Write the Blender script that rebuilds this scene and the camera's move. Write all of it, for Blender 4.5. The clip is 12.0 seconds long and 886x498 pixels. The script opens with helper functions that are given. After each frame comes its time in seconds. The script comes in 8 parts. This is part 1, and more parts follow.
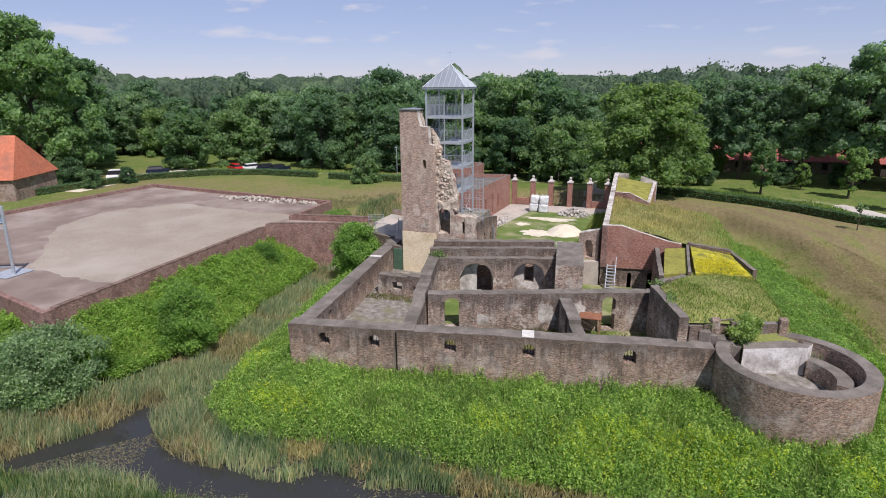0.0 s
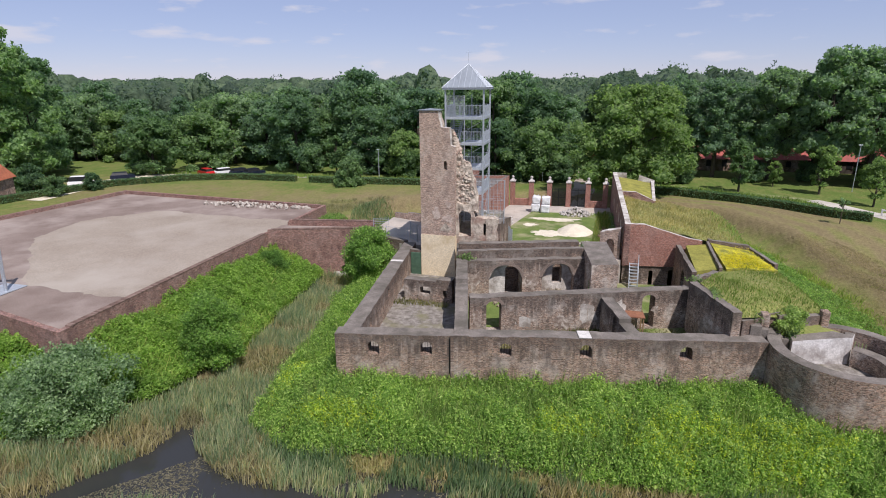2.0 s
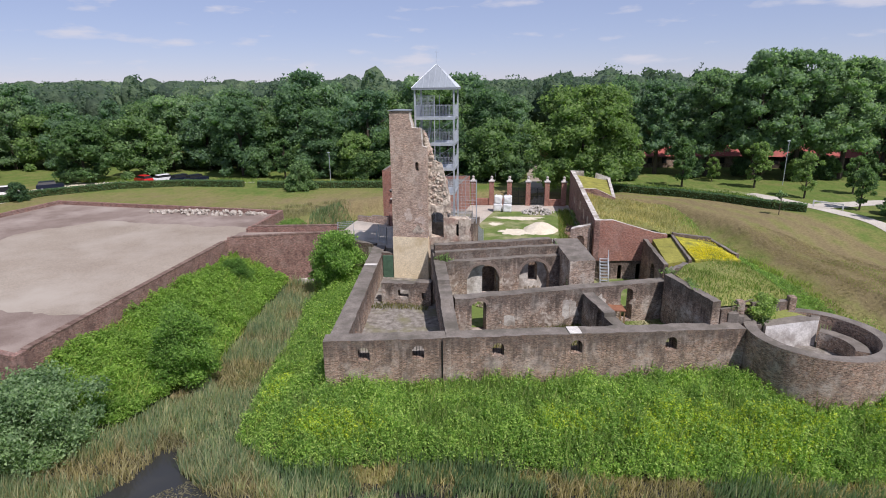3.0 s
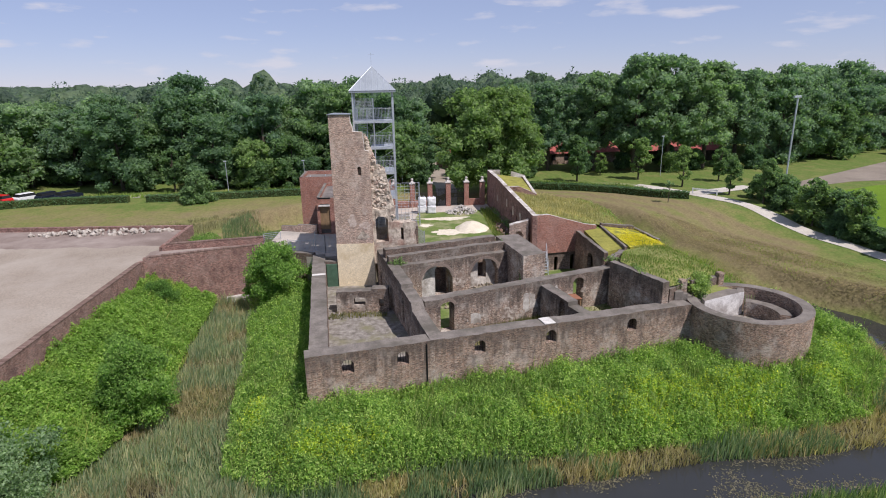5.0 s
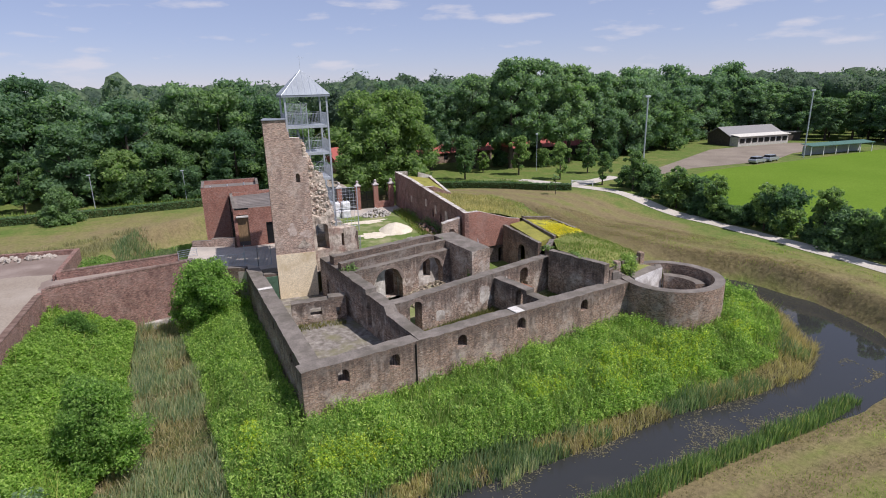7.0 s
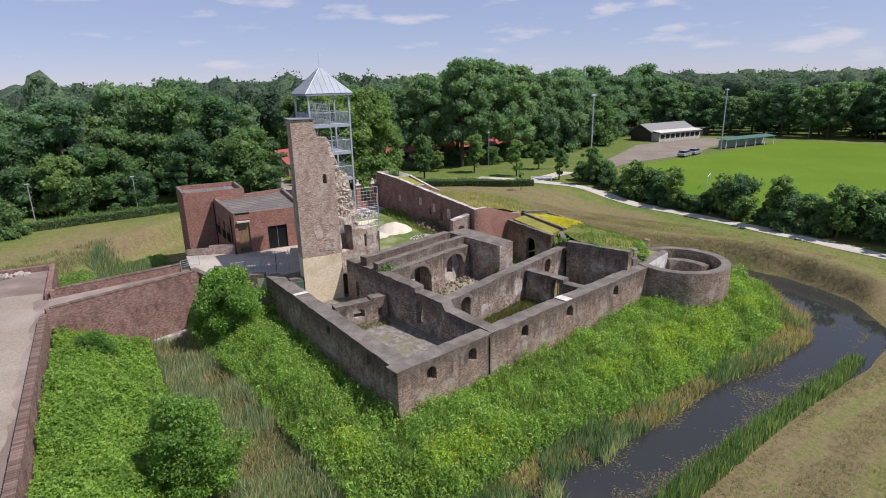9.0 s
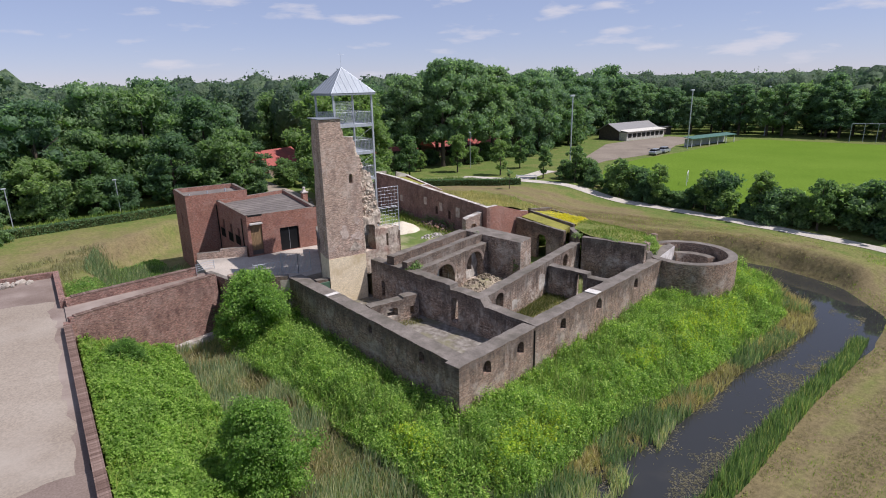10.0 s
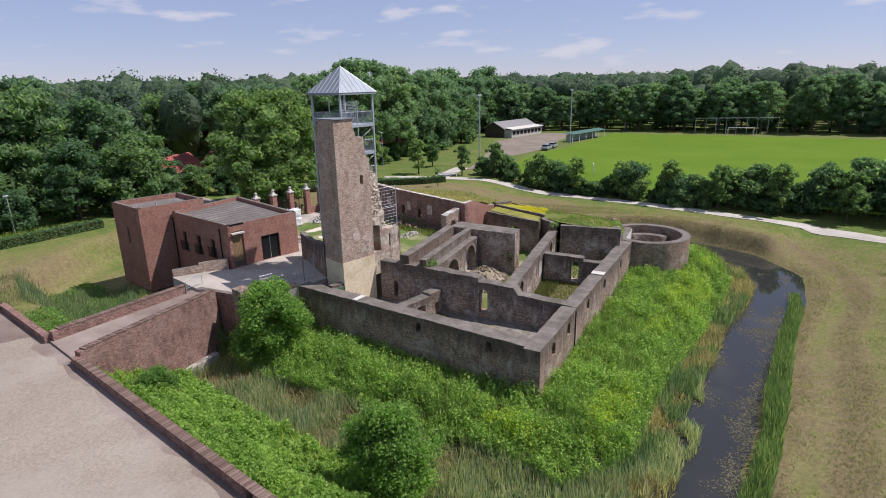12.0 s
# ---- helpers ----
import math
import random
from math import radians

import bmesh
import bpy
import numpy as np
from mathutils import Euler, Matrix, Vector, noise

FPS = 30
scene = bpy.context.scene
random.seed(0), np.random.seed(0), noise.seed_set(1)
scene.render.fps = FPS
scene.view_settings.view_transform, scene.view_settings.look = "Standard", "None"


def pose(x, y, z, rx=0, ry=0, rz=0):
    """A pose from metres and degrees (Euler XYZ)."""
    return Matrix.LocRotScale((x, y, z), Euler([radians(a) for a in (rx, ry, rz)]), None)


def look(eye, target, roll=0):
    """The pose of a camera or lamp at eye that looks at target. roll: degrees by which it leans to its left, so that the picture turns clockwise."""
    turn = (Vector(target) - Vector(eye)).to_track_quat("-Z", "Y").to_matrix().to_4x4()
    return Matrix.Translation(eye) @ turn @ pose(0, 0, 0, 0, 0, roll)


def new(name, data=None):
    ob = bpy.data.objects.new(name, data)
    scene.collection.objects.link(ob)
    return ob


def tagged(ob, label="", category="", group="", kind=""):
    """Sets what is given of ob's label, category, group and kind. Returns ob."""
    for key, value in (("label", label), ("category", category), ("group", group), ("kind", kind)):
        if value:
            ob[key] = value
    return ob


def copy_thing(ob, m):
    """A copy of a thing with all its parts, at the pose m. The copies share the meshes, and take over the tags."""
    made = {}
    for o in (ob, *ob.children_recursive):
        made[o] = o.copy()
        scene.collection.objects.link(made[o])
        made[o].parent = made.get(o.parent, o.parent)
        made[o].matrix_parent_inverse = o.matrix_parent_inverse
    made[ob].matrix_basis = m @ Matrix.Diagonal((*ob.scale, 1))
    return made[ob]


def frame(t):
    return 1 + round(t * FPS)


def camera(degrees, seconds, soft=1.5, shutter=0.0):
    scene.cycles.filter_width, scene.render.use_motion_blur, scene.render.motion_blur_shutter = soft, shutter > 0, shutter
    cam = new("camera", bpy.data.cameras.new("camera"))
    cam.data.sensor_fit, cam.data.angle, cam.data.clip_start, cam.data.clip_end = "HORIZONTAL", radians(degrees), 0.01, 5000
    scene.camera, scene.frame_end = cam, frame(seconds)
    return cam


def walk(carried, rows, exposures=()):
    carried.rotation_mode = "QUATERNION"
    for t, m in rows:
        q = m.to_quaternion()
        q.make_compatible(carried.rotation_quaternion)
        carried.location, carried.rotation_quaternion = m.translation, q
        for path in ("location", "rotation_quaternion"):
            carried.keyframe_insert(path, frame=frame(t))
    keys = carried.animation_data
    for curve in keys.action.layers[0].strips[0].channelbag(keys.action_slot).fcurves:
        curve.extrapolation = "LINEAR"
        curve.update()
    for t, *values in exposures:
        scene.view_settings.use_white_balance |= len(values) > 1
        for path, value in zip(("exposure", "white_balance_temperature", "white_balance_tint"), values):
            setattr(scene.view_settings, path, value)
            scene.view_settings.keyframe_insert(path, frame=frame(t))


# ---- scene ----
cam = camera(76.1, 12.0, 1.0)
PATH = [
    (0, (0.822, 0.794, 16.007), (0.189, 2.603, 15.437), -0.5),
    (0.5, (-0.722, 0.359, 15.981), (-1.352, 2.171, 15.412), -0.4),
    (1, (-2.515, 0.018, 15.942), (-3.126, 1.836, 15.374), -0.4),
    (1.5, (-4.281, -0.188, 15.941), (-4.835, 1.648, 15.374), -0.4),
    (2, (-6.049, -0.347, 15.867), (-6.509, 1.516, 15.303), -0.4),
    (2.5, (-7.794, -0.482, 15.765), (-8.142, 1.405, 15.204), -0.5),
    (4.5, (-14.193, -0.524, 15.585), (-14.142, 1.398, 15.031), -0.8),
    (5, (-15.961, -0.538, 15.664), (-15.772, 1.376, 15.112), -1.0),
    (5.5, (-17.788, -0.511, 15.776), (-17.403, 1.372, 15.223), -1.2),
    (6, (-19.806, -0.322, 15.791), (-19.28, 1.527, 15.239), -1.4),
    (6.5, (-22.007, 0.079, 15.875), (-21.384, 1.897, 15.321), -1.3),
    (7, (-24.21, 0.516, 15.968), (-23.521, 2.309, 15.412), -1.3),
    (9, (-34.082, 4.638, 15.999), (-33.101, 6.288, 15.438), -1.3),
    (9.5, (-36.743, 5.944, 16.056), (-35.703, 7.557, 15.494), -1.2),
    (10, (-39.462, 7.461, 16.053), (-38.35, 9.025, 15.491), -1.2),
    (10.5, (-42.064, 9.094, 16.094), (-40.887, 10.61, 15.53), -1.2),
    (11, (-44.696, 10.985, 16.12), (-43.421, 12.418, 15.554), -1.2),
    (11.5, (-47.329, 13.221, 16.123), (-45.95, 14.554, 15.557), -1.2),
    (12, (-49.746, 15.66, 16.176), (-48.271, 16.885, 15.607), -1.2),
]
walk(cam, [(t, look(eye, target, roll)) for t, eye, target, roll in PATH], [(0.0, 0.06, 6500, 16), (12.0, 0.06, 6500, 16)])

# ---- light ----
SUN_TO = Vector((6.0, -6.3, 13.3)).normalized()
sun_data = bpy.data.lights.new("sun", "SUN")
sun_data.energy, sun_data.angle, sun_data.color = 4.9, radians(0.55), (1.0, 0.965, 0.945)
sun_ob = new("sun", sun_data)
sun_ob.rotation_euler = SUN_TO.to_track_quat("Z", "Y").to_euler()
world = bpy.data.worlds.new("sky")
scene.world = world
world.use_nodes = True
wn, wl = world.node_tree.nodes, world.node_tree.links
sky = wn.new("ShaderNodeTexSky")
sky.sky_type, sky.sun_disc = "NISHITA", False
sky.sun_elevation = math.asin(SUN_TO.z)
sky.sun_rotation = math.atan2(SUN_TO.x, SUN_TO.y)
sky.air_density, sky.dust_density, sky.ozone_density = 0.85, 0.0, 3.0
wco, wmap = wn.new("ShaderNodeTexCoord"), wn.new("ShaderNodeMapping")
wmap.inputs["Scale"].default_value = (3.0, 3.0, 13.0)
wnoise, wramp, wmix = wn.new("ShaderNodeTexNoise"), wn.new("ShaderNodeValToRGB"), wn.new("ShaderNodeMixRGB")
wnoise.inputs["Scale"].default_value, wnoise.inputs["Detail"].default_value = 2.7, 7.0
wnoise.inputs["Roughness"].default_value = 0.52
wramp.color_ramp.elements[0].position, wramp.color_ramp.elements[1].position = 0.57, 0.69
wramp.color_ramp.elements[0].color, wramp.color_ramp.elements[1].color = (0.02, 0.02, 0.02, 1), (0.7, 0.7, 0.7, 1)
wl.new(wco.outputs["Generated"], wmap.inputs["Vector"])
wl.new(wmap.outputs["Vector"], wnoise.inputs["Vector"])
wl.new(wnoise.outputs["Fac"], wramp.inputs["Fac"])
wl.new(wramp.outputs["Color"], wmix.inputs["Fac"])
wtint = wn.new("ShaderNodeMixRGB")
wtint.blend_type, wtint.inputs["Fac"].default_value, wtint.inputs["Color2"].default_value = "MULTIPLY", 1.0, (1.0, 0.93, 1.12, 1)
wl.new(sky.outputs["Color"], wtint.inputs["Color1"])
whaze = wn.new("ShaderNodeMixRGB")
whaze.inputs["Fac"].default_value, whaze.inputs["Color2"].default_value = 0.5, (4.55, 5.5, 7.5, 1)
wl.new(wtint.outputs["Color"], whaze.inputs["Color1"])
wl.new(whaze.outputs["Color"], wmix.inputs["Color1"])
wmix.inputs["Color2"].default_value = (7.4, 7.5, 8.2, 1)
wbg = wn["Background"]
wbg.inputs["Strength"].default_value = 0.088
wl.new(wmix.outputs["Color"], wbg.inputs["Color"])
scene.view_settings.exposure = 0.0


# ---- materials ----
def material(name):
    m = bpy.data.materials.new(name)
    m.use_nodes = True
    return m, m.node_tree.nodes, m.node_tree.links, m.node_tree.nodes["Principled BSDF"]


def noise_node(n, l, scale, detail=4.0, rough=0.55, source=None, stretch=None):
    """Noise in metres of the world; stretch: a scale for each axis."""
    tex = n.new("ShaderNodeTexNoise")
    tex.inputs["Scale"].default_value, tex.inputs["Detail"].default_value, tex.inputs["Roughness"].default_value = scale, detail, rough
    if source is None:
        source = n.new("ShaderNodeTexCoord").outputs["Object"]
    if stretch:
        mp = n.new("ShaderNodeMapping")
        mp.inputs["Scale"].default_value = stretch
        l.new(source, mp.inputs["Vector"])
        source = mp.outputs["Vector"]
    l.new(source, tex.inputs["Vector"])
    return tex.outputs["Fac"]


def ramp(n, l, fac, stops):
    r = n.new("ShaderNodeValToRGB")
    e = r.color_ramp.elements
    while len(e) < len(stops):
        e.new(0.5)
    for el, (p, c) in zip(e, stops):
        el.position, el.color = p, (*c, 1) if len(c) == 3 else c
    l.new(fac, r.inputs["Fac"])
    return r.outputs["Color"]


def mix(n, l, fac, a, b, mode="MIX"):
    m = n.new("ShaderNodeMixRGB")
    m.blend_type = mode
    for key, v in (("Fac", fac), ("Color1", a), ("Color2", b)):
        if isinstance(v, (int, float)):
            m.inputs[key].default_value = v
        elif isinstance(v, tuple):
            m.inputs[key].default_value = (*v, 1)
        else:
            l.new(v, m.inputs[key])
    return m.outputs["Color"]


def bump(n, l, bsdf, height, strength, distance):
    b = n.new("ShaderNodeBump")
    b.inputs["Strength"].default_value, b.inputs["Distance"].default_value = strength, distance
    l.new(height, b.inputs["Height"])
    l.new(b.outputs["Normal"], bsdf.inputs["Normal"])


GREY0, GREY1 = (0, 0, 0), (1, 1, 1)


def surface(name, stops, scale=1.0, fine=14.0, rough=0.85, bump_d=0.02, stain=None, stain_scale=0.25, detail=6.0, metal=0.0, stretch=None):
    """A mottled surface: colours along one noise, a fine grain, and stains at a larger scale."""
    m, n, l, b = material(name)
    c = ramp(n, l, noise_node(n, l, scale, detail, 0.6, stretch=stretch), stops)
    g = noise_node(n, l, fine, 3.0)
    c = mix(n, l, 0.55, c, ramp(n, l, g, [(0.3, (0.55, 0.55, 0.55)), (0.7, (1.25, 1.25, 1.25))]), "MULTIPLY")
    if stain:
        s = ramp(n, l, noise_node(n, l, stain_scale, 5.0, 0.6), [(0.48, GREY0), (0.68, GREY1)])
        c = mix(n, l, s, c, stain)
    l.new(c, b.inputs["Base Color"])
    b.inputs["Roughness"].default_value, b.inputs["Metallic"].default_value = rough, metal
    b.inputs["Specular IOR Level"].default_value = 0.25
    bump(n, l, b, g, 0.6, bump_d)
    return m


def brickwork(name, one, two, mortar, pale, dark, pale_amount, dark_amount, size=0.21, rubble=0.0, moss=None, runs=0.0):
    """Weathered bricks in courses, with lime bloom, soot and streaks that run down."""
    m, n, l, b = material(name)
    uv = n.new("ShaderNodeTexCoord").outputs["UV"]
    warp = n.new("ShaderNodeTexNoise")
    warp.inputs["Scale"].default_value = 1.3
    l.new(uv, warp.inputs["Vector"])
    wob = n.new("ShaderNodeVectorMath")
    wob.operation = "MULTIPLY_ADD"
    l.new(warp.outputs["Color"], wob.inputs[0])
    wob.inputs[1].default_value = (0.06 + rubble, 0.06 + rubble, 0)
    l.new(uv, wob.inputs[2])
    t = n.new("ShaderNodeTexBrick")
    l.new(wob.outputs[0], t.inputs["Vector"])
    for key, v in (("Scale", 1.0), ("Mortar Size", 0.013), ("Mortar Smooth", 0.3), ("Bias", 0.0), ("Brick Width", size), ("Row Height", size * 0.34)):
        t.inputs[key].default_value = v
    t.inputs["Color1"].default_value, t.inputs["Color2"].default_value, t.inputs["Mortar"].default_value = (*one, 1), (*two, 1), (*mortar, 1)
    c = t.outputs["Color"]
    grain = noise_node(n, l, 5.2, 4.0, 0.8, source=uv, stretch=(1.0, 2.9, 1.0))
    c = mix(n, l, 0.85, c, ramp(n, l, grain, [(0.35, (0.3, 0.29, 0.28)), (0.65, (1.7, 1.62, 1.52))]), "MULTIPLY")
    big = noise_node(n, l, 0.6, 8.0, 0.72)
    c = mix(n, l, ramp(n, l, big, [(0.5, GREY0), (0.63, (pale_amount * 1.1,) * 3)]), c, pale)
    fleck = noise_node(n, l, 2.7, 6.0, 0.85, source=uv, stretch=(1.0, 2.8, 1.0))
    c = mix(n, l, ramp(n, l, fleck, [(0.545, GREY0), (0.585, (pale_amount,) * 3)]), c, tuple(v * 1.2 for v in pale))
    burnt = noise_node(n, l, 3.1, 6.0, 0.85, source=uv, stretch=(1.0, 2.6, 1.7))
    c = mix(n, l, ramp(n, l, burnt, [(0.54, GREY0), (0.6, (dark_amount * 1.5,) * 3)]), c, dark)
    soot = noise_node(n, l, 1.1, 8.0, 0.72, stretch=(1.0, 1.0, 0.7))
    c = mix(n, l, ramp(n, l, soot, [(0.49, GREY0), (0.6, (dark_amount,) * 3)]), c, dark)
    streak = noise_node(n, l, 1.0, 5.0, 0.62, stretch=(1.2, 1.2, 0.4))
    c = mix(n, l, ramp(n, l, streak, [(0.48, GREY0), (0.68, (dark_amount * 0.5,) * 3)]), c, dark)
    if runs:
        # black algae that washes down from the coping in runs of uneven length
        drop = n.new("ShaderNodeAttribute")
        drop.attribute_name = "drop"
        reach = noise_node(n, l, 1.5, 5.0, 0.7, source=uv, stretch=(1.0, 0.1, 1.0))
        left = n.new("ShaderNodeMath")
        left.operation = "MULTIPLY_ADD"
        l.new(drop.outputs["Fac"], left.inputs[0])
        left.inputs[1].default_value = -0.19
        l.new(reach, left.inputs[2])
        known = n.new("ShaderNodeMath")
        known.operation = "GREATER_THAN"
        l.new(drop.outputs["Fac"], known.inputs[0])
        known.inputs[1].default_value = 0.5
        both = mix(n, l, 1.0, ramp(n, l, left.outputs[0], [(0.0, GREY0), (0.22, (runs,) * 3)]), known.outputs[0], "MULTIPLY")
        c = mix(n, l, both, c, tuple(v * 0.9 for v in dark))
    if moss:
        c = mix(n, l, ramp(n, l, noise_node(n, l, 0.8, 4.0), [(0.58, GREY0), (0.72, (0.6,) * 3)]), c, moss)
    l.new(c, b.inputs["Base Color"])
    b.inputs["Roughness"].default_value = 0.92
    b.inputs["Specular IOR Level"].default_value = 0.2
    h = mix(n, l, 0.5, grain, t.outputs["Fac"], "SUBTRACT")
    bump(n, l, b, h, 0.9, 0.03 + rubble * 0.3)
    return m


def leafage(name, stops, patch=0.35, gloss=0.45, fine=None):
    """Leaves: each island of its own tone, with larger patches through the whole."""
    m, n, l, b = material(name)
    geo = n.new("ShaderNodeNewGeometry")
    c = ramp(n, l, geo.outputs["Random Per Island"], stops)
    info = n.new("ShaderNodeObjectInfo")
    c = mix(n, l, 0.8, c, ramp(n, l, info.outputs["Random"], [(0.0, (0.68, 0.76, 0.75)), (0.5, (1, 1, 1)), (1.0, (1.4, 1.28, 1.05))]), "MULTIPLY")
    p = noise_node(n, l, patch, 4.0, 0.6)
    c = mix(n, l, 0.65, c, ramp(n, l, p, [(0.3, (0.66, 0.72, 0.7)), (0.7, (1.34, 1.27, 1.1))]), "MULTIPLY")
    if fine:
        f = noise_node(n, l, fine, 4.0, 0.7)
        c = mix(n, l, 0.85, c, ramp(n, l, f, [(0.32, (0.5, 0.54, 0.55)), (0.68, (1.5, 1.44, 1.3))]), "MULTIPLY")
        bump(n, l, b, f, 0.9, 0.9 / fine)
    l.new(c, b.inputs["Base Color"])
    b.inputs["Roughness"].default_value = gloss
    b.inputs["Specular IOR Level"].default_value = 0.16
    trans = n.new("ShaderNodeBsdfTranslucent")
    l.new(mix(n, l, 1.0, c, (1.3, 1.45, 0.8), "MULTIPLY"), trans.inputs["Color"])
    ms = n.new("ShaderNodeMixShader")
    ms.inputs["Fac"].default_value = 0.52
    out = n["Material Output"]
    l.new(b.outputs["BSDF"], ms.inputs[1])
    l.new(trans.outputs["BSDF"], ms.inputs[2])
    l.new(ms.outputs["Shader"], out.inputs["Surface"])
    return m


def plain(name, colour, rough=0.5, metal=0.0, vary=0.25, scale=3.0):
    return surface(name, [(0.3, tuple(v * (1 - vary) for v in colour)), (0.7, tuple(min(1, v * (1 + vary)) for v in colour))], scale, 20.0, rough, 0.004, metal=metal)


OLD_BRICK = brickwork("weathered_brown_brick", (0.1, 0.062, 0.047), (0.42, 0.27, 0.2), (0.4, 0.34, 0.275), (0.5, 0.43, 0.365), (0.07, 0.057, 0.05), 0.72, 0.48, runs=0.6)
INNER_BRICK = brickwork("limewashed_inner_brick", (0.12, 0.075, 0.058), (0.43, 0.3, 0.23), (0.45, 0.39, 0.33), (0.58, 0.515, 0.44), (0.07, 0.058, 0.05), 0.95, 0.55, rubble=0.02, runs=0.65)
RED_BRICK = brickwork("red_brick", (0.27, 0.105, 0.08), (0.4, 0.18, 0.13), (0.36, 0.26, 0.22), (0.45, 0.31, 0.26), (0.16, 0.075, 0.06), 0.3, 0.3)
PURPLE_BRICK = brickwork("dark_purple_brick", (0.12, 0.055, 0.05), (0.38, 0.2, 0.165), (0.33, 0.26, 0.225), (0.4, 0.29, 0.25), (0.09, 0.052, 0.046), 0.35, 0.45)
TOWER_BRICK = brickwork("pale_ruin_brick", (0.24, 0.155, 0.125), (0.6, 0.43, 0.345), (0.55, 0.48, 0.41), (0.62, 0.53, 0.45), (0.2, 0.145, 0.125), 0.5, 0.42, rubble=0.015)
RUBBLE = surface("broken_rubble_core", [(0.3, (0.21, 0.17, 0.14)), (0.5, (0.48, 0.41, 0.33)), (0.75, (0.68, 0.6, 0.5))], 2.2, 7.0, 0.95, 0.12, (0.28, 0.17, 0.13), 0.8)
DARK_RUBBLE = surface("broken_core_stones", [(0.3, (0.34, 0.28, 0.22)), (0.5, (0.55, 0.47, 0.38)), (0.75, (0.7, 0.62, 0.52))], 3.0, 9.0, 0.95, 0.06, (0.4, 0.27, 0.21), 1.2)
LIME_WALL = surface("limewashed_old_masonry", [(0.3, (0.3, 0.27, 0.23)), (0.5, (0.52, 0.49, 0.44)), (0.7, (0.68, 0.65, 0.6))], 1.3, 8.0, 0.93, 0.05, (0.2, 0.165, 0.135), 0.9)
OLD_LIME = surface("worn_limewash", [(0.36, (0.15, 0.11, 0.088)), (0.5, (0.31, 0.255, 0.21)), (0.64, (0.52, 0.47, 0.41))], 3.2, 12.0, 0.93, 0.04, (0.22, 0.16, 0.125), 1.4, 8.0)
COPING = surface("grey_cement_coping", [(0.3, (0.125, 0.11, 0.095)), (0.55, (0.19, 0.168, 0.145)), (0.8, (0.265, 0.235, 0.2))], 1.1, 11.0, 0.9, 0.02, (0.1, 0.09, 0.072), 0.5)
WHITE_MORTAR = surface("fresh_white_mortar", [(0.3, (0.46, 0.44, 0.4)), (0.7, (0.68, 0.655, 0.61))], 2.0)
SCAR = surface("pale_pink_plaster", [(0.3, (0.4, 0.31, 0.26)), (0.55, (0.56, 0.46, 0.39)), (0.75, (0.66, 0.57, 0.5))], 2.4, 8.0, 0.93, 0.04, (0.36, 0.25, 0.2), 1.6)
YELLOW_PLASTER = surface("cream_plaster", [(0.3, (0.7, 0.59, 0.4)), (0.7, (0.82, 0.71, 0.52))], 0.7, 9.0, 0.9, 0.01, (0.55, 0.44, 0.27), 0.7)
GRAVEL = surface("grey_gravel", [(0.32, (0.12, 0.105, 0.088)), (0.5, (0.215, 0.195, 0.17)), (0.66, (0.33, 0.305, 0.27))], 2.1, 17.0, 0.95, 0.03, (0.17, 0.16, 0.095), 0.55, 9.0)
PAVING = surface("pale_paving", [(0.3, (0.39, 0.34, 0.285)), (0.7, (0.52, 0.465, 0.4))], 0.8, 10.0, 0.9, 0.01, (0.27, 0.25, 0.22), 0.4)
PLAZA = surface("pale_grit_surface", [(0.25, (0.25, 0.207, 0.162)), (0.5, (0.295, 0.25, 0.2)), (0.75, (0.34, 0.295, 0.24))], 0.16, 9.0, 0.95, 0.01, (0.35, 0.31, 0.26), 0.09)
PLAZA_BROWN = surface("brown_grit_surface", [(0.3, (0.175, 0.132, 0.11)), (0.7, (0.25, 0.198, 0.168))], 0.35, 10.0, 0.95, 0.01, (0.31, 0.26, 0.225), 0.16)
STEEL = plain("galvanised_steel", (0.47, 0.51, 0.55), 0.5, 0.45, 0.12)
ZINC = plain("zinc_sheet", (0.27, 0.3, 0.33), 0.55, 0.3, 0.1, 0.7)
ROOFING = surface("grey_roof_membrane", [(0.3, (0.12, 0.105, 0.095)), (0.7, (0.19, 0.168, 0.152))], 0.9, 7.0, 0.85, 0.01, (0.22, 0.195, 0.175), 0.35, stretch=(1, 3, 1))
BLACK = plain("black_paint", (0.012, 0.013, 0.014), 0.45)
WOOD = surface("brown_timber", [(0.3, (0.2, 0.13, 0.07)), (0.7, (0.33, 0.22, 0.12))], 2.0, 16.0, 0.75, 0.01, stretch=(6, 6, 1))
SAND = surface("pale_sand", [(0.3, (0.56, 0.5, 0.38)), (0.7, (0.68, 0.62, 0.5))], 0.8, 12.0, 0.95, 0.02)
STONE_LIGHT = surface("pale_broken_stone", [(0.3, (0.3, 0.27, 0.24)), (0.6, (0.52, 0.49, 0.45)), (0.8, (0.64, 0.61, 0.57))], 1.6, 9.0, 0.92, 0.03)
BAG = plain("white_bag_cloth", (0.68, 0.69, 0.7), 0.7, 0.0, 0.12)
ROOF_RED = surface("dull_red_roof_sheets", [(0.3, (0.3, 0.075, 0.062)), (0.7, (0.4, 0.115, 0.093))], 2.0, 9.0, 0.7, 0.02, (0.25, 0.08, 0.07), 0.4)
RED_TILE = surface("orange_roof_tiles", [(0.3, (0.42, 0.13, 0.07)), (0.7, (0.56, 0.2, 0.11))], 2.0, 9.0, 0.8, 0.03, (0.3, 0.12, 0.08), 0.3)
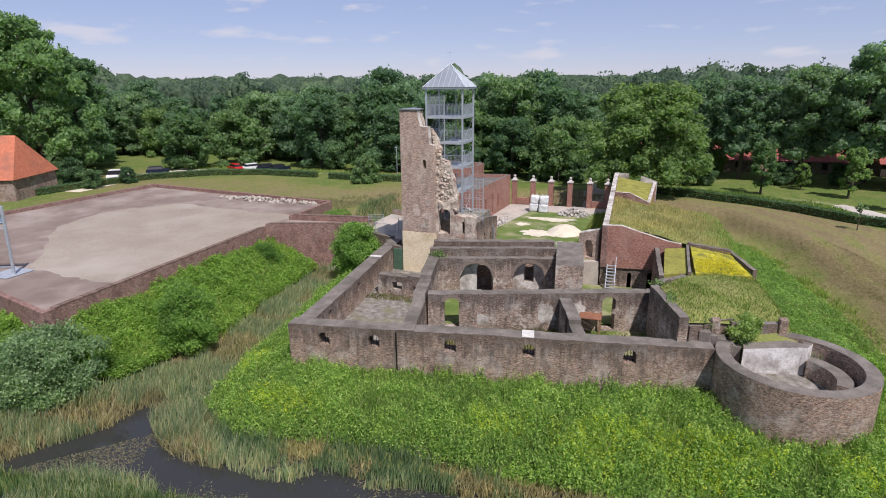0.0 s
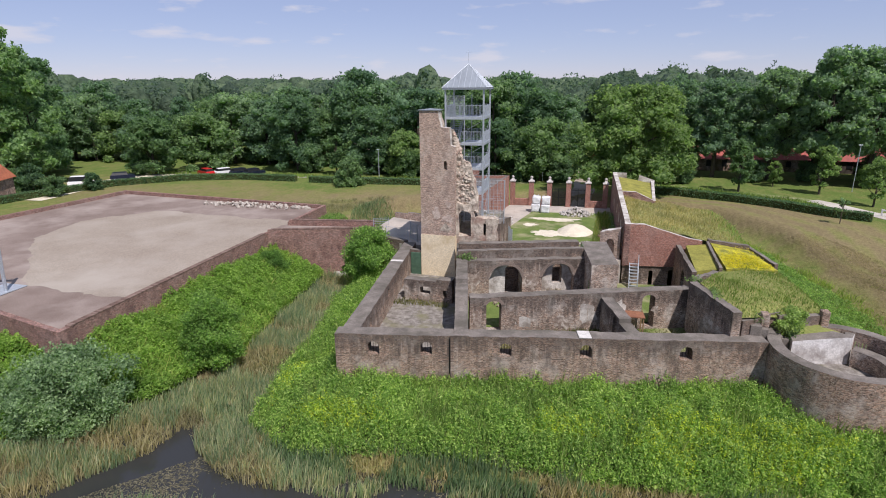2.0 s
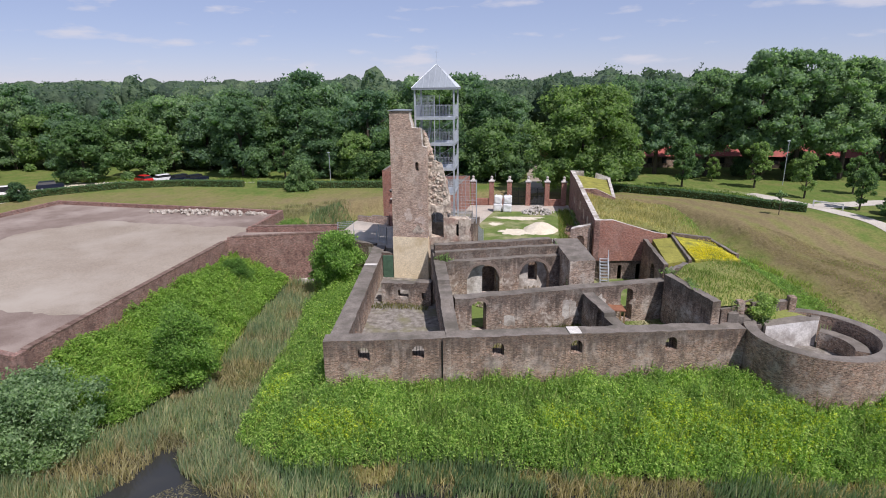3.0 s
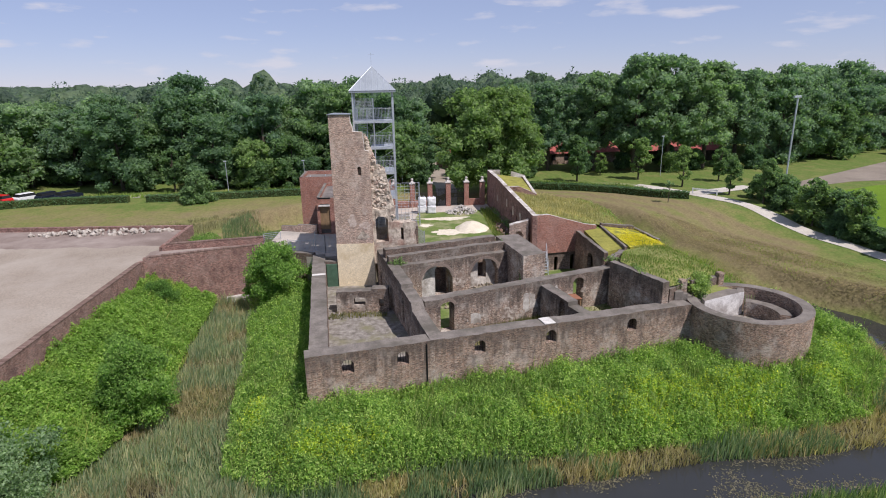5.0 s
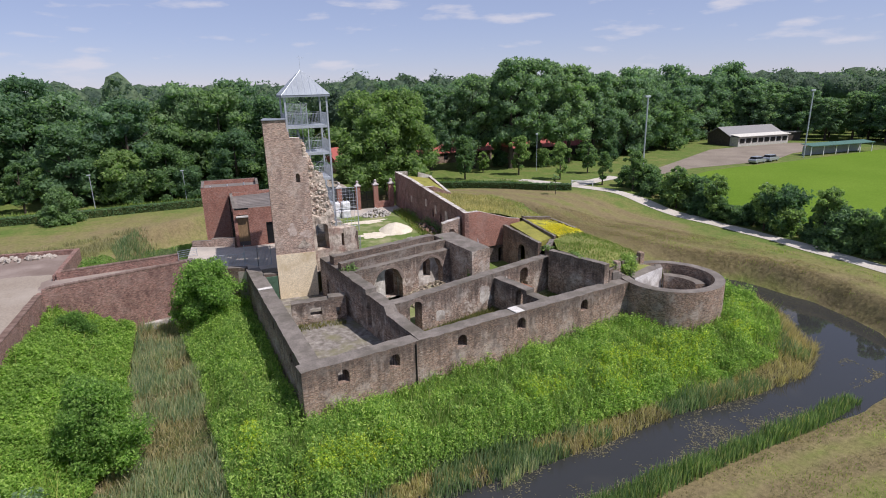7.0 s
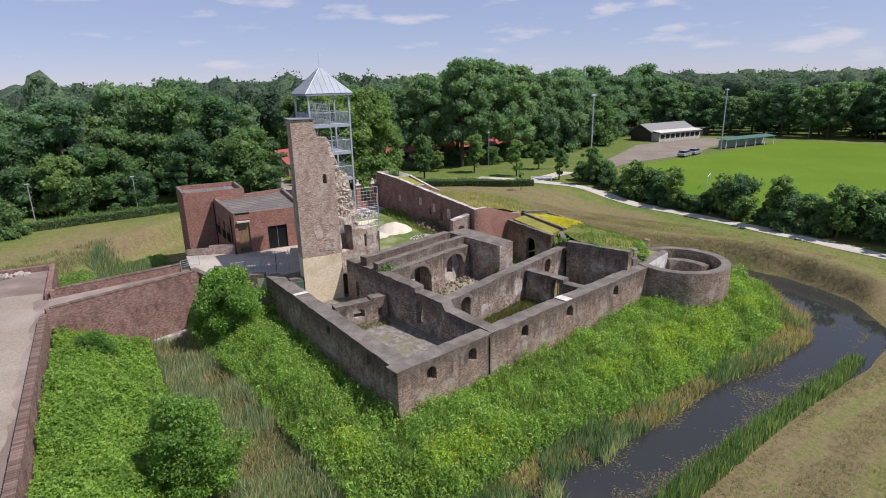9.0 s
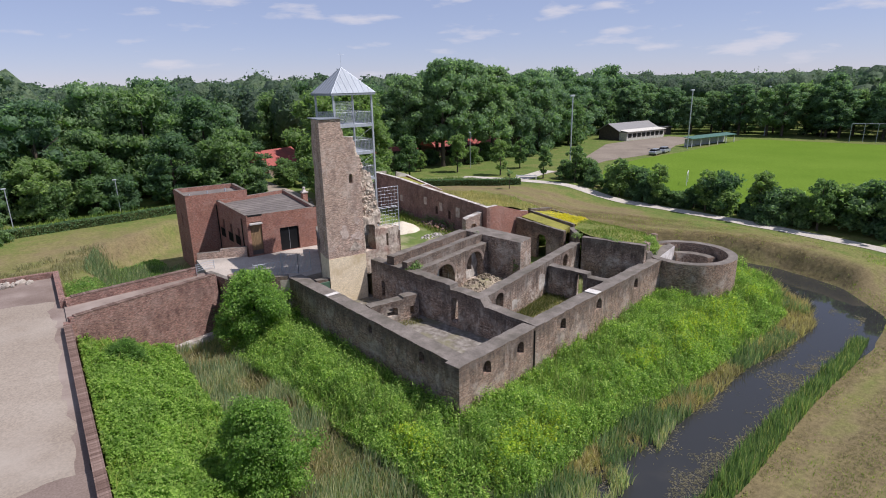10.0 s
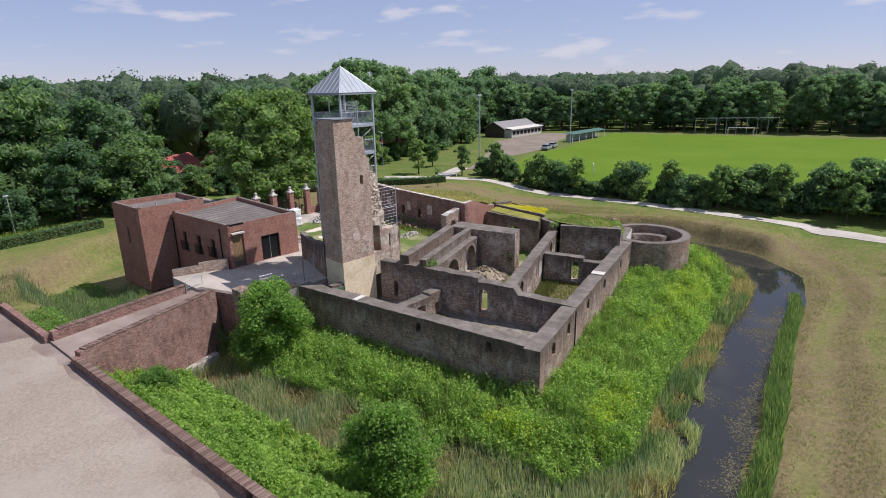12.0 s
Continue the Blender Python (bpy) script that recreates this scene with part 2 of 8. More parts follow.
BARK = surface("bark", [(0.3, (0.05, 0.04, 0.03)), (0.7, (0.13, 0.105, 0.08))], 2.0, 12.0, 0.95, 0.03, stretch=(3, 3, 0.6))
EARTH = surface("bare_earth", [(0.3, (0.12, 0.09, 0.06)), (0.7, (0.22, 0.17, 0.12))], 0.7)
ROAD = surface("pale_gravel_path", [(0.3, (0.41, 0.375, 0.32)), (0.7, (0.53, 0.495, 0.435))], 0.4, 9.0, 0.95, 0.01)
ASPHALT = surface("grey_parking_surface", [(0.3, (0.19, 0.158, 0.125)), (0.7, (0.265, 0.225, 0.18))], 0.2, 9.0, 0.95, 0.01)
MOSS = surface("moss_and_sedum", [(0.3, (0.14, 0.14, 0.035)), (0.5, (0.24, 0.23, 0.05)), (0.75, (0.33, 0.31, 0.07))], 1.2, 9.0, 0.95, 0.05)


def meadow_material():
    m, n, l, b = material("mown_meadow")
    dry = n.new("ShaderNodeAttribute")
    dry.attribute_name = "dryness"
    rough_edge = noise_node(n, l, 0.35, 6.0, 0.7)
    rows = noise_node(n, l, 0.8, 5.0, 0.65, stretch=(1.0, 0.3, 1))
    add = n.new("ShaderNodeMath")
    add.operation = "MULTIPLY_ADD"
    l.new(rough_edge, add.inputs[0])
    add.inputs[1].default_value = 1.25
    l.new(dry.outputs["Fac"], add.inputs[2])
    c = ramp(n, l, add.outputs[0], [(0.34, (0.1, 0.148, 0.036)), (0.55, (0.15, 0.165, 0.054)), (0.72, (0.172, 0.162, 0.068)), (0.92, (0.192, 0.16, 0.085)), (1.0, (0.18, 0.145, 0.08))])
    c = mix(n, l, ramp(n, l, rows, [(0.45, GREY0), (0.65, (0.3,) * 3)]), c, (0.235, 0.205, 0.088))
    fine = noise_node(n, l, 3.2, 7.0, 0.78)
    c = mix(n, l, 0.9, c, ramp(n, l, fine, [(0.32, (0.58, 0.59, 0.55)), (0.68, (1.34, 1.33, 1.28))]), "MULTIPLY")
    l.new(c, b.inputs["Base Color"])
    b.inputs["Roughness"].default_value, b.inputs["Specular IOR Level"].default_value = 0.95, 0.1
    bump(n, l, b, fine, 0.6, 0.08)
    return m


MEADOW = meadow_material()
ROOM_TURF = surface("weedy_room_soil", [(0.3, (0.13, 0.125, 0.058)), (0.55, (0.175, 0.17, 0.075)), (0.75, (0.225, 0.2, 0.11))], 1.4, 9.0, 0.95, 0.05, (0.2, 0.165, 0.115), 0.5)
LAWN = surface("short_green_turf", [(0.3, (0.085, 0.135, 0.03)), (0.7, (0.15, 0.195, 0.05))], 0.6, 7.0, 0.95, 0.06, (0.3, 0.28, 0.16), 0.35)
PITCH = surface("sports_turf", [(0.3, (0.1, 0.175, 0.02)), (0.7, (0.13, 0.21, 0.028))], 0.05, 5.0, 0.95, 0.01)
PITCH.node_tree.nodes["Principled BSDF"].inputs["Specular IOR Level"].default_value = 0.02
DARK_FILLER = surface("dark_plant_filler", [(0.3, (0.035, 0.05, 0.015)), (0.7, (0.08, 0.1, 0.03))], 0.7)
LEAF_OAK = leafage("oak_leaves", [(0.0, (0.104, 0.180, 0.108)), (0.5, (0.146, 0.243, 0.147)), (1.0, (0.194, 0.312, 0.183))], fine=1.6)
LEAF_LIGHT = leafage("light_leaves", [(0.0, (0.129, 0.207, 0.106)), (0.5, (0.183, 0.289, 0.142)), (1.0, (0.250, 0.372, 0.193))], fine=1.8)
LEAF_HERB = leafage("nettle_and_herb_leaves", [(0.0, (0.092, 0.184, 0.051)), (0.5, (0.194, 0.335, 0.084)), (1.0, (0.432, 0.572, 0.191))], 0.5)
LEAF_BRAMBLE = leafage("bramble_leaves", [(0.0, (0.140, 0.246, 0.050)), (0.5, (0.252, 0.403, 0.084)), (1.0, (0.437, 0.582, 0.157))], 0.4)
LEAF_WILLOW = leafage("grey_willow_leaves", [(0.0, (0.147, 0.227, 0.129)), (0.5, (0.256, 0.373, 0.226)), (1.0, (0.392, 0.533, 0.342))], fine=4.0)
LEAF_BUSH = leafage("bush_leaves", [(0.0, (0.129, 0.243, 0.072)), (0.5, (0.213, 0.365, 0.108)), (1.0, (0.336, 0.512, 0.158))], fine=4.0)
LEAF_LINDEN = leafage("linden_leaves", [(0.0, (0.161, 0.250, 0.105)), (0.5, (0.220, 0.326, 0.138)), (1.0, (0.299, 0.416, 0.185))], fine=1.8)
REED = leafage("reed_blades", [(0.0, (0.18, 0.255, 0.16)), (0.45, (0.32, 0.395, 0.25)), (0.7, (0.46, 0.45, 0.29)), (1.0, (0.66, 0.6, 0.42))], 0.5, 0.6)
ROOM_WEED = leafage("low_room_weeds", [(0.0, (0.075, 0.095, 0.035)), (0.5, (0.13, 0.15, 0.055)), (0.8, (0.2, 0.19, 0.09)), (1.0, (0.29, 0.25, 0.15))], 0.5, 0.6)
GRASS_BLADE = leafage("grass_blades", [(0.0, (0.136, 0.204, 0.0425)), (0.5, (0.221, 0.297, 0.068)), (0.8, (0.34, 0.34, 0.119)), (1.0, (0.51, 0.425, 0.204))], 0.2, 0.6)
FLOWER = leafage("yellow_flowers", [(0.0, (0.425, 0.378, 0.020)), (1.0, (0.527, 0.495, 0.050))])


def water_material():
    m, n, l, b = material("still_water")
    b.inputs["Base Color"].default_value = (0.03, 0.031, 0.03, 1)
    b.inputs["Roughness"].default_value, b.inputs["IOR"].default_value = 0.03, 1.4
    bump(n, l, b, noise_node(n, l, 1.2, 4.0), 0.12, 0.02)
    return m


WATER = water_material()


# ---- building tools ----
def box_uv(me):
    """UVs in metres: along and up each wall, x and y on flat faces."""
    uv = me.uv_layers.new(name="metres") if not me.uv_layers else me.uv_layers[0]
    for p in me.polygons:
        nx, ny, nz = p.normal
        flat = abs(nz) > 0.8
        k = math.hypot(nx, ny) or 1.0
        for li in p.loop_indices:
            x, y, z = me.vertices[me.loops[li].vertex_index].co
            uv.data[li].uv = (x, y) if flat else ((-ny * x + nx * y) / k, z)


def part(name, source, mat, parent=None, label="", smooth=False):
    """Links a bmesh or a mesh as ONE object, under a thing or part if given. Coordinates are the world's."""
    if isinstance(source, bmesh.types.BMesh):
        me = bpy.data.meshes.new(name)
        bmesh.ops.recalc_face_normals(source, faces=source.faces)
        source.to_mesh(me)
        source.free()
    else:
        me = source
    if len(me.polygons) < 20000:
        box_uv(me)
    for one in mat if isinstance(mat, (list, tuple)) else (mat,):
        me.materials.append(one)
    if smooth:
        me.polygons.foreach_set("use_smooth", [True] * len(me.polygons))
    ob = new(name, me)
    if parent:
        ob.parent = parent
        ob.matrix_parent_inverse = Matrix.Translation(-parent.location)
    return tagged(ob, label)


def thing(name, label, category, at=(0, 0, 0), group="", kind=""):
    ob = new(name)
    ob.empty_display_size = 0.2
    ob.location = at
    return tagged(ob, label, category, group, kind)


def single(name, source, mat, label, category, group="", kind="", smooth=False):
    return tagged(part(name, source, mat, None, "", smooth), label, category, group, kind)


def add_box(bm, lo, hi, m=None, taper=0.0):
    x0, y0, z0 = lo
    x1, y1, z1 = hi
    t = taper
    co = [(x0, y0, z0), (x1, y0, z0), (x1, y1, z0), (x0, y1, z0), (x0 + t, y0 + t, z1), (x1 - t, y0 + t, z1), (x1 - t, y1 - t, z1), (x0 + t, y1 - t, z1)]
    v = [bm.verts.new(m @ Vector(c) if m else c) for c in co]
    for f in ((3, 2, 1, 0), (4, 5, 6, 7), (0, 1, 5, 4), (1, 2, 6, 5), (2, 3, 7, 6), (3, 0, 4, 7)):
        bm.faces.new([v[i] for i in f])


def add_tube(bm, a, b, r0, r1=None, seg=6):
    """A straight tapered tube from a to b with closed ends."""
    a, b = Vector(a), Vector(b)
    r1 = r0 if r1 is None else r1
    q = (b - a).to_track_quat("Z", "Y")
    ring = [[bm.verts.new(p + q @ Vector((r * math.cos(k * math.tau / seg), r * math.sin(k * math.tau / seg), 0))) for k in range(seg)] for p, r in ((a, r0), (b, r1))]
    for k in range(seg):
        j = (k + 1) % seg
        bm.faces.new((ring[0][k], ring[0][j], ring[1][j], ring[1][k]))
    bm.faces.new(ring[0][::-1])
    bm.faces.new(ring[1])


def add_prism(bm, plan, z0, z1):
    """plan: corners in the plane; z0, z1: one height or one for each corner."""
    k = len(plan)
    z0 = z0 if isinstance(z0, (list, tuple)) else [z0] * k
    z1 = z1 if isinstance(z1, (list, tuple)) else [z1] * k
    lo = [bm.verts.new((x, y, z)) for (x, y), z in zip(plan, z0)]
    hi = [bm.verts.new((x, y, z)) for (x, y), z in zip(plan, z1)]
    for i in range(k):
        j = (i + 1) % k
        bm.faces.new((lo[i], lo[j], hi[j], hi[i]))
    bm.faces.new(lo[::-1])
    bm.faces.new(hi)


def boxed(lo, hi, m=None, bevel=0.0, taper=0.0):
    bm = bmesh.new()
    add_box(bm, lo, hi, m, taper)
    if bevel:
        bmesh.ops.bevel(bm, geom=bm.edges[:], offset=bevel, segments=1, affect="EDGES")
    return bm


def tubes(pairs, r, seg=6):
    bm = bmesh.new()
    for a, b in pairs:
        add_tube(bm, a, b, r, r, seg)
    return bm


def mesh_np(name, verts, faces):
    """A mesh from arrays: verts (n, 3), faces (m, 4) or (m, 3)."""
    me = bpy.data.meshes.new(name)
    me.vertices.add(len(verts))
    me.vertices.foreach_set("co", np.ascontiguousarray(verts, dtype=np.float32).ravel())
    k = faces.shape[1]
    me.loops.add(faces.size)
    me.loops.foreach_set("vertex_index", np.ascontiguousarray(faces, dtype=np.int32).ravel())
    me.polygons.add(len(faces))
    me.polygons.foreach_set("loop_start", np.arange(0, faces.size, k, dtype=np.int32))
    me.update(calc_edges=True)
    return me


def wall_mesh(a, b, thick, base, profile, holes=(), step=0.5, rough=0.02, seed=0):
    """A wall whose right-hand face runs from a to b; its thickness goes to the left. profile: (metres along, height) of the top;
    holes: (middle along, width, bottom, top, rise of the arch). The top has the second material."""
    a, b = Vector(a), Vector(b)
    run, length = (b - a).normalized(), (b - a).length
    left = Vector((-run.y, run.x))
    cuts = {0.0, length}
    cuts.update(p[0] for p in profile)
    k = 1
    while k * step < length:
        cuts.add(k * step)
        k += 1
    for mid, w, z0, z1, rise in holes:
        cuts = {c for c in cuts if not (mid - w / 2 < c < mid + w / 2)}
        cuts.update(mid - w / 2 + w * i / 6 for i in range(7))
    cuts = sorted(c for c in cuts if 0 <= c <= length)
    cuts = [c for i, c in enumerate(cuts) if i == 0 or c - cuts[i - 1] > 1e-4]

    def top(s, side):
        for i in range(len(profile) - 1):
            (s0, h0), (s1, h1) = profile[i], profile[i + 1]
            if s1 - s0 < 1e-6:
                continue
            if s0 - 1e-6 <= s <= s1 + 1e-6 and not (side > 0 and abs(s - s1) < 1e-6 and i < len(profile) - 2) and not (side < 0 and abs(s - s0) < 1e-6 and i > 0):
                return h0 + (h1 - h0) * (s - s0) / (s1 - s0) + rough * noise.noise((s * 1.7, seed * 3.1, 0.5))
        return profile[-1][1]

    def arch(h, s):
        mid, w, z0, z1, rise = h
        u = min(1.0, abs(s - mid) / (w / 2))
        return z1 - rise + rise * math.sqrt(max(0.0, 1 - u * u))

    columns = []
    for s0, s1 in zip(cuts, cuts[1:]):
        t0, t1 = top(s0, 1), top(s1, -1)
        solid = [(base, base, t0, t1)]
        for h in holes:
            if h[0] - h[1] / 2 - 1e-4 <= s0 and s1 <= h[0] + h[1] / 2 + 1e-4:
                new_solid = []
                for l0, l1, h0, h1 in solid:
                    if h[2] > l0:
                        new_solid.append((l0, l1, h[2], h[2]))
                    if arch(h, s0) < h0 - 0.02 and arch(h, s1) < h1 - 0.02:
                        new_solid.append((arch(h, s0), arch(h, s1), h0, h1))
                solid = new_solid
        columns.append(solid)
    bm = bmesh.new()
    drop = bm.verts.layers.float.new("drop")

    def at(s, z, side):
        p = a + run * s + left * (thick if side else 0)
        v = bm.verts.new((p.x, p.y, z))
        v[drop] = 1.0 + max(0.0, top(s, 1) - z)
        return v

    for (s0, s1), solid in zip(zip(cuts, cuts[1:]), columns):
        for i, (l0, l1, h0, h1) in enumerate(solid):
            bm.faces.new((at(s0, l0, 0), at(s1, l1, 0), at(s1, h1, 0), at(s0, h0, 0)))
            bm.faces.new((at(s1, l1, 1), at(s0, l0, 1), at(s0, h0, 1), at(s1, h1, 1)))
            f = bm.faces.new((at(s0, h0, 0), at(s1, h1, 0), at(s1, h1, 1), at(s0, h0, 1)))
            f.material_index = 1 if i == len(solid) - 1 else 0
            bm.faces.new((at(s1, l1, 0), at(s0, l0, 0), at(s0, l0, 1), at(s1, l1, 1)))
    for k, s in enumerate(cuts):
        lo = [(c[1], c[3]) for c in columns[k - 1]] if k else []
        hi = [(c[0], c[2]) for c in columns[k]] if k < len(columns) else []
        marks = sorted({z for seg in lo + hi for z in seg})
        for z0, z1 in zip(marks, marks[1:]):
            if z1 - z0 < 1e-4:
                continue
            mid = (z0 + z1) / 2
            inside = [any(p < mid < q for p, q in segs) for segs in (lo, hi)]
            if inside[0] != inside[1]:
                bm.faces.new((at(s, z0, 0), at(s, z0, 1), at(s, z1, 1), at(s, z1, 0)))
    bmesh.ops.remove_doubles(bm, verts=bm.verts, dist=0.0008)
    return bm


def wall(name, a, b, thick, base, profile, holes=(), mat=None, cap=None, label="", rough=0.02, seed=0):
    aged = mat in (None, OLD_BRICK, INNER_BRICK)
    bm = wall_mesh(a, b, thick, base, profile, holes, 0.3 if aged else 0.5, rough + (0.035 if aged else 0.0), seed)
    if aged:
        for v in bm.verts:
            flat = Vector((v.co.x, v.co.y, seed))
            shift = Vector(noise.noise_vector(flat * 2.3)) * 0.045 + Vector(noise.noise_vector(flat * 0.6)) * 0.04
            v.co += Vector((shift.x, shift.y, 0))
    return single(name, bm, [mat or OLD_BRICK, cap or COPING], label, "wall", kind="structure")


# ---- ground ----
MEADOW_Z, ISLAND_Z, WATER_Z = -1.7, -3.9, -5.5
MOAT = [(-33, 66), (-32.5, 58), (-31, 48), (-30, 38), (-29, 29), (-25, 22.5), (-16, 22.3), (-6, 23.6), (4, 24.4), (13, 24.4), (19.8, 25.6), (24.4, 30.2), (26.3, 36.5), (25.6, 42.5), (21.2, 49.5), (18.6, 58), (17, 66), (15, 75), (10, 84), (-8, 90), (-24, 88), (-32, 80), (-33, 66)]


def seg_distance(x, y, poly):
    """Distance to a line of points, and the side (1: left of its way)."""
    best, side = np.full(x.shape, 1e9), np.ones(x.shape)
    for (ax, ay), (bx, by) in zip(poly, poly[1:]):
        dx, dy = bx - ax, by - ay
        t = np.clip(((x - ax) * dx + (y - ay) * dy) / (dx * dx + dy * dy), 0, 1)
        d = np.hypot(x - ax - t * dx, y - ay - t * dy)
        s = np.sign(dx * (y - ay) - dy * (x - ax))
        near = d < best
        best, side = np.where(near, d, best), np.where(near, s, side)
    return best, side


def smooth01(t):
    t = np.clip(t, 0, 1)
    return t * t * (3 - 2 * t)


def meadow_level(x, y):
    """The meadow lies lower along the path in the east and south of the moat."""
    east = smooth01((x - 10) / 10) * smooth01((78 - y) / 14) * (1 - smooth01((x - 42.5) / 4))
    south = smooth01((28 - y) / 5) * smooth01((x + 30) / 8) * (1 - smooth01((x - 42.5) / 4))
    return MEADOW_Z - 1.5 * np.maximum(east, south)


def ground_height(x, y):
    x, y = np.asarray(x, float), np.asarray(y, float)
    d, side = seg_distance(x, y, MOAT)
    inside = side > 0
    half = 1.7 + 0.9 * smooth01((x + 12) / 24) * smooth01((40 - y) / 10)
    dry = np.where(x > 0, smooth01((y - 45) / 12) * 2.0, smooth01((y - 26.5) / 3) * 0.62 + smooth01((y - 58) / 8) * 0.8)
    bed = WATER_Z - 0.5 + dry
    inner = bed + (ISLAND_Z - bed) * smooth01((d - half) / 4.0)
    shelf = np.maximum(bed + 0.2, -5.3)
    south = smooth01((28 - y) / 5)
    outer = bed + (shelf - bed) * smooth01((d - half + 0.6) / 1.6) + (meadow_level(x, y) - shelf) * smooth01((d - half - 0.4) / (2.2 + 11.8 * south))
    z = np.where(inside, inner, outer)
    bank = smooth01((-31.5 - x) / 8.5) * smooth01((60 - y) / 4)
    z = np.where((x < -30) & (y < 57) & (y > 24), bed + (-2.3 - bed) * bank, z)
    d2, _ = seg_distance(x, y, [(-24, 21.2), (-34, 20.2), (-46, 18.5), (-64, 20)])
    z = np.minimum(z, WATER_Z - 0.5 + (MEADOW_Z - WATER_Z + 0.5) * smooth01((d2 - 3.6) / 7.0))
    z = z + 0.05 * np.sin(x * 0.31 + 1.3) * np.cos(y * 0.27) * smooth01((d - 3) / 6) * (1 - smooth01((d - 14) / 12))
    return z


def ground_axis(lo, hi, fine_lo, fine_hi, fine):
    far_lo = fine_lo - np.cumsum(np.geomspace(fine, 260, 34))
    far_hi = fine_hi + np.cumsum(np.geomspace(fine, 260, 34))
    return np.concatenate((far_lo[::-1], np.arange(fine_lo, fine_hi + 1e-6, fine), far_hi))


def grid_mesh(name, xs, ys, height):
    gx, gy = np.meshgrid(xs, ys)
    gz = height(gx, gy)
    nx = len(xs)
    i = (np.arange(len(ys) - 1)[:, None] * nx + np.arange(nx - 1)[None, :]).ravel()
    faces = np.stack((i, i + 1, i + 1 + nx, i + nx), 1)
    return mesh_np(name, np.stack((gx.ravel(), gy.ravel(), gz.ravel()), 1), faces)


FOOTPATH = [(30, 90.5), (33.4, 84.8), (35.8, 79), (37.2, 72), (37.8, 64), (38.2, 55), (38.2, 46), (38, 38), (37.4, 30), (35.4, 20), (31, 8), (24, -6), (12, -22)]


def dryness(x, y):
    """How dry and cut the meadow is: hay along the moat bank, green near the path and far off."""
    d, side = seg_distance(x, y, MOAT)
    reach = 4.6 + 3.6 * smooth01((28 - y) / 5) + 9.0 * smooth01((y - 50) / 10) * smooth01((x - 5) / 6)
    band = smooth01((d - 1.9) / 0.8) * (1 - smooth01((d - reach) / 3.0)) * (side < 0) * (1 - 0.5 * smooth01((-10 - x) / 8) * smooth01((y - 58) / 6))
    north = smooth01((y - 74) / 6) * (1 - smooth01((y - 92) / 5)) * (1 - smooth01((x - 6) / 10)) * 0.75
    west = smooth01((-24 - x) / 8) * smooth01((y - 70) / 5) * (1 - smooth01((y - 84) / 5)) * 0.1
    lawny = smooth01((d - 13) / 4)
    verge = smooth01((3.5 - seg_distance(x, y, FOOTPATH)[0]) / 2.0)
    swath = np.sin(d * 1.9 + 0.5 * np.sin(x * 0.3) + 0.4 * np.sin(y * 0.41)) * band
    return np.clip(-0.06 + 0.42 * band + 0.24 * swath + north * 0.18 + west + 0.12 * np.sin(x * 0.21) * np.cos(y * 0.17) - 0.1 * lawny - 0.14 * smooth01((y - 86) / 5) - 0.25 * verge, -0.3, 1)


ground_mesh = grid_mesh("ground", ground_axis(-2000, 2000, -56, 56, 0.8), ground_axis(-2000, 2000, 8, 104, 0.8), ground_height)
co = np.empty(len(ground_mesh.vertices) * 3, np.float32)
ground_mesh.vertices.foreach_get("co", co)
ground_mesh.attributes.new("dryness", "FLOAT", "POINT").data.foreach_set("value", dryness(co[0::3].astype(float), co[1::3].astype(float)).astype(np.float32))
ground = part("ground", ground_mesh, MEADOW, smooth=True)
tagged(ground, "mown summer meadow, green with dry straw-coloured patches", "meadow", kind="structure")
bm = bmesh.new()
add_prism(bm, [(-70, 12), (30, 12), (30, 56), (-42, 56), (-42, 26), (-70, 26)], WATER_Z - 0.02, WATER_Z)
single("water", bm, WATER, "dark still water in the old moat", "moat water", kind="structure")

# ---- castle walls ----
S0, S1 = (-21.4, 31.5), (6.25, 36.62)
SLEN = math.dist(S0, S1)


def along_s(x):
    return (x + 21.4) / (S1[0] - S0[0]) * SLEN


LOOPS = [-18.85, -15.4, -10.2, -5.05, 1.24]
wall("wall_south", S0, S1, 1.15, -4.6, [(0, -0.12), (SLEN, -0.18)], [(along_s(x), 0.78, -1.55, -0.62, 0.3) for x in LOOPS],
     label="long weathered brown brick outer wall with five barred loopholes", seed=1)
WEST0, WEST1 = (-23.4, 53.3), (-21.29, 32.62)
wall("wall_west", WEST0, WEST1, 1.2, -4.6, [(0, 0.13), (20.8, -0.125)], [(12.3, 0.45, -1.1, -0.42, 0.2), (18.1, 0.5, -1.25, -0.5, 0.22)], label="weathered brown brick outer wall in shade with cement top", seed=2)
P0, P1 = (-17.1, 49.9), (-13.55, 32.95)
PLEN = math.dist(P0, P1)
wall("wall_inner_long", P0, P1, 0.95, -3.6, [(0, 1.34), (9.3, 1.06), (9.32, 0.72), (12.3, 0.68), (12.7, 0.12), (PLEN, -0.1)],
     [(9.75, 0.75, -1.9, 0.12, 0.3), (1.5, 0.4, -1.75, -0.35, 0.15)], mat=INNER_BRICK, label="stepped dark brick partition wall with a narrow doorway", seed=3)
W0, W1 = (-13.55, 38.25), (2.7, 43.35)
WLEN = math.dist(W0, W1)


def along_w(x):
    return (x - W0[0]) / (W1[0] - W0[0]) * WLEN


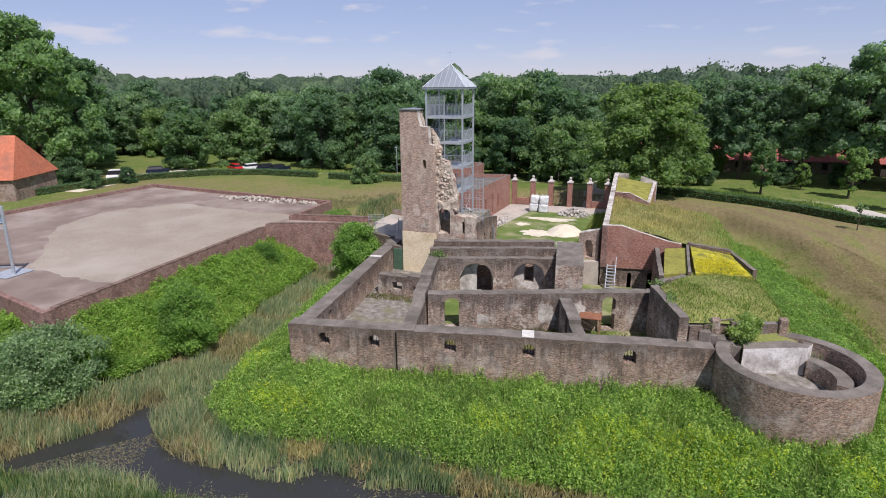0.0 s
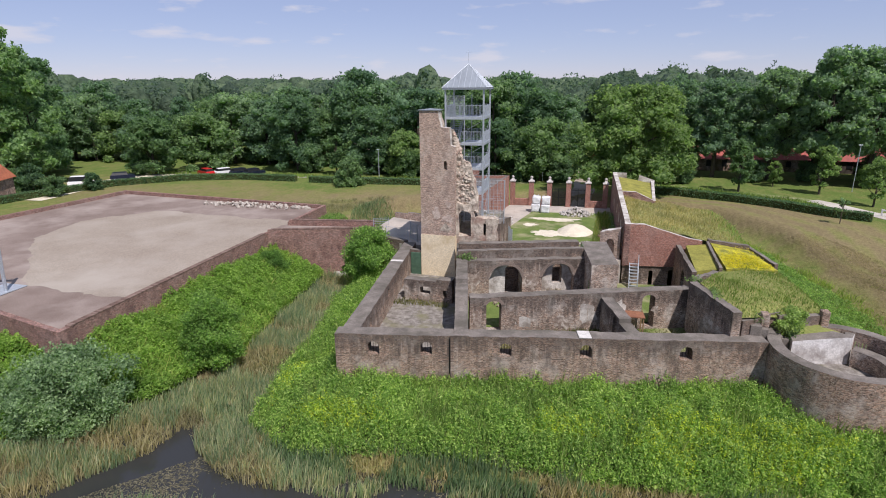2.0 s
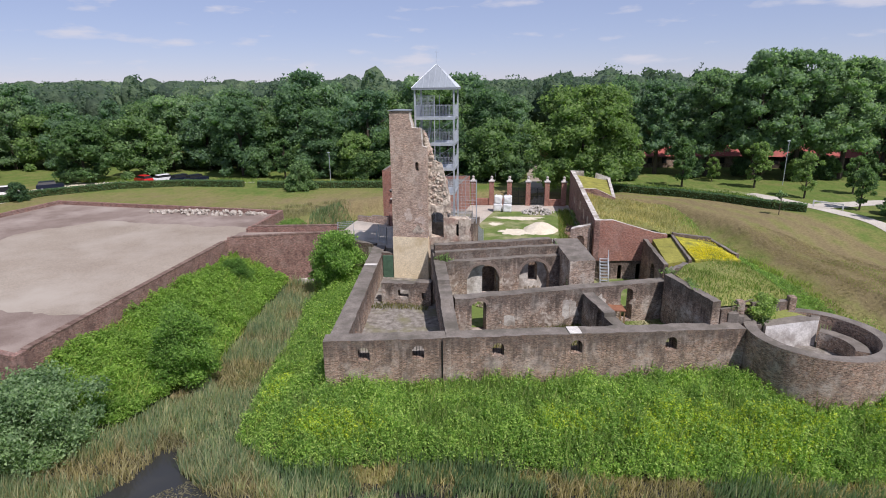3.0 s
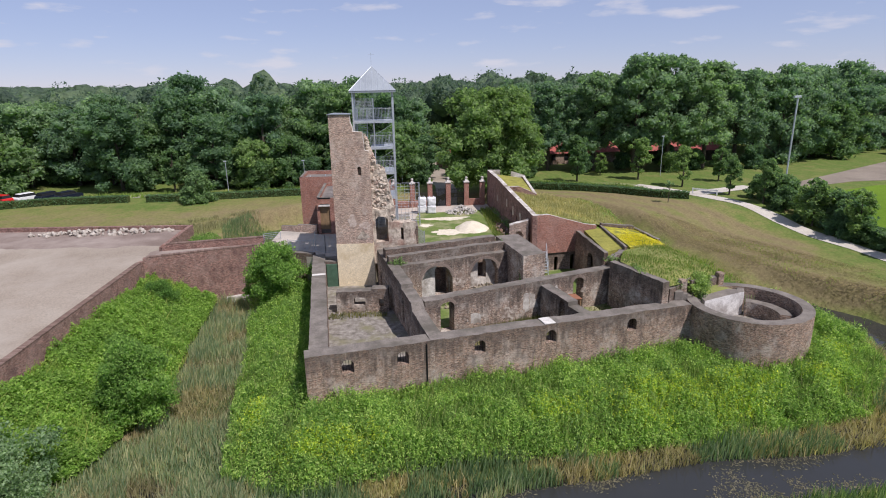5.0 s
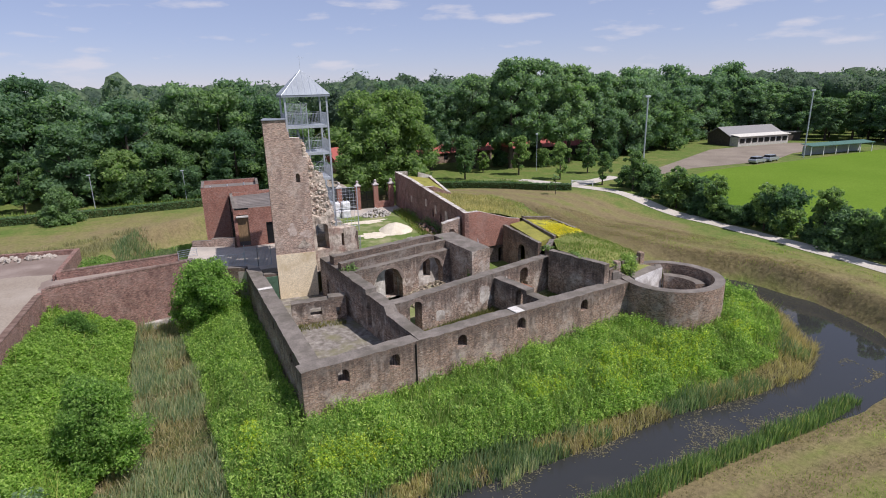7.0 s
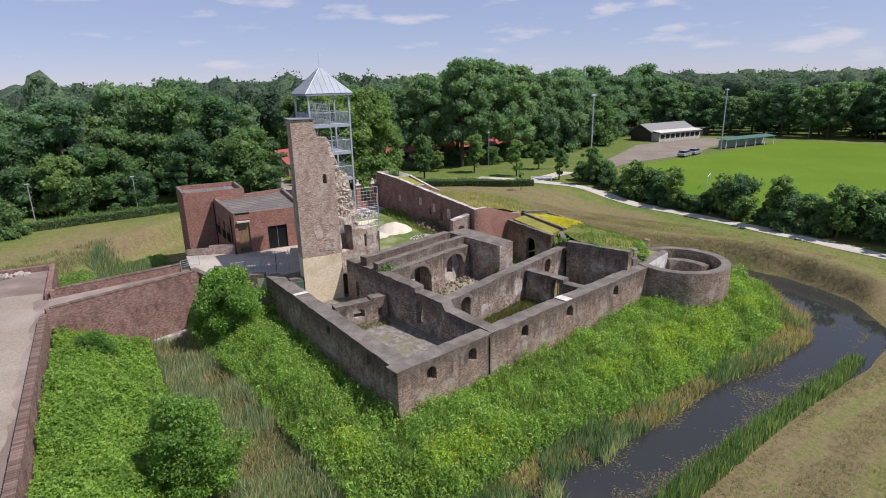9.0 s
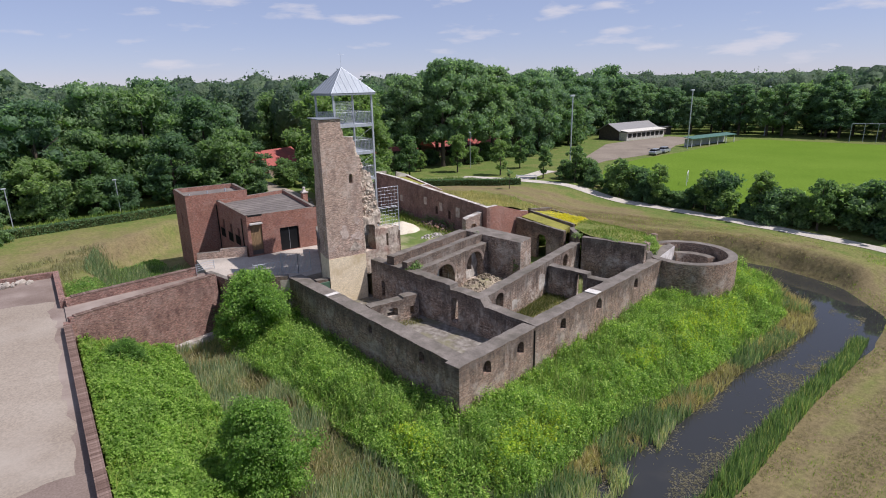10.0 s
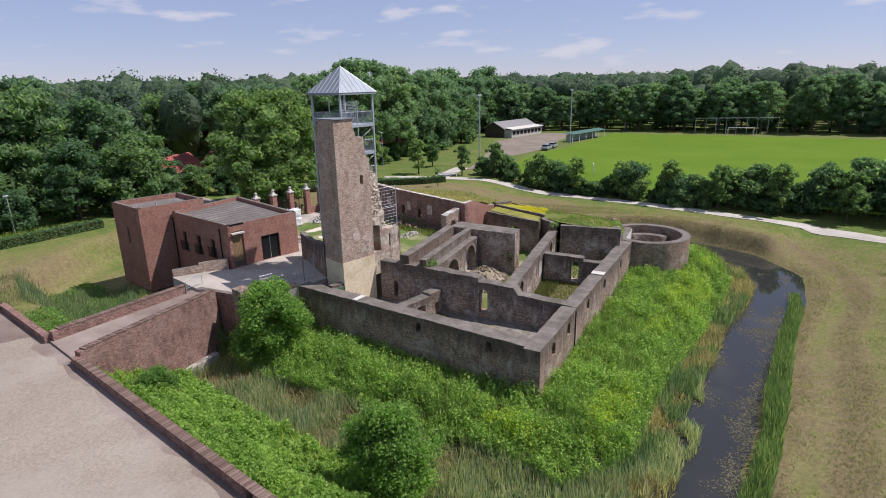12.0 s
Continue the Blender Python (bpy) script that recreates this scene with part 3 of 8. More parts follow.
wall("wall_inner_cross", W0, W1, 0.95, -3.6, [(0, 0.5), (WLEN, 0.68)], [(along_w(-11.83), 1.1, -2.3, 0.2, 0.3), (along_w(-0.5), 1.0, -2.3, 0.34, 0.3)],
     mat=INNER_BRICK, label="lit brown brick partition wall with two arched doorways", seed=4)
wall("wall_inner_short", (-4.05, 41.15), (-2.3, 35.8), 0.85, -3.6, [(0, 0.28), (3.7, 0.12), (3.72, -0.2), (5.6, -0.22)], [(2.95, 0.75, -2.2, 0.0, 0.35)],
     mat=INNER_BRICK, label="short dark brick partition wall with an arched doorway", seed=5)
bm = bmesh.new()
add_prism(bm, [(-4.82, 43.9), (-2.72, 44.7), (-3.5, 51.6), (-5.75, 51.2)], -3.5, [1.9, 1.86, 1.82, 1.82])
bm.normal_update()
for f in bm.faces:
    f.material_index = 1 if f.calc_center_median().z > 1.5 else 0
block = single("wall_inner_thick", bm, [INNER_BRICK, COPING], "thick brick wall stump with a flat cement top", "wall", kind="structure")
# arcade with two blind arches, a ledge and a parapet
A0, A1 = (-15.75, 44.85), (-5.2, 47.95)
wall("wall_arcade", A0, A1, 0.7, -3.6, [(0, 1.2), (11, 1.2)], [(3.98, 2.9, -2.3, 0.75, 1.25), (8.58, 2.75, -2.0, 0.8, 1.25)], mat=INNER_BRICK, rough=0.06, label="crumbling arcade wall with two round arches", seed=6)
wall("wall_arcade_back", (-16.0, 45.54), (-5.4, 48.7), 0.6, -3.6, [(0, 1.86), (11.1, 1.9)], [(4.75, 1.3, -2.2, 0.55, 0.35), (8.7, 0.85, -1.2, 0.55, 0.3)], mat=INNER_BRICK, label="old brick wall behind the arches with dark openings", seed=7)
wall("wall_arcade_lime", (-15.98, 45.49), (-5.38, 48.65), 0.045, -2.4, [(0, 0.9), (11.1, 0.9)], [(4.75, 1.3, -2.2, 0.55, 0.35), (8.7, 0.85, -1.2, 0.55, 0.3)], mat=LIME_WALL, cap=LIME_WALL, label="flaking limewash behind the arches", seed=7)
wall("wall_arcade_rear", (-16.3, 47.25), (-5.9, 50.6), 0.8, -3.6, [(0, 2.0), (11, 1.95)], label="brick parapet at the edge of the yard", seed=8)

def arch_ring(owner, a, b, mid, width, spring_top, rise, count):
    """Brick voussoirs round an arch, each its own piece, a little proud of the wall."""
    host = bpy.data.objects[owner]
    a, b = Vector(a), Vector(b)
    run = (b - a).normalized()
    shape = boxed((-0.048, -0.03, 0.0), (0.048, 0.1, 0.24), None, 0.006)
    me = bpy.data.meshes.new("voussoir")
    bmesh.ops.recalc_face_normals(shape, faces=shape.faces)
    shape.to_mesh(me)
    shape.free()
    box_uv(me)
    me.materials.append(VOUSSOIR)
    turn = math.degrees(math.atan2(run.y, run.x))
    for k in range(count):
        t = math.pi * (k + 0.5) / count
        s, z = mid - width / 2 * math.cos(t), spring_top - rise + rise * math.sin(t)
        lean = math.degrees(math.atan2(math.cos(t) * -rise, math.sin(t) * width / 2))
        p = a + run * s
        ob = new("voussoir", me)
        ob.parent = host
        ob.matrix_basis = pose(p.x, p.y, z, 0, 0, turn) @ Matrix.Rotation(radians(lean), 4, "Y")


VOUSSOIR = surface("worn_arch_bricks", [(0.3, (0.14, 0.105, 0.085)), (0.5, (0.26, 0.205, 0.168)), (0.75, (0.4, 0.34, 0.29))], 3.0, 11.0, 0.93, 0.02)
arch_ring("wall_arcade", A0, A1, 3.98, 2.9, 0.75, 1.25, 36)
arch_ring("wall_arcade", A0, A1, 8.58, 2.75, 0.8, 1.25, 34)
arch_ring("wall_inner_cross", W0, W1, along_w(-11.83), 1.1, 0.2, 0.3, 14)
arch_ring("wall_inner_cross", W0, W1, along_w(-0.5), 1.0, 0.34, 0.3, 13)

# ---- floors inside ----


def floor(name, plan, z, mat, label, thick=0.25):
    b = bmesh.new()
    add_prism(b, plan, z - thick, z)
    return single(name, b, mat, label, "floor", kind="structure")


floor("floor_west_room", [(-22.3, 44.4), (-20.5, 32.6), (-13.2, 33.7), (-15.8, 46.5)], -2.35, GRAVEL, "grey gravel floor of the roofless room")
floor("floor_north_west", [(-22.6, 54), (-21.9, 44.3), (-15.6, 45.6), (-17, 51)], -2.25, GRAVEL, "rubble-strewn floor below the plastered tower foot")
floor("floor_middle_room", [(-13.4, 33.8), (-2, 35.9), (-4, 41.8), (-13.5, 38.9)], -2.45, ROOM_TURF, "grassy floor of the middle room")
floor("floor_east_room", [(-2.2, 35.9), (6.6, 37.3), (3, 43.5), (-4, 41.6)], -2.45, LAWN, "grassy floor of the eastern room")
floor("floor_arcade_room", [(-14.6, 39), (-4.6, 42), (-5, 48.6), (-15, 45.9)], -2.3, LAWN, "grassy rubble floor of the arcade room")
floor("floor_north_passage", [(-3, 42.6), (2.9, 43.6), (4.4, 52.7), (-3.6, 52)], -2.3, LAWN, "overgrown floor of the passage")

# ---- round tower ----
RC, RO, RI = Vector((10.55, 36.55)), 4.3, 3.5


def ring_mesh(c, r0, r1, z0, z1, a0=0.0, a1=360.0, seg=64):
    b = bmesh.new()
    closed = a1 - a0 >= 359.9
    count = seg if closed else seg + 1
    rows = []
    for k in range(count):
        t = radians(a0 + (a1 - a0) * k / seg)
        cs, sn = math.cos(t), math.sin(t)
        w = 0.03 * noise.noise((cs * 3, sn * 3, 0.2))
        rows.append([b.verts.new((c[0] + r * cs, c[1] + r * sn, z)) for r, z in ((r0, z0), (r0, z1 + w), (r1, z1 + w), (r1, z0))])
    for k in range(count if closed else count - 1):
        p, q = rows[k], rows[(k + 1) % count]
        for i in range(4):
            f = b.faces.new((p[i], q[i], q[(i + 1) % 4], p[(i + 1) % 4]))
            f.material_index = 1 if i == 1 else 0
    if not closed:
        b.faces.new(rows[0][::-1])
        b.faces.new(rows[-1])
    return b


single("wall_round_tower", ring_mesh(RC, RI, RO, -4.6, -0.2, -203, 108), [OLD_BRICK, COPING], "low round brick corner tower with cement top", "wall", kind="structure")
bm = bmesh.new()
add_prism(bm, [(RC.x + 3.7 * math.cos(k * math.tau / 32), RC.y + 3.7 * math.sin(k * math.tau / 32)) for k in range(32)], -2.5, -2.2)
single("floor_round_tower", bm, GRAVEL, "bare floor of the round tower", "floor", kind="structure")

# ---- forecourt terrace ----
TERRACE = [(-39.4, 27.3), (-39.5, 54.2), (-39.6, 69.3), (-75.5, 73.2), (-79.5, 37.0)]
bm = bmesh.new()
add_prism(bm, TERRACE, -5.0, -0.5)
single("forecourt", bm, PLAZA_BROWN, "raised forecourt with brown grit surface", "terrace", kind="structure")


def ragged_plan(corners, step, amount, seed):
    """A plan whose edges wander a little, like worn ground."""
    out = []
    for (ax, ay), (bx, by) in zip(corners, corners[1:] + corners[:1]):
        k = max(1, int(math.dist((ax, ay), (bx, by)) / step))
        for i in range(k):
            x, y = ax + (bx - ax) * i / k, ay + (by - ay) * i / k
            out.append((x + amount * noise.noise((x * 0.35, y * 0.35, seed)) + amount * 0.5 * noise.noise((x * 1.4, y * 1.4, seed)), y + amount * noise.noise((y * 0.35, x * 0.35, seed + 4)) + amount * 0.5 * noise.noise((y * 1.4, x * 1.4, seed + 7))))
    return out


bm = bmesh.new()
add_prism(bm, ragged_plan([(-40.4, 34.6), (-40.5, 61.4), (-61.5, 63.4), (-66.8, 56.0), (-65.0, 47.8), (-51.2, 35.2)], 0.6, 0.7, 2.0), -0.499, -0.494)
single("forecourt_surface", bm, PLAZA, "pale worn grit surface of the forecourt", "pavement", kind="structure")


def parapet(name, a, b, z, th=0.45, base=-5.2, mat=PURPLE_BRICK):
    return wall(name, a, b, th, base, [(0, z), (math.dist(a, b), z)], mat=mat, cap=PURPLE_BRICK, label="purple-brown brick retaining wall of the forecourt")


parapet("wall_forecourt_east", (-39.4, 27.3), (-39.5, 54.4), 0.0)
parapet("wall_forecourt_south", (-79.5, 37.0), (-39.9, 27.3), 0.0)
parapet("wall_forecourt_north", (-39.6, 69.3), (-75.5, 73.2), 0.0)
parapet("wall_forecourt_west", (-75.5, 73.2), (-79.5, 37.0), 0.0)
parapet("wall_forecourt_east_end", (-39.5, 59.3), (-39.6, 69.3), 0.0)
# bridge between two brick walls
parapet("wall_bridge_south", (-39.5, 54.0), (-28.4, 57.5), 0.3, 0.5)
parapet("wall_bridge_north", (-29.4, 60.9), (-39.6, 59.4), 0.3, 0.5)
bm = bmesh.new()
add_prism(bm, [(-39.7, 54.4), (-28.4, 57.9), (-26.5, 61), (-29.5, 61), (-39.7, 59.2)], -4.5, -0.35)
single("bridge_deck", bm, PLAZA_BROWN, "worn brown grit deck of the brick bridge", "bridge", kind="structure")

# ---- yard ----
bm = bmesh.new()
add_prism(bm, [(-27.3, 55.3), (-23.3, 53.25), (-20.9, 53.4), (-15.4, 54), (-15.0, 49.2), (-5.8, 51.2), (-2, 52.4), (-2.2, 76), (-15.4, 75), (-17.2, 62.4), (-24, 62.4), (-24.4, 63.2), (-28.4, 64.8), (-28.6, 60)], -5.0, -0.12)
single("yard", bm, PAVING, "pale paved entrance yard", "pavement", kind="structure")
bm = bmesh.new()
add_prism(bm, [(-14.2, 50.6), (-5.9, 51.9), (-2.3, 53.0), (-2.4, 72), (-12, 71), (-14.3, 60)], -0.3, -0.06)
single("lawn", bm, LAWN, "green inner lawn with worn sandy patches", "lawn", kind="structure")
wall("wall_yard_south", (-26.9, 54.9), (-23.45, 53.35), 0.6, -5, [(0, 0.25), (3.8, 0.2)], label="dark brick retaining wall below the yard", seed=21)
wall("wall_yard_west", (-28.6, 60.2), (-27.6, 55.9), 0.45, -5, [(0, -0.1), (4.3, 0.0)], mat=PURPLE_BRICK, label="brick retaining wall at the head of the bridge", seed=22)
bm = boxed((-27.85, 54.75, -5), (-26.75, 55.95, 0.62), None, 0.04)
single("wall_pier", bm, [OLD_BRICK], "square brick pier beside the bridge", "pier", kind="structure")
bm = bmesh.new()
add_prism(bm, [(-32.7, 55.7), (-29.3, 56.5), (-29.3, 57.2), (-32.8, 56.6)], -6, -4.7)
single("sluice_sill", bm, LIME_WALL, "pale concrete sill at the foot of the bridge wall", "sluice", kind="structure")
wall("wall_yard_stone", (-28.3, 64.9), (-24.0, 62.9), 0.4, -3, [(0, 0.45), (2.2, 0.55), (2.22, 0.75), (4.8, 0.85)], mat=TOWER_BRICK, cap=COPING, label="low brown stone parapet beside the annex", seed=23)

# ---- annex: two flat-roofed brick blocks ----


def flat_block(name, plan, z0, roof, top, label, holes=None, mat=RED_BRICK):
    """Brick walls with a parapet round a sunken flat roof."""
    th = thing(name, label, "building", (*plan[0], z0))
    k = len(plan)
    for i in range(k):
        a, b = plan[i], plan[(i + 1) % k]
        m = wall_mesh(a, b, 0.32, z0, [(0, top), (math.dist(a, b), top)], (holes or {}).get(i, ()), 2.0, 0.0)
        part("wall", m, [mat, COPING], th)
    c = Vector((sum(p[0] for p in plan) / k, sum(p[1] for p in plan) / k))
    inner = []
    for p in plan:
        d = Vector(p) - c
        inner.append(tuple(c + d * (1 - 0.36 / d.length)))
    b = bmesh.new()
    add_prism(b, inner, z0 + 0.5, roof)
    part("flat_roof", b, ROOFING, th, "grey membrane flat roof")
    return th


def on_wall(a, b, s, z, out):
    """A point s metres along the wall from a to b, out metres before its right-hand face."""
    a, b = Vector(a), Vector(b)
    r = (b - a).normalized()
    p = a + r * s + Vector((r.y, -r.x)) * out
    return Vector((p.x, p.y, z))


def wall_frame(a, b, s, z, out=0.0):
    """The pose at such a point with x along the wall, y into it and z up."""
    r = Vector(b) - Vector(a)
    return Matrix.Translation(on_wall(a, b, s, z, out)) @ Matrix.Rotation(math.atan2(r.y, r.x), 4, "Z")


ANNEX = [(-23.8, 62.6), (-16.6, 62.2), (-15.4, 74.6), (-23.9, 72.9)]
ANNEX_WEST = [(2.0, 0.75, 0.25, 2.2, 0.0), (4.75, 0.75, 0.3, 2.2, 0.0), (7.3, 0.75, 0.45, 2.2, 0.0)]
annex = flat_block("annex", ANNEX, -3.6, 3.62, 4.0, "low flat-roofed red brick annex beside the ruined tower",
                   {0: [(4.15, 1.95, -0.1, 2.3, 0.0), (0.85, 1.15, -0.1, 3.3, 0.0)], 3: ANNEX_WEST, 1: [(3.2, 0.5, 0.2, 2.3, 0), (5.6, 0.6, 0.2, 2.5, 0), (7.6, 0.5, 0.6, 2.3, 0)]})
W_A, W_B = ANNEX[3], ANNEX[0]
for s, w, z0, z1, _ in ANNEX_WEST:
    f = wall_frame(W_A, W_B, s, 0, 0.0)
    win = part("window", boxed((-w / 2, 0.18, z0), (w / 2, 0.22, z1), f), BLACK, annex, "dark narrow window")
    part("balcony_rail", tubes([(f @ Vector((-0.75 + 0.1 * k, -0.14, z0 + 0.05)), f @ Vector((-0.75 + 0.1 * k, -0.14, z0 + 1.0))) for k in range(16)]
                               + [(f @ Vector((-0.75, -0.14, h)), f @ Vector((0.75, -0.14, h))) for h in (z0 + 0.05, z0 + 1.0)], 0.014, 5), BLACK, annex, "black iron balcony rail")
for s in (0.15, 8.9):
    f = wall_frame(W_A, W_B, s, 0, 0.0)
    part("downpipe", tubes([(f @ Vector((0, -0.08, -3.4)), f @ Vector((0, -0.08, 3.5)))], 0.055, 8), BLACK, annex, "dark downpipe")
f = wall_frame(ANNEX[0], ANNEX[1], 4.15, 0, 0)
door = part("door", boxed((-0.95, 0.16, -0.1), (0.95, 0.24, 2.28), f), BLACK, annex, "black double door")
part("door_split", boxed((-0.012, 0.145, -0.05), (0.012, 0.162, 2.2), f), STEEL, annex)
f = wall_frame(ANNEX[0], ANNEX[1], 0.85, 0, 0)
panel = part("timber_panel", boxed((-0.57, 0.165, 0.4), (0.57, 0.2, 3.0), f), WOOD, annex, "brown vertical timber boards")
for k in range(8):
    part("board", boxed((-0.56 + 0.14 * k, 0.13, 0.4), (-0.435 + 0.14 * k, 0.163, 3.0), f), WOOD, panel)
part("canopy", boxed((-0.62, -0.25, 3.05), (0.62, 0.1, 3.2), f, 0.01), WHITE_MORTAR, annex, "white canopy slab")
part("roof_edge", boxed((-0.7, -0.02, 3.86), (0.7, 0.02, 4.02), f), BLACK, annex)
bm = bmesh.new()
for k in range(11):
    y = 63.4 + k * 0.95
    t = (y - 62.4) / 12
    add_box(bm, (-23.2, y, 3.62), (-16.4 + 1.0 * t, y + 0.04, 3.65))
part("roof_seam", bm, plain("dark_membrane", (0.15, 0.138, 0.13), 0.8), annex, "dark seams across the roof")
BLOCK = [(-27.0, 73.2), (-20.4, 72.95), (-20.2, 78.8), (-27.0, 79.4)]
annex_wing = flat_block("annex_wing", BLOCK, -3.8, 4.3, 4.8, "taller red brick wing of the annex with a parapet", {3: [(3.0, 0.4, 0.75, 2.5, 0.0)]})
f = wall_frame(BLOCK[3], BLOCK[0], 3.0, 0, 0)
part("window", boxed((-0.2, 0.18, 0.75), (0.2, 0.22, 2.5), f), BLACK, annex_wing, "dark slit window")
for k in range(3):
    x = -26.0 + 2.0 * k
    part("roof_vent", tubes([((x, 76, 4.3), (x, 76, 4.55 + 0.1 * k))], 0.08, 8), STEEL, annex_wing)

# ---- ruined tower: a corner of the old keep ----
ruin = thing("ruined_tower", "tall ragged ruined keep corner of pale brick and rubble", "ruin", (-20.7, 50.5, -2.3))
FACE0, FACE1 = (-20.75, 50.5), (-17.4, 50.28)
bm = wall_mesh(FACE0, FACE1, 0.6, 1.85, [(0, 13.45), (1.84, 13.45), (1.86, 12.8), (2.02, 12.4), (2.06, 12.0), (2.86, 11.95), (2.92, 11.2), (2.98, 10.35), (3.35, 10.25)],
               [(2.45, 0.34, 8.15, 8.95, 0.16)], 0.3, 0.05, 3)
part("south_face", bm, [TOWER_BRICK, LIME_WALL], ruin, "pale mottled brick face with a slit window")
bm = wall_mesh((-20.3, 53.3), (-20.75, 51.1), 0.75, 1.85, [(0, 13.2), (1.0, 13.45), (2.3, 13.45)], (), 0.3, 0.06, 5)
bmesh.ops.subdivide_edges(bm, edges=[e for e in bm.edges if abs((e.verts[0].co - e.verts[1].co).z) > 3], cuts=12, use_grid_fill=True)
for v in bm.verts:
    if v.co.y > 52.8:
        v.co.y += 0.35 * noise.noise((1.3, v.co.z * 0.5, 0.2)) - max(0, 4.5 - v.co.z) * 0.0
        v.co.x += 0.12 * noise.noise((4.0, v.co.z * 0.6, v.co.x))
part("west_face", bm, [TOWER_BRICK, LIME_WALL], ruin, "shaded brick flank")
bm = bmesh.new()
add_prism(bm, [(-20.85, 50.4), (-18.82, 50.27), (-18.8, 51.75), (-20.45, 53.4)], 13.46, 13.53)
top = bm.verts.new((-19.75, 51.3, 13.74))
ring = [v for v in bm.verts if v.co.z > 13.54 and v is not top]
upper = [f for f in bm.faces if all(v in ring for v in f.verts)]
bmesh.ops.delete(bm, geom=upper, context="FACES_ONLY")
ring.sort(key=lambda v: math.atan2(v.co.y - 51.3, v.co.x + 19.75))
for a, b in zip(ring, ring[1:] + ring[:1]):
    bm.faces.new((a, b, top))
part("cap", bm, ZINC, ruin, "low grey sheet-metal cap")


def ragged_slab(profile, y0, y1, step, amount, seed):
    """A slab between y0 and y1 whose outline is the profile (x, z), broken up like torn masonry."""
    b = bmesh.new()
    vs = [b.verts.new((x, y0, z)) for x, z in profile]
    face = b.faces.new(vs)
    out = bmesh.ops.extrude_face_region(b, geom=[face])
    for v in [g for g in out["geom"] if isinstance(g, bmesh.types.BMVert)]:
        v.co.y = y1
    bmesh.ops.triangulate(b, faces=b.faces)
    for _ in range(5):
        long = [e for e in b.edges if e.calc_length() > step]
        if not long:
            break
        bmesh.ops.subdivide_edges(b, edges=long, cuts=1)
        bmesh.ops.triangulate(b, faces=b.faces)
    for v in b.verts:
        n3 = Vector(noise.noise_vector(v.co * 1.1 + Vector((seed, 0, 0)))) * amount + Vector(noise.noise_vector(v.co * 3.3)) * amount * 0.6
        v.co += n3
    return b


CORE = [(-20.3, 1.9), (-17.4, 1.9), (-17.35, 4.3), (-16.1, 4.35), (-15.3, 4.0), (-15.35, 5.1), (-15.75, 6.9), (-16.15, 8.7), (-16.95, 9.0), (-17.15, 10.0), (-17.5, 10.9), (-17.75, 11.75), (-18.7, 11.9), (-18.95, 13.3), (-20.3, 13.35)]
part("rubble_core", ragged_slab(CORE, 50.98, 51.95, 0.33, 0.17, 2), RUBBLE, ruin, "torn pale rubble core with loose stones")
CORE_RNG = random.Random(77)
stones = bmesh.new()
for k in range(200):
    z = CORE_RNG.uniform(4.1, 11.6)
    right = -17.9 + (11.6 - z) * 0.5 if z > 9.0 else -15.35 - (z - 4.1) * 0.2
    x = CORE_RNG.uniform(-17.5, right)
    r = CORE_RNG.uniform(0.09, 0.27)
    m = Matrix.Translation((x, 50.98 + CORE_RNG.uniform(-0.03, 0.14), z)) @ pose(0, 0, 0, CORE_RNG.uniform(0, 360), CORE_RNG.uniform(0, 360), 0) @ Matrix.Diagonal((1.0, CORE_RNG.uniform(0.5, 0.9), CORE_RNG.uniform(0.45, 0.8), 1))
    bmesh.ops.create_icosphere(stones, subdivisions=1, radius=r, matrix=m)
for v in stones.verts:
    v.co += Vector(noise.noise_vector(v.co * 6.0)) * 0.05
tagged(part("torn_core", stones, DARK_RUBBLE, ruin), "loose broken stones in the torn core", kind="stuff")
LOW = wall_mesh((-17.4, 50.75), (-13.4, 51.15), 1.3, -0.3, [(0, 4.9), (1.55, 4.8), (1.8, 3.65), (4.0, 3.5)], [(0.85, 1.15, 1.8, 4.3, 0.4), (2.75, 0.22, 1.9, 3.1, 0.1)], 0.25, 0.12, 9)
bmesh.ops.subdivide_edges(LOW, edges=[e for e in LOW.edges if e.calc_length() > 0.5], cuts=3, use_grid_fill=True)
for v in LOW.verts:
    v.co += Vector(noise.noise_vector(v.co * 1.6)) * 0.12
part("arched_stub", LOW, [RUBBLE, RUBBLE], ruin, "broken archway of rubble at the foot")
bm = bmesh.new()
add_prism(bm, [(-20.78, 50.46), (-17.38, 50.25), (-17.2, 52.2), (-20.3, 53.3)], -2.4, 1.86)
part("plastered_foot", bm, YELLOW_PLASTER, ruin, "smooth cream plastered foot")


def face_patch(s, z, w, h, seed, mat, label):
    """A ragged scab of plaster on the keep's south face, about 2 cm thick."""
    run = (Vector(FACE1) - Vector(FACE0)).normalized()
    b = bmesh.new()
    ring = []
    for k in range(30):
        a = k * math.tau / 30
        r = 0.9 + 0.75 * noise.noise((math.cos(a) * 1.3 + seed * 1.9, math.sin(a) * 1.3, seed * 2.3)) + 0.4 * noise.noise((math.cos(a) * 4, math.sin(a) * 4, seed * 3.1))
        p = Vector(FACE0) + run * (s + w / 2 * r * math.cos(a))
        ring.append((p.x - run.y * -0.002, p.y, z + h / 2 * r * math.sin(a)))
    near = [b.verts.new((x + run.y * 0.022, y - run.x * 0.022, zz)) for x, y, zz in ring]
    back = [b.verts.new((x - run.y * 0.01, y + run.x * 0.01, zz)) for x, y, zz in ring]
    b.faces.new(near)
    for k in range(30):
        j = (k + 1) % 30
        b.faces.new((near[k], back[k], back[j], near[j]))
    part("plaster_patch", b, mat, ruin, label)


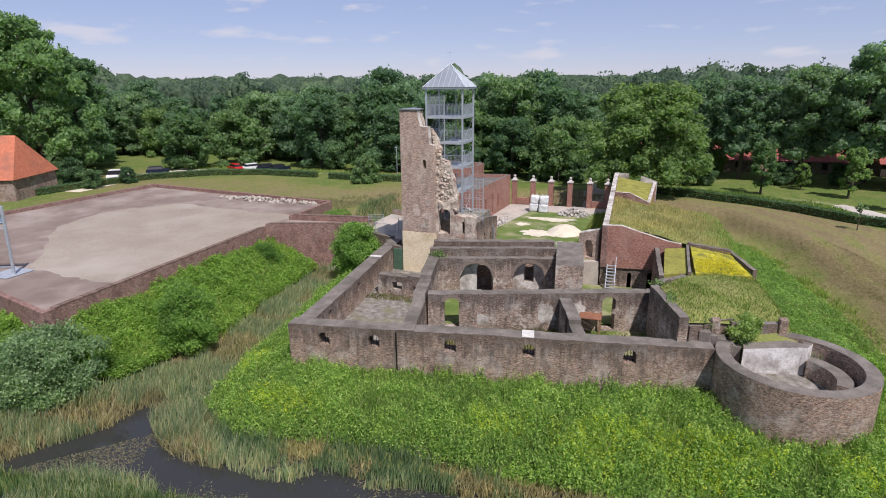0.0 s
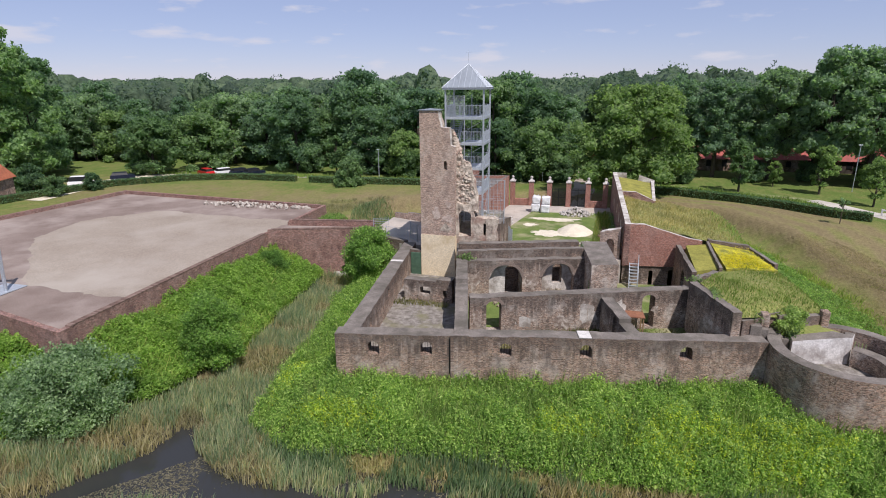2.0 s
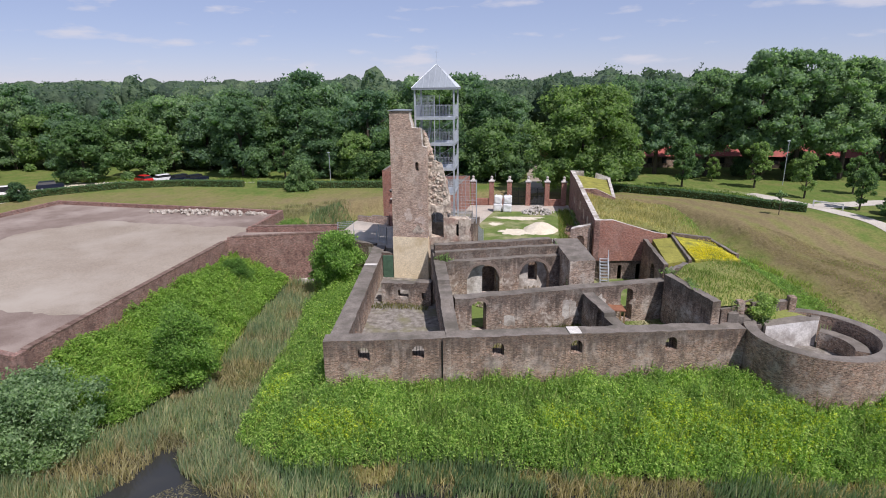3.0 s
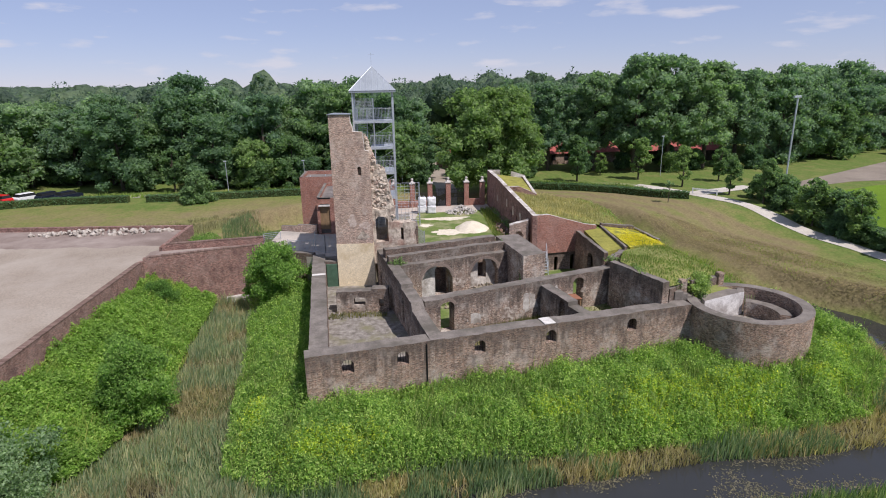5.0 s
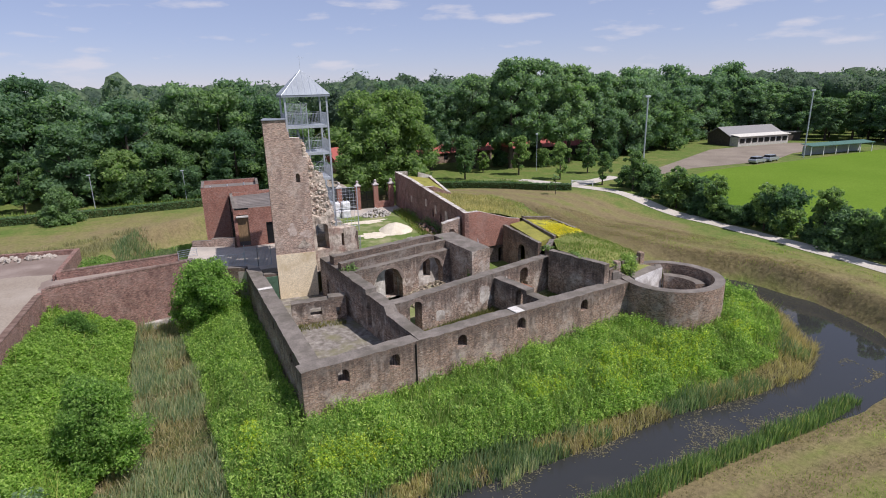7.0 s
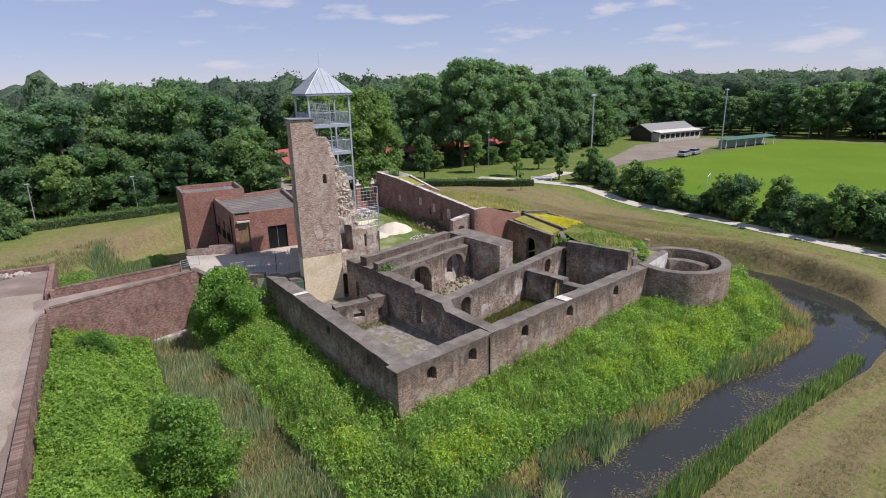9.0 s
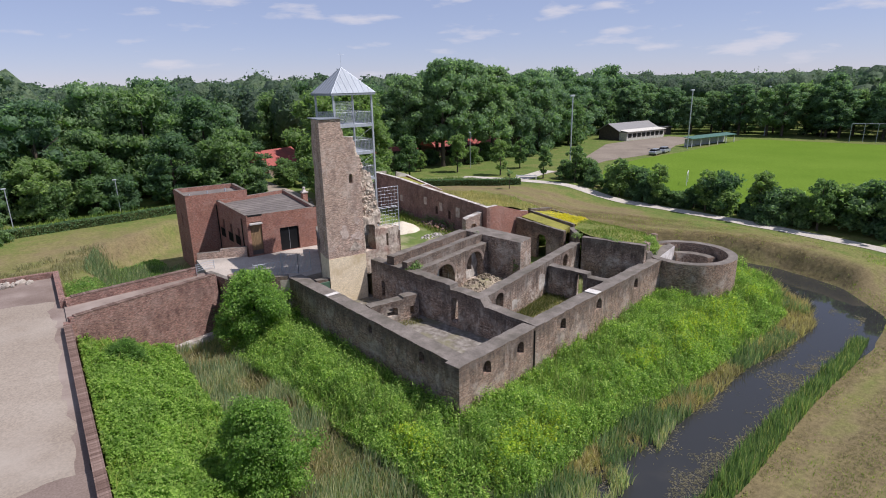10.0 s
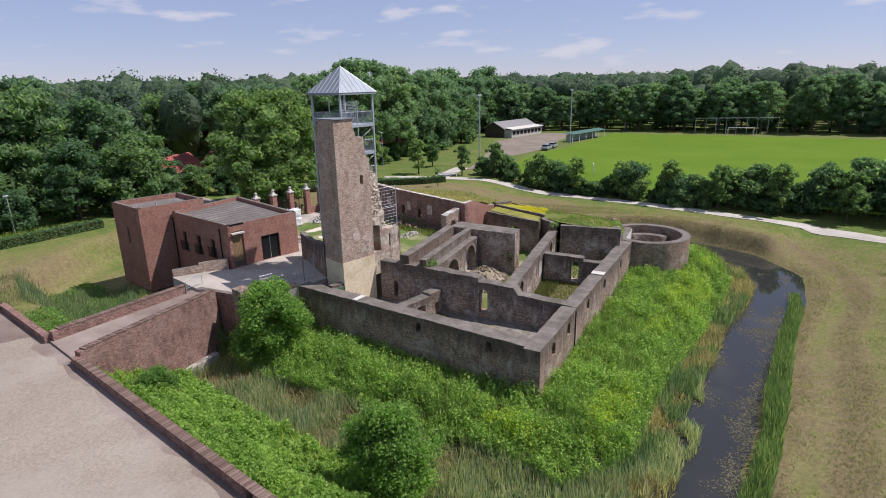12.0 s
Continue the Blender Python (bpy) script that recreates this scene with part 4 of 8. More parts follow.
face_patch(1.5, 3.95, 0.75, 1.3, 1, SCAR, "pale plaster scab on the brick")
face_patch(2.6, 3.5, 1.1, 0.7, 2, SCAR, "weathered plaster scab on the brick")
face_patch(2.5, 2.6, 1.3, 0.8, 3, RUBBLE, "torn rubble patch at the foot of the brick")
face_patch(0.35, 9.2, 0.16, 0.9, 4, SCAR, "thin pale scar on the brick")
face_patch(2.75, 4.9, 0.5, 0.9, 5, SCAR, "weathered plaster scab on the brick")
plinth = wall("wall_plinth", (-13.2, 51.2), (-13.0, 57.6), 0.6, -0.5, [(0, 3.1), (2.5, 3.0), (6.4, 2.3)], [(2.0, 0.7, 0, 1.6, 0.35), (4.2, 0.5, 0, 1.2, 0.25)], mat=OLD_BRICK, label="brick plinth wall with small arched niches under the lookout", seed=31)
bm = bmesh.new()
add_prism(bm, [(-17.2, 52.1), (-13.8, 52.1), (-13.7, 57.4), (-17.4, 57.2)], -0.5, 3.0)
single("plinth_top", bm, GRAVEL, "level masonry platform under the lookout tower", "platform", kind="structure")
wall("wall_keep_north", (-17.6, 60.4), (-20.2, 53.6), 0.5, -0.3, [(0, 2.4), (3.0, 2.3), (7.2, 2.9)], mat=OLD_BRICK, label="low dark brick wall beside the keep", seed=33)

# ---- steel lookout tower ----
lookout = thing("lookout_tower", "galvanised steel lookout tower with stairs and a pyramid roof", "lookout tower", (-16.8, 53.8, 3.0))
CX, CY, H = -16.85, 53.75, 1.78
CORNERS = [(CX - H, CY - H), (CX + H, CY - H), (CX + H, CY + H), (CX - H, CY + H)]
for x, y in CORNERS:
    part("post", boxed((x - 0.075, y - 0.075, 2.9), (x + 0.075, y + 0.075, 15.35), None, 0.01), STEEL, lookout)
bm = bmesh.new()
e = 2.05
eave = [(CX - e, CY - e), (CX + e, CY - e), (CX + e, CY + e), (CX - e, CY + e)]
add_prism(bm, eave, 15.25, 15.4)
part("eave_frame", bm, ZINC, lookout)
for i in range(4):
    a, b = Vector((*eave[i], 15.4)), Vector((*eave[(i + 1) % 4], 15.4))
    tip = Vector((CX, CY, 17.5))
    bm = bmesh.new()
    n3 = (b - a).cross(tip - a).normalized() * 0.04
    lo = [bm.verts.new(p) for p in (a, b, tip)]
    hi = [bm.verts.new(p + n3) for p in (a, b, tip)]
    bm.faces.new(lo[::-1])
    bm.faces.new(hi)
    for k in range(3):
        bm.faces.new((lo[k], lo[(k + 1) % 3], hi[(k + 1) % 3], hi[k]))
    panel = part("roof_panel", bm, ZINC, lookout, "standing-seam zinc roof panel")
    seam = []
    for k in range(1, 8):
        p = a.lerp(b, k / 8)
        top = tip.lerp(a, 2 * (0.5 - k / 8)) if k <= 4 else tip.lerp(b, 2 * (k / 8 - 0.5))
        p2 = p + (tip - a.lerp(b, 0.5)) * (1 - abs(2 * k / 8 - 1))
        seam.append((p + n3, p2 + n3))
    seam.append((a + n3, tip + n3))
    part("roof_seam", tubes(seam, 0.025, 4), STEEL, panel)
part("weather_vane", tubes([((CX, CY, 17.5), (CX, CY, 18.7)), ((CX - 0.25, CY, 18.55), (CX + 0.35, CY, 18.55))], 0.009, 4), STEEL, lookout)


def railing(a, b, z, height=1.05, gap=0.13):
    a, b = Vector((*a, z)), Vector((*b, z))
    up = Vector((0, 0, height))
    k = max(1, int((b - a).length / gap))
    pairs = [(a.lerp(b, i / k), a.lerp(b, i / k) + up) for i in range(k + 1)]
    pairs += [(a + up, b + up), (a + Vector((0, 0, 0.08)), b + Vector((0, 0, 0.08)))]
    return tubes(pairs, 0.013, 4)


DECKS = [5.85, 8.15, 10.45, 12.8]
for k, z in enumerate(DECKS):
    full = k == 3
    x0 = CX - H if full else CX - 0.35
    deck = part("deck", boxed((x0, CY - H + 0.02, z - 0.12), (CX + H, CY + H - 0.02, z - 0.02)), STEEL, lookout, "steel grating deck")
    part("deck_edge", boxed((CX - H, CY - H - 0.05, z - 0.2), (CX + H, CY - H + 0.03, z + 0.03)), STEEL, lookout)
    part("deck_edge", boxed((CX + H - 0.03, CY - H, z - 0.2), (CX + H + 0.05, CY + H, z + 0.03)), STEEL, lookout)
    part("railing", railing((x0, CY - H), (CX + H, CY - H), z), STEEL, lookout)
    part("railing", railing((CX + H, CY - H), (CX + H, CY + H), z), STEEL, lookout)
    part("railing", railing((CX + H, CY + H), (CX - H, CY + H), z), STEEL, lookout)
    part("railing", railing((CX - H, CY - H), (CX - H, CY + H), z), STEEL, lookout)
for y in (CY - H, CY + H):
    part("middle_post", boxed((CX - 0.035, y - 0.035, 2.9), (CX + 0.035, y + 0.035, 14.75), None, 0.006), STEEL, lookout)
bm = railing((CX - H, CY - H + 0.02), (CX, CY - H + 0.02), 12.8, 1.95, 0.1)
for k in range(1, 16):
    add_tube(bm, (CX - H, CY - H + 0.02, 12.8 + 0.122 * k), (CX, CY - H + 0.02, 12.8 + 0.122 * k), 0.006, 0.006, 4)
part("mesh_panel", bm, STEEL, lookout, "tall mesh panel on the upper deck")
for k, (z0, z1) in enumerate(zip([3.05] + DECKS, DECKS)):
    flip = 1 if k % 2 else -1
    a, b = Vector((CX - 1.1, CY - flip * 1.5, z0)), Vector((CX - 1.1, CY + flip * 1.5, z1))
    flight = part("stair_flight", tubes([(a + Vector((dx, 0, 0)), b + Vector((dx, 0, 0))) for dx in (-0.45, 0.45)], 0.05, 4), STEEL, lookout, "steel stair flight")
    for i in range(1, 13):
        p = a.lerp(b, i / 13)
        part("step", boxed((p.x - 0.45, p.y - 0.12, p.z - 0.02), (p.x + 0.45, p.y + 0.12, p.z + 0.01)), STEEL, flight)
    part("handrail", tubes([(a + Vector((dx, 0, 1.0)), b + Vector((dx, 0, 1.0))) for dx in (-0.45, 0.45)] + [(a.lerp(b, i / 8) + Vector((dx, 0, 0)), a.lerp(b, i / 8) + Vector((dx, 0, 1.0))) for i in range(9) for dx in (-0.45, 0.45)], 0.016, 4), STEEL, flight)
for (xa, ya), (xb, yb) in zip(CORNERS, CORNERS[1:] + CORNERS[:1]):
    for z0, z1 in zip([3.1] + DECKS[:-1], DECKS):
        part("brace", tubes([((xa, ya, z0), (xb, yb, z1 - 0.25))], 0.012, 4), STEEL, lookout)
for za, zb in ((3.4, 5.2), (5.25, 7.1)):
    bm = railing((CX + H + 0.08, CY - H - 0.1), (-12.95, 51.75), za, zb - za, 0.32)
    for k in range(1, 6):
        z = za + (zb - za) * k / 6
        add_tube(bm, (CX + H + 0.08, CY - H - 0.1, z), (-12.95, 51.75, z), 0.008, 0.008, 4)
    part("mesh_panel", bm, STEEL, lookout, "tall mesh panel in a steel frame")
part("panel_post", tubes([((-12.95, 51.75, 3.0), (-12.95, 51.75, 7.15))], 0.045, 6), STEEL, lookout)
part("mesh_fence", railing((CX - 0.2, CY - H - 0.1), (CX + H + 0.1, CY - H - 0.1), 3.0, 2.0, 0.09), STEEL, lookout, "mesh fence panel at the foot")

# ---- vaults under turf on the east side ----
wall("wall_court_east", (-2.15, 75.8), (-1.9, 52.2), 0.5, -0.5, [(0, 4.6), (6.5, 4.45), (14, 3.95), (23.6, 3.42)], [(14.5, 0.5, 1.2, 2.2, 0.2), (17.0, 0.5, 1.0, 2.0, 0.2)], mat=PURPLE_BRICK, cap=LIME_WALL, label="tall brick wall along the yard with a sloping pale coping", seed=11)
wall("wall_vault_south", (-1.9, 52.2), (4.9, 53.0), 0.5, -0.55, [(0, 3.42), (1.7, 3.4), (3.8, 2.75), (5.6, 2.2), (6.85, 2.0)], mat=RED_BRICK, cap=LIME_WALL, label="fresh red brick gable wall with sloping top", seed=12)
wall("wall_vault_foot", (-1.85, 52.35), (4.9, 53.15), 0.4, -2.8, [(0, -0.56), (6.8, -0.56)], [(2.6, 0.4, -2.6, -1.0, 0.1), (4.4, 0.5, -2.6, -0.9, 0.1)], mat=INNER_BRICK, label="old stained masonry under the new brick", seed=13)
wall("wall_vault_step", (-1.9, 66.0), (2.2, 66.0), 0.4, 0.5, [(0, 3.95), (1.9, 3.9), (3.0, 3.4), (4.1, 2.9)], mat=PURPLE_BRICK, cap=LIME_WALL, label="brick cross wall below the mossy roof", seed=14)
wall("wall_vault_east", (2.2, 66.0), (2.9, 75.2), 0.35, -1.5, [(0, 2.95), (9.2, 3.75)], mat=RED_BRICK, cap=LIME_WALL, label="brick side wall of the mossy roof", seed=15)
wall("wall_vault_north", (3.0, 75.4), (-2.1, 76.0), 0.35, -1.5, [(0, 3.8), (1.9, 4.4), (2.0, 3.6), (3.4, 3.6), (3.42, 4.6), (5.1, 4.6)], mat=LIME_WALL, cap=COPING, label="stepped pale parapet at the end of the roof", seed=16)
bm = bmesh.new()
add_prism(bm, [(-1.7, 66.3), (2.3, 66.3), (2.8, 75.3), (-1.7, 75.6)], 1.0, [3.7, 2.85, 3.45, 4.1])
single("moss_roof", bm, MOSS, "yellow-green mossy turf roof", "roof", kind="structure")
bm = wall_mesh((-4.0, 53.1), (-2.2, 52.7), 0.9, -0.3, [(0, 2.3), (0.5, 2.45), (1.84, 2.9)], [(0.95, 0.75, 0.1, 1.75, 0.37)], 0.3, 0.12, 17)
add_prism(bm, [(-3.55, 53.42), (-2.6, 53.2), (-2.55, 53.4), (-3.5, 53.62)], 0.0, 1.9)
single("wall_stub", bm, [TOWER_BRICK, LIME_WALL], "pale rubble wall stub with an arched niche", "wall", kind="structure")
for k, (y, z, w, h) in enumerate(((57.2, 1.5, 0.7, 1.1), (60.4, 1.7, 0.55, 1.0), (63.6, 2.0, 0.6, 0.9), (69.0, 1.6, 0.5, 0.8))):
    x = -2.15 + (75.8 - y) / 23.6 * 0.25
    single("wall_mending", boxed((x - 0.035, y - w / 2, z), (x + 0.05, y + w / 2, z + h), None, 0.012), SCAR, "pale mended spot in the brick wall", "wall patch", kind="structure")


def plaster(a, b, s, z, w, h, seed, mat):
    """A ragged remnant of old limewash on a wall's right-hand face, a centimetre or two thick."""
    a, b = Vector(a), Vector(b)
    run = (b - a).normalized()
    out = Vector((run.y, -run.x))
    bmp = bmesh.new()
    near, back = [], []
    for k in range(26):
        t = k * math.tau / 26
        r = 1 + 0.6 * noise.noise((math.cos(t) * 1.3 + seed * 1.7, math.sin(t) * 1.3, seed)) + 0.3 * noise.noise((math.cos(t) * 4, math.sin(t) * 4, seed * 3.0))
        p = a + run * (s + w / 2 * r * math.cos(t))
        zz = z + h / 2 * r * math.sin(t)
        near.append(bmp.verts.new((p.x + out.x * 0.012, p.y + out.y * 0.012, zz)))
        back.append(bmp.verts.new((p.x - out.x * 0.02, p.y - out.y * 0.02, zz)))
    bmp.faces.new(near)
    for k in range(26):
        j = (k + 1) % 26
        bmp.faces.new((near[k], back[k], back[j], near[j]))
    single("wall_plaster", bmp, mat, "flaking remnant of old limewash on the brick", "plaster", kind="structure")


for k, (s, z, w, h) in enumerate(((4.2, -1.6, 1.8, 0.8), (7.2, -1.6, 1.7, 1.1), (8.9, -1.1, 1.5, 1.5), (0.5, -1.3, 0.8, 1.6), (11.3, -0.7, 1.1, 1.3), (14.6, -0.9, 1.3, 0.8))):
    plaster(W0, W1, s, z, w, h, k + 1, OLD_LIME if k % 2 else LIME_WALL)
for k, (s, z, w, h) in enumerate(((3.4, -0.9, 0.9, 1.7), (6.2, -1.4, 1.5, 0.8), (11.6, -1.2, 1.2, 0.9), (14.2, -1.5, 2.0, 0.6))):
    plaster(P0, P1, s, z, w, h, k + 11, OLD_LIME)
for k, (s, z, w, h) in enumerate(((1.3, -0.6, 1.1, 1.6), (6.3, -0.7, 1.1, 1.8), (10.3, -0.3, 0.7, 1.5), (3.9, 0.95, 1.4, 0.25))):
    plaster(A0, A1, s, z, w, h, k + 21, OLD_LIME)
# turf banks
TURF = surface("rough_turf", [(0.3, (0.14, 0.18, 0.04)), (0.5, (0.22, 0.23, 0.07)), (0.72, (0.34, 0.28, 0.13))], 0.5, 6.0, 0.95, 0.12, (0.12, 0.16, 0.035), 0.25)


def bank(name, sections, label, mat):
    """A turf surface through sections, each a row of points from the wall out to the toe."""
    cols = 14
    rows = []
    for a, b in zip(sections, sections[1:]):
        for k in range(8):
            rows.append([Vector(p).lerp(Vector(q), k / 8) for p, q in zip(a, b)])
    rows.append([Vector(p) for p in sections[-1]])
    b = bmesh.new()
    grid = []
    for row in rows:
        line = []
        m = len(row) - 1
        for j in range(cols + 1):
            t = j / cols * m
            i = min(int(t), m - 1)
            p = row[i].lerp(row[i + 1], t - i)
            p.z += 0.1 * noise.noise(p * 0.9)
            line.append(b.verts.new(p))
        grid.append(line)
    for r0, r1 in zip(grid, grid[1:]):
        for j in range(cols):
            b.faces.new((r0[j], r0[j + 1], r1[j + 1], r1[j]))
    return single(name, b, mat, label, "bank", kind="structure", smooth=True)


bank("turf_bank_north", [[(-1.5, 52.6, 3.25), (2.2, 53.1, 2.9), (4.9, 53.3, 1.95), (8.4, 54.0, 1.6), (10.1, 54.6, -0.5), (12.4, 55.5, -3.4)],
                         [(-1.5, 58, 3.4), (2.2, 58, 2.85), (5.5, 58.3, 2.3), (8.8, 58.8, 1.9), (10.4, 59.3, -0.6), (12.7, 60, -3.4)],
                         [(-1.5, 66.1, 3.3), (2.2, 66.1, 2.6), (5.5, 66.6, 2.1), (8.7, 67, 1.7), (10.3, 67.5, -0.8), (12.6, 68, -3.2)],
                         [(2.0, 77.5, 0.5), (3.2, 77, 0.5), (5, 77, 0.0), (7, 77, -0.6), (9, 77.5, -1.5), (12, 78, -2.6)]], "rough turf bank over the buried vaults", TURF)
wall("wall_east_room", (4.6, 37.15), (2.85, 43.0), 0.6, -3.6, [(0, 1.52), (6.1, 1.45)], mat=INNER_BRICK, label="dark brick wall that holds back the turf", seed=41)
bank("turf_bank_east", [[(4.5, 37.3, 1.1), (6.8, 38.6, 0.75), (8.9, 40.2, 0.35), (10.6, 40.7, 0.2), (12.7, 41.2, -3.7)],
                        [(4.1, 38.6, 1.45), (7.0, 39.6, 1.3), (9.2, 41.0, 0.95), (10.9, 41.8, 0.55), (13.3, 42.6, -3.7)],
                        [(2.95, 42.4, 1.48), (6.5, 43.5, 1.5), (9.0, 44.5, 1.15), (10.7, 45.3, 0.65), (13.4, 46.5, -3.7)],
                        [(4.9, 46.3, 1.3), (7, 47.0, 1.35), (8.6, 47.9, 1.1), (10.2, 48.7, 0.65), (13.0, 50, -3.5)],
                        [(8.8, 53.4, 1.1), (9.3, 53.5, 1.0), (9.8, 53.8, 0.8), (10.4, 54.2, 0.2), (12.7, 55, -3.4)]], "overgrown turf bank beside the round tower", TURF)
# sedum roofs over the passage
YELLOW_SEDUM = surface("flowering_yellow_sedum", [(0.36, (0.15, 0.16, 0.035)), (0.5, (0.3, 0.28, 0.035)), (0.66, (0.52, 0.47, 0.035))], 1.3, 7.0, 0.95, 0.08)
bm = bmesh.new()
add_prism(bm, [(3.3, 46.2), (5.2, 46.8), (5.3, 52.9), (3.5, 52.6)], 0.75, [1.25, 1.35, 1.75, 1.6])
single("sedum_roof", bm, MOSS, "mossy sedum roof over the old passage", "roof", kind="structure")
bm = bmesh.new()
add_prism(bm, [(5.6, 46.5), (9.9, 48.4), (8.8, 53.2), (5.6, 53.2)], 0.4, [1.5, 1.05, 1.35, 1.85])
single("yellow_sedum_roof", bm, YELLOW_SEDUM, "bright yellow flowering sedum roof", "roof", kind="structure")
wall("wall_passage_east", (3.3, 45.8), (3.0, 52.6), 0.35, -2.6, [(0, 1.3), (6.8, 1.62)], [(3.0, 1.4, -2.4, 0.4, 0.5)], mat=OLD_BRICK, label="dark passage wall with a round opening", seed=43)
wall("wall_roof_edge", (5.25, 46.4), (5.45, 53.2), 0.22, 0.6, [(0, 1.6), (6.8, 1.98)], mat=OLD_BRICK, label="low dark kerb between the sedum roofs", seed=44)
wall("wall_roof_north", (8.9, 53.6), (5.4, 53.6), 0.5, 0, [(0, 1.7), (3.5, 2.1)], mat=OLD_BRICK, label="low dark parapet behind the sedum", seed=45)
wall("wall_roof_far", (10.6, 50.8), (8.9, 53.7), 0.35, -1, [(0, 0.9), (3.4, 1.65)], mat=OLD_BRICK, label="low dark parapet beside the sedum", seed=46)
wall("wall_passage_end", (2.9, 43.6), (5.0, 46.2), 0.5, -2.4, [(0, 1.3), (3.3, 1.35)], mat=OLD_BRICK, label="ragged stone edge of the passage roof", seed=47, rough=0.2)

# ---- inside the round tower ----
def lime_prism(name, plan, z0, z1, label):
    b = bmesh.new()
    add_prism(b, plan, z0, z1)
    b.normal_update()
    for f in b.faces:
        f.material_index = 1 if abs(f.normal.z) > 0.8 else 0
    return single(name, b, [WHITEWASH, COPING], label, "wall", kind="structure")


WHITEWASH = surface("stained_whitewash", [(0.3, (0.46, 0.43, 0.4)), (0.5, (0.62, 0.6, 0.57)), (0.75, (0.72, 0.7, 0.68))], 1.1, 8.0, 0.9, 0.03, (0.3, 0.27, 0.25), 0.8)
lime_prism("wall_tower_chamber", [(8.05, 38.0), (11.45, 38.75), (11.55, 39.35), (10.9, 39.6), (8.15, 38.85)], -2.3, [-0.55, -0.28, -0.28, -0.25, -0.5], "whitewashed chamber wall inside the round tower")
lime_prism("wall_tower_return", [(11.46, 38.76), (11.75, 38.8), (12.45, 40.0), (11.9, 40.25), (11.56, 39.36)], -2.3, -0.3, "whitewashed side wall of the tower chamber")
lime_prism("wall_tower_jamb", [(11.85, 38.75), (12.25, 38.35), (12.75, 38.9), (12.35, 39.3)], -2.3, -1.35, "low whitewashed jamb beside the grille")
bm = bmesh.new()
add_prism(bm, [(8.1, 38.8), (10.95, 39.55), (11.95, 40.25), (10.4, 41.0), (8.2, 40.2), (7.3, 39.2)], -2.3, [-0.62, -0.4, -0.45, 0.0, 0.1, -0.1])
single("tower_fill", bm, TURF, "earth and turf behind the tower chamber", "earth", kind="structure")
single("tower_bench", ring_mesh(RC, 2.25, 3.1, -2.3, -1.0, -24, 58, 24), [INNER_BRICK, COPING], "curved brick ledge inside the round tower", "ledge", kind="structure")
for k in range(5):
    bm = boxed((5.3 + 0.5 * k, 37.55 + 0.22 * k, -2.2), (6.0 + 0.5 * k, 39.2 + 0.1 * k, 0.5 - 0.28 * k), None, 0.03)
    single("stone_step", bm, COPING, "worn stone step up to the turf", "step", group="steps by the round tower", kind="structure")
bm = wall_mesh((4.7, 37.2), (7.6, 39.4), 0.5, -1, [(0, 0.9), (1.6, 0.75), (1.62, 1.0), (3.6, 0.9)], (), 0.4, 0.08, 51)
single("wall_steps", bm, [OLD_BRICK, COPING], "low ragged wall beside the steps", "wall", kind="structure")
wall("wall_turf_edge", (7.3, 38.85), (10.7, 40.55), 0.45, -2.0, [(0, 0.85), (1.2, 0.7), (2.4, 0.55), (3.8, 0.45)], mat=OLD_BRICK, label="ragged stone wall that holds the turf above the tower", seed=52, rough=0.12)
single("turf_pier", boxed((10.35, 40.2, -1.5), (10.85, 40.75, 0.85), None, 0.04), OLD_BRICK, "square brick pier at the end of the turf wall", "pier", kind="structure")
single("tower_post", boxed((6.05, 38.1, -0.2), (6.55, 38.7, 1.15), None, 0.04), OLD_BRICK, "short brick pier by the steps", "pier", kind="structure")
bars = thing("iron_grille", "small green iron grille in the round tower", "grille", (12.3, 39.3, -1.5))
for k in range(6):
    part("bar", tubes([((11.8 + 0.16 * k, 39.35 - 0.12 * k, -1.6), (11.8 + 0.16 * k, 39.35 - 0.12 * k, -0.65))], 0.025, 5), REED, bars)

# ---- loophole bars, white patches ----
for x in LOOPS:
    s = along_s(x)
    g = thing("loophole_bars", "vertical iron bars in an arched loophole", "window bars", on_wall(S0, S1, s, -1.55, -0.5), group="loophole bars")
    f = wall_frame(S0, S1, s, 0, 0)
    for k in range(4):
        part("bar", tubes([(f @ Vector((-0.27 + 0.18 * k, 0.35, -1.56)), f @ Vector((-0.27 + 0.18 * k, 0.35, -0.68)))], 0.016, 5), BLACK, g)


for s, z0, z1 in ((12.3, -1.1, -0.42), (18.1, -1.25, -0.5)):
    g = thing("loophole_bars", "vertical iron bars in an arched loophole", "window bars", on_wall(WEST0, WEST1, s, z0, -0.5), group="loophole bars")
    f = wall_frame(WEST0, WEST1, s, 0, 0)
    for k in range(3):
        part("bar", tubes([(f @ Vector((-0.13 + 0.13 * k, 0.3, z0 - 0.01)), f @ Vector((-0.13 + 0.13 * k, 0.3, z1 - 0.04)))], 0.014, 5), BLACK, g)


def patch(name, a, b, s0, s1, z, thick):
    f = wall_frame(a, b, 0, 0, 0)
    return single(name, boxed((s0, 0.02, z - 0.02), (s1, thick - 0.02, z + 0.025), f, 0.01), WHITE_MORTAR, "fresh pale mortar patch on the wall top", "mortar patch", kind="structure")


patch("coping_patch", S0, S1, along_s(-5.55), along_s(-4.75), -0.13, 1.15)
patch("coping_patch", WEST0, WEST1, 6.0, 6.45, 0.09, 1.2)
f = wall_frame(S0, S1, along_s(-13.84), 0, 0)
single("rain_pipe", tubes([(f @ Vector((0, -0.05, -4)), f @ Vector((0, -0.05, -0.3)))], 0.045, 8), BLACK, "thin dark drainpipe on the outer wall", "drainpipe")

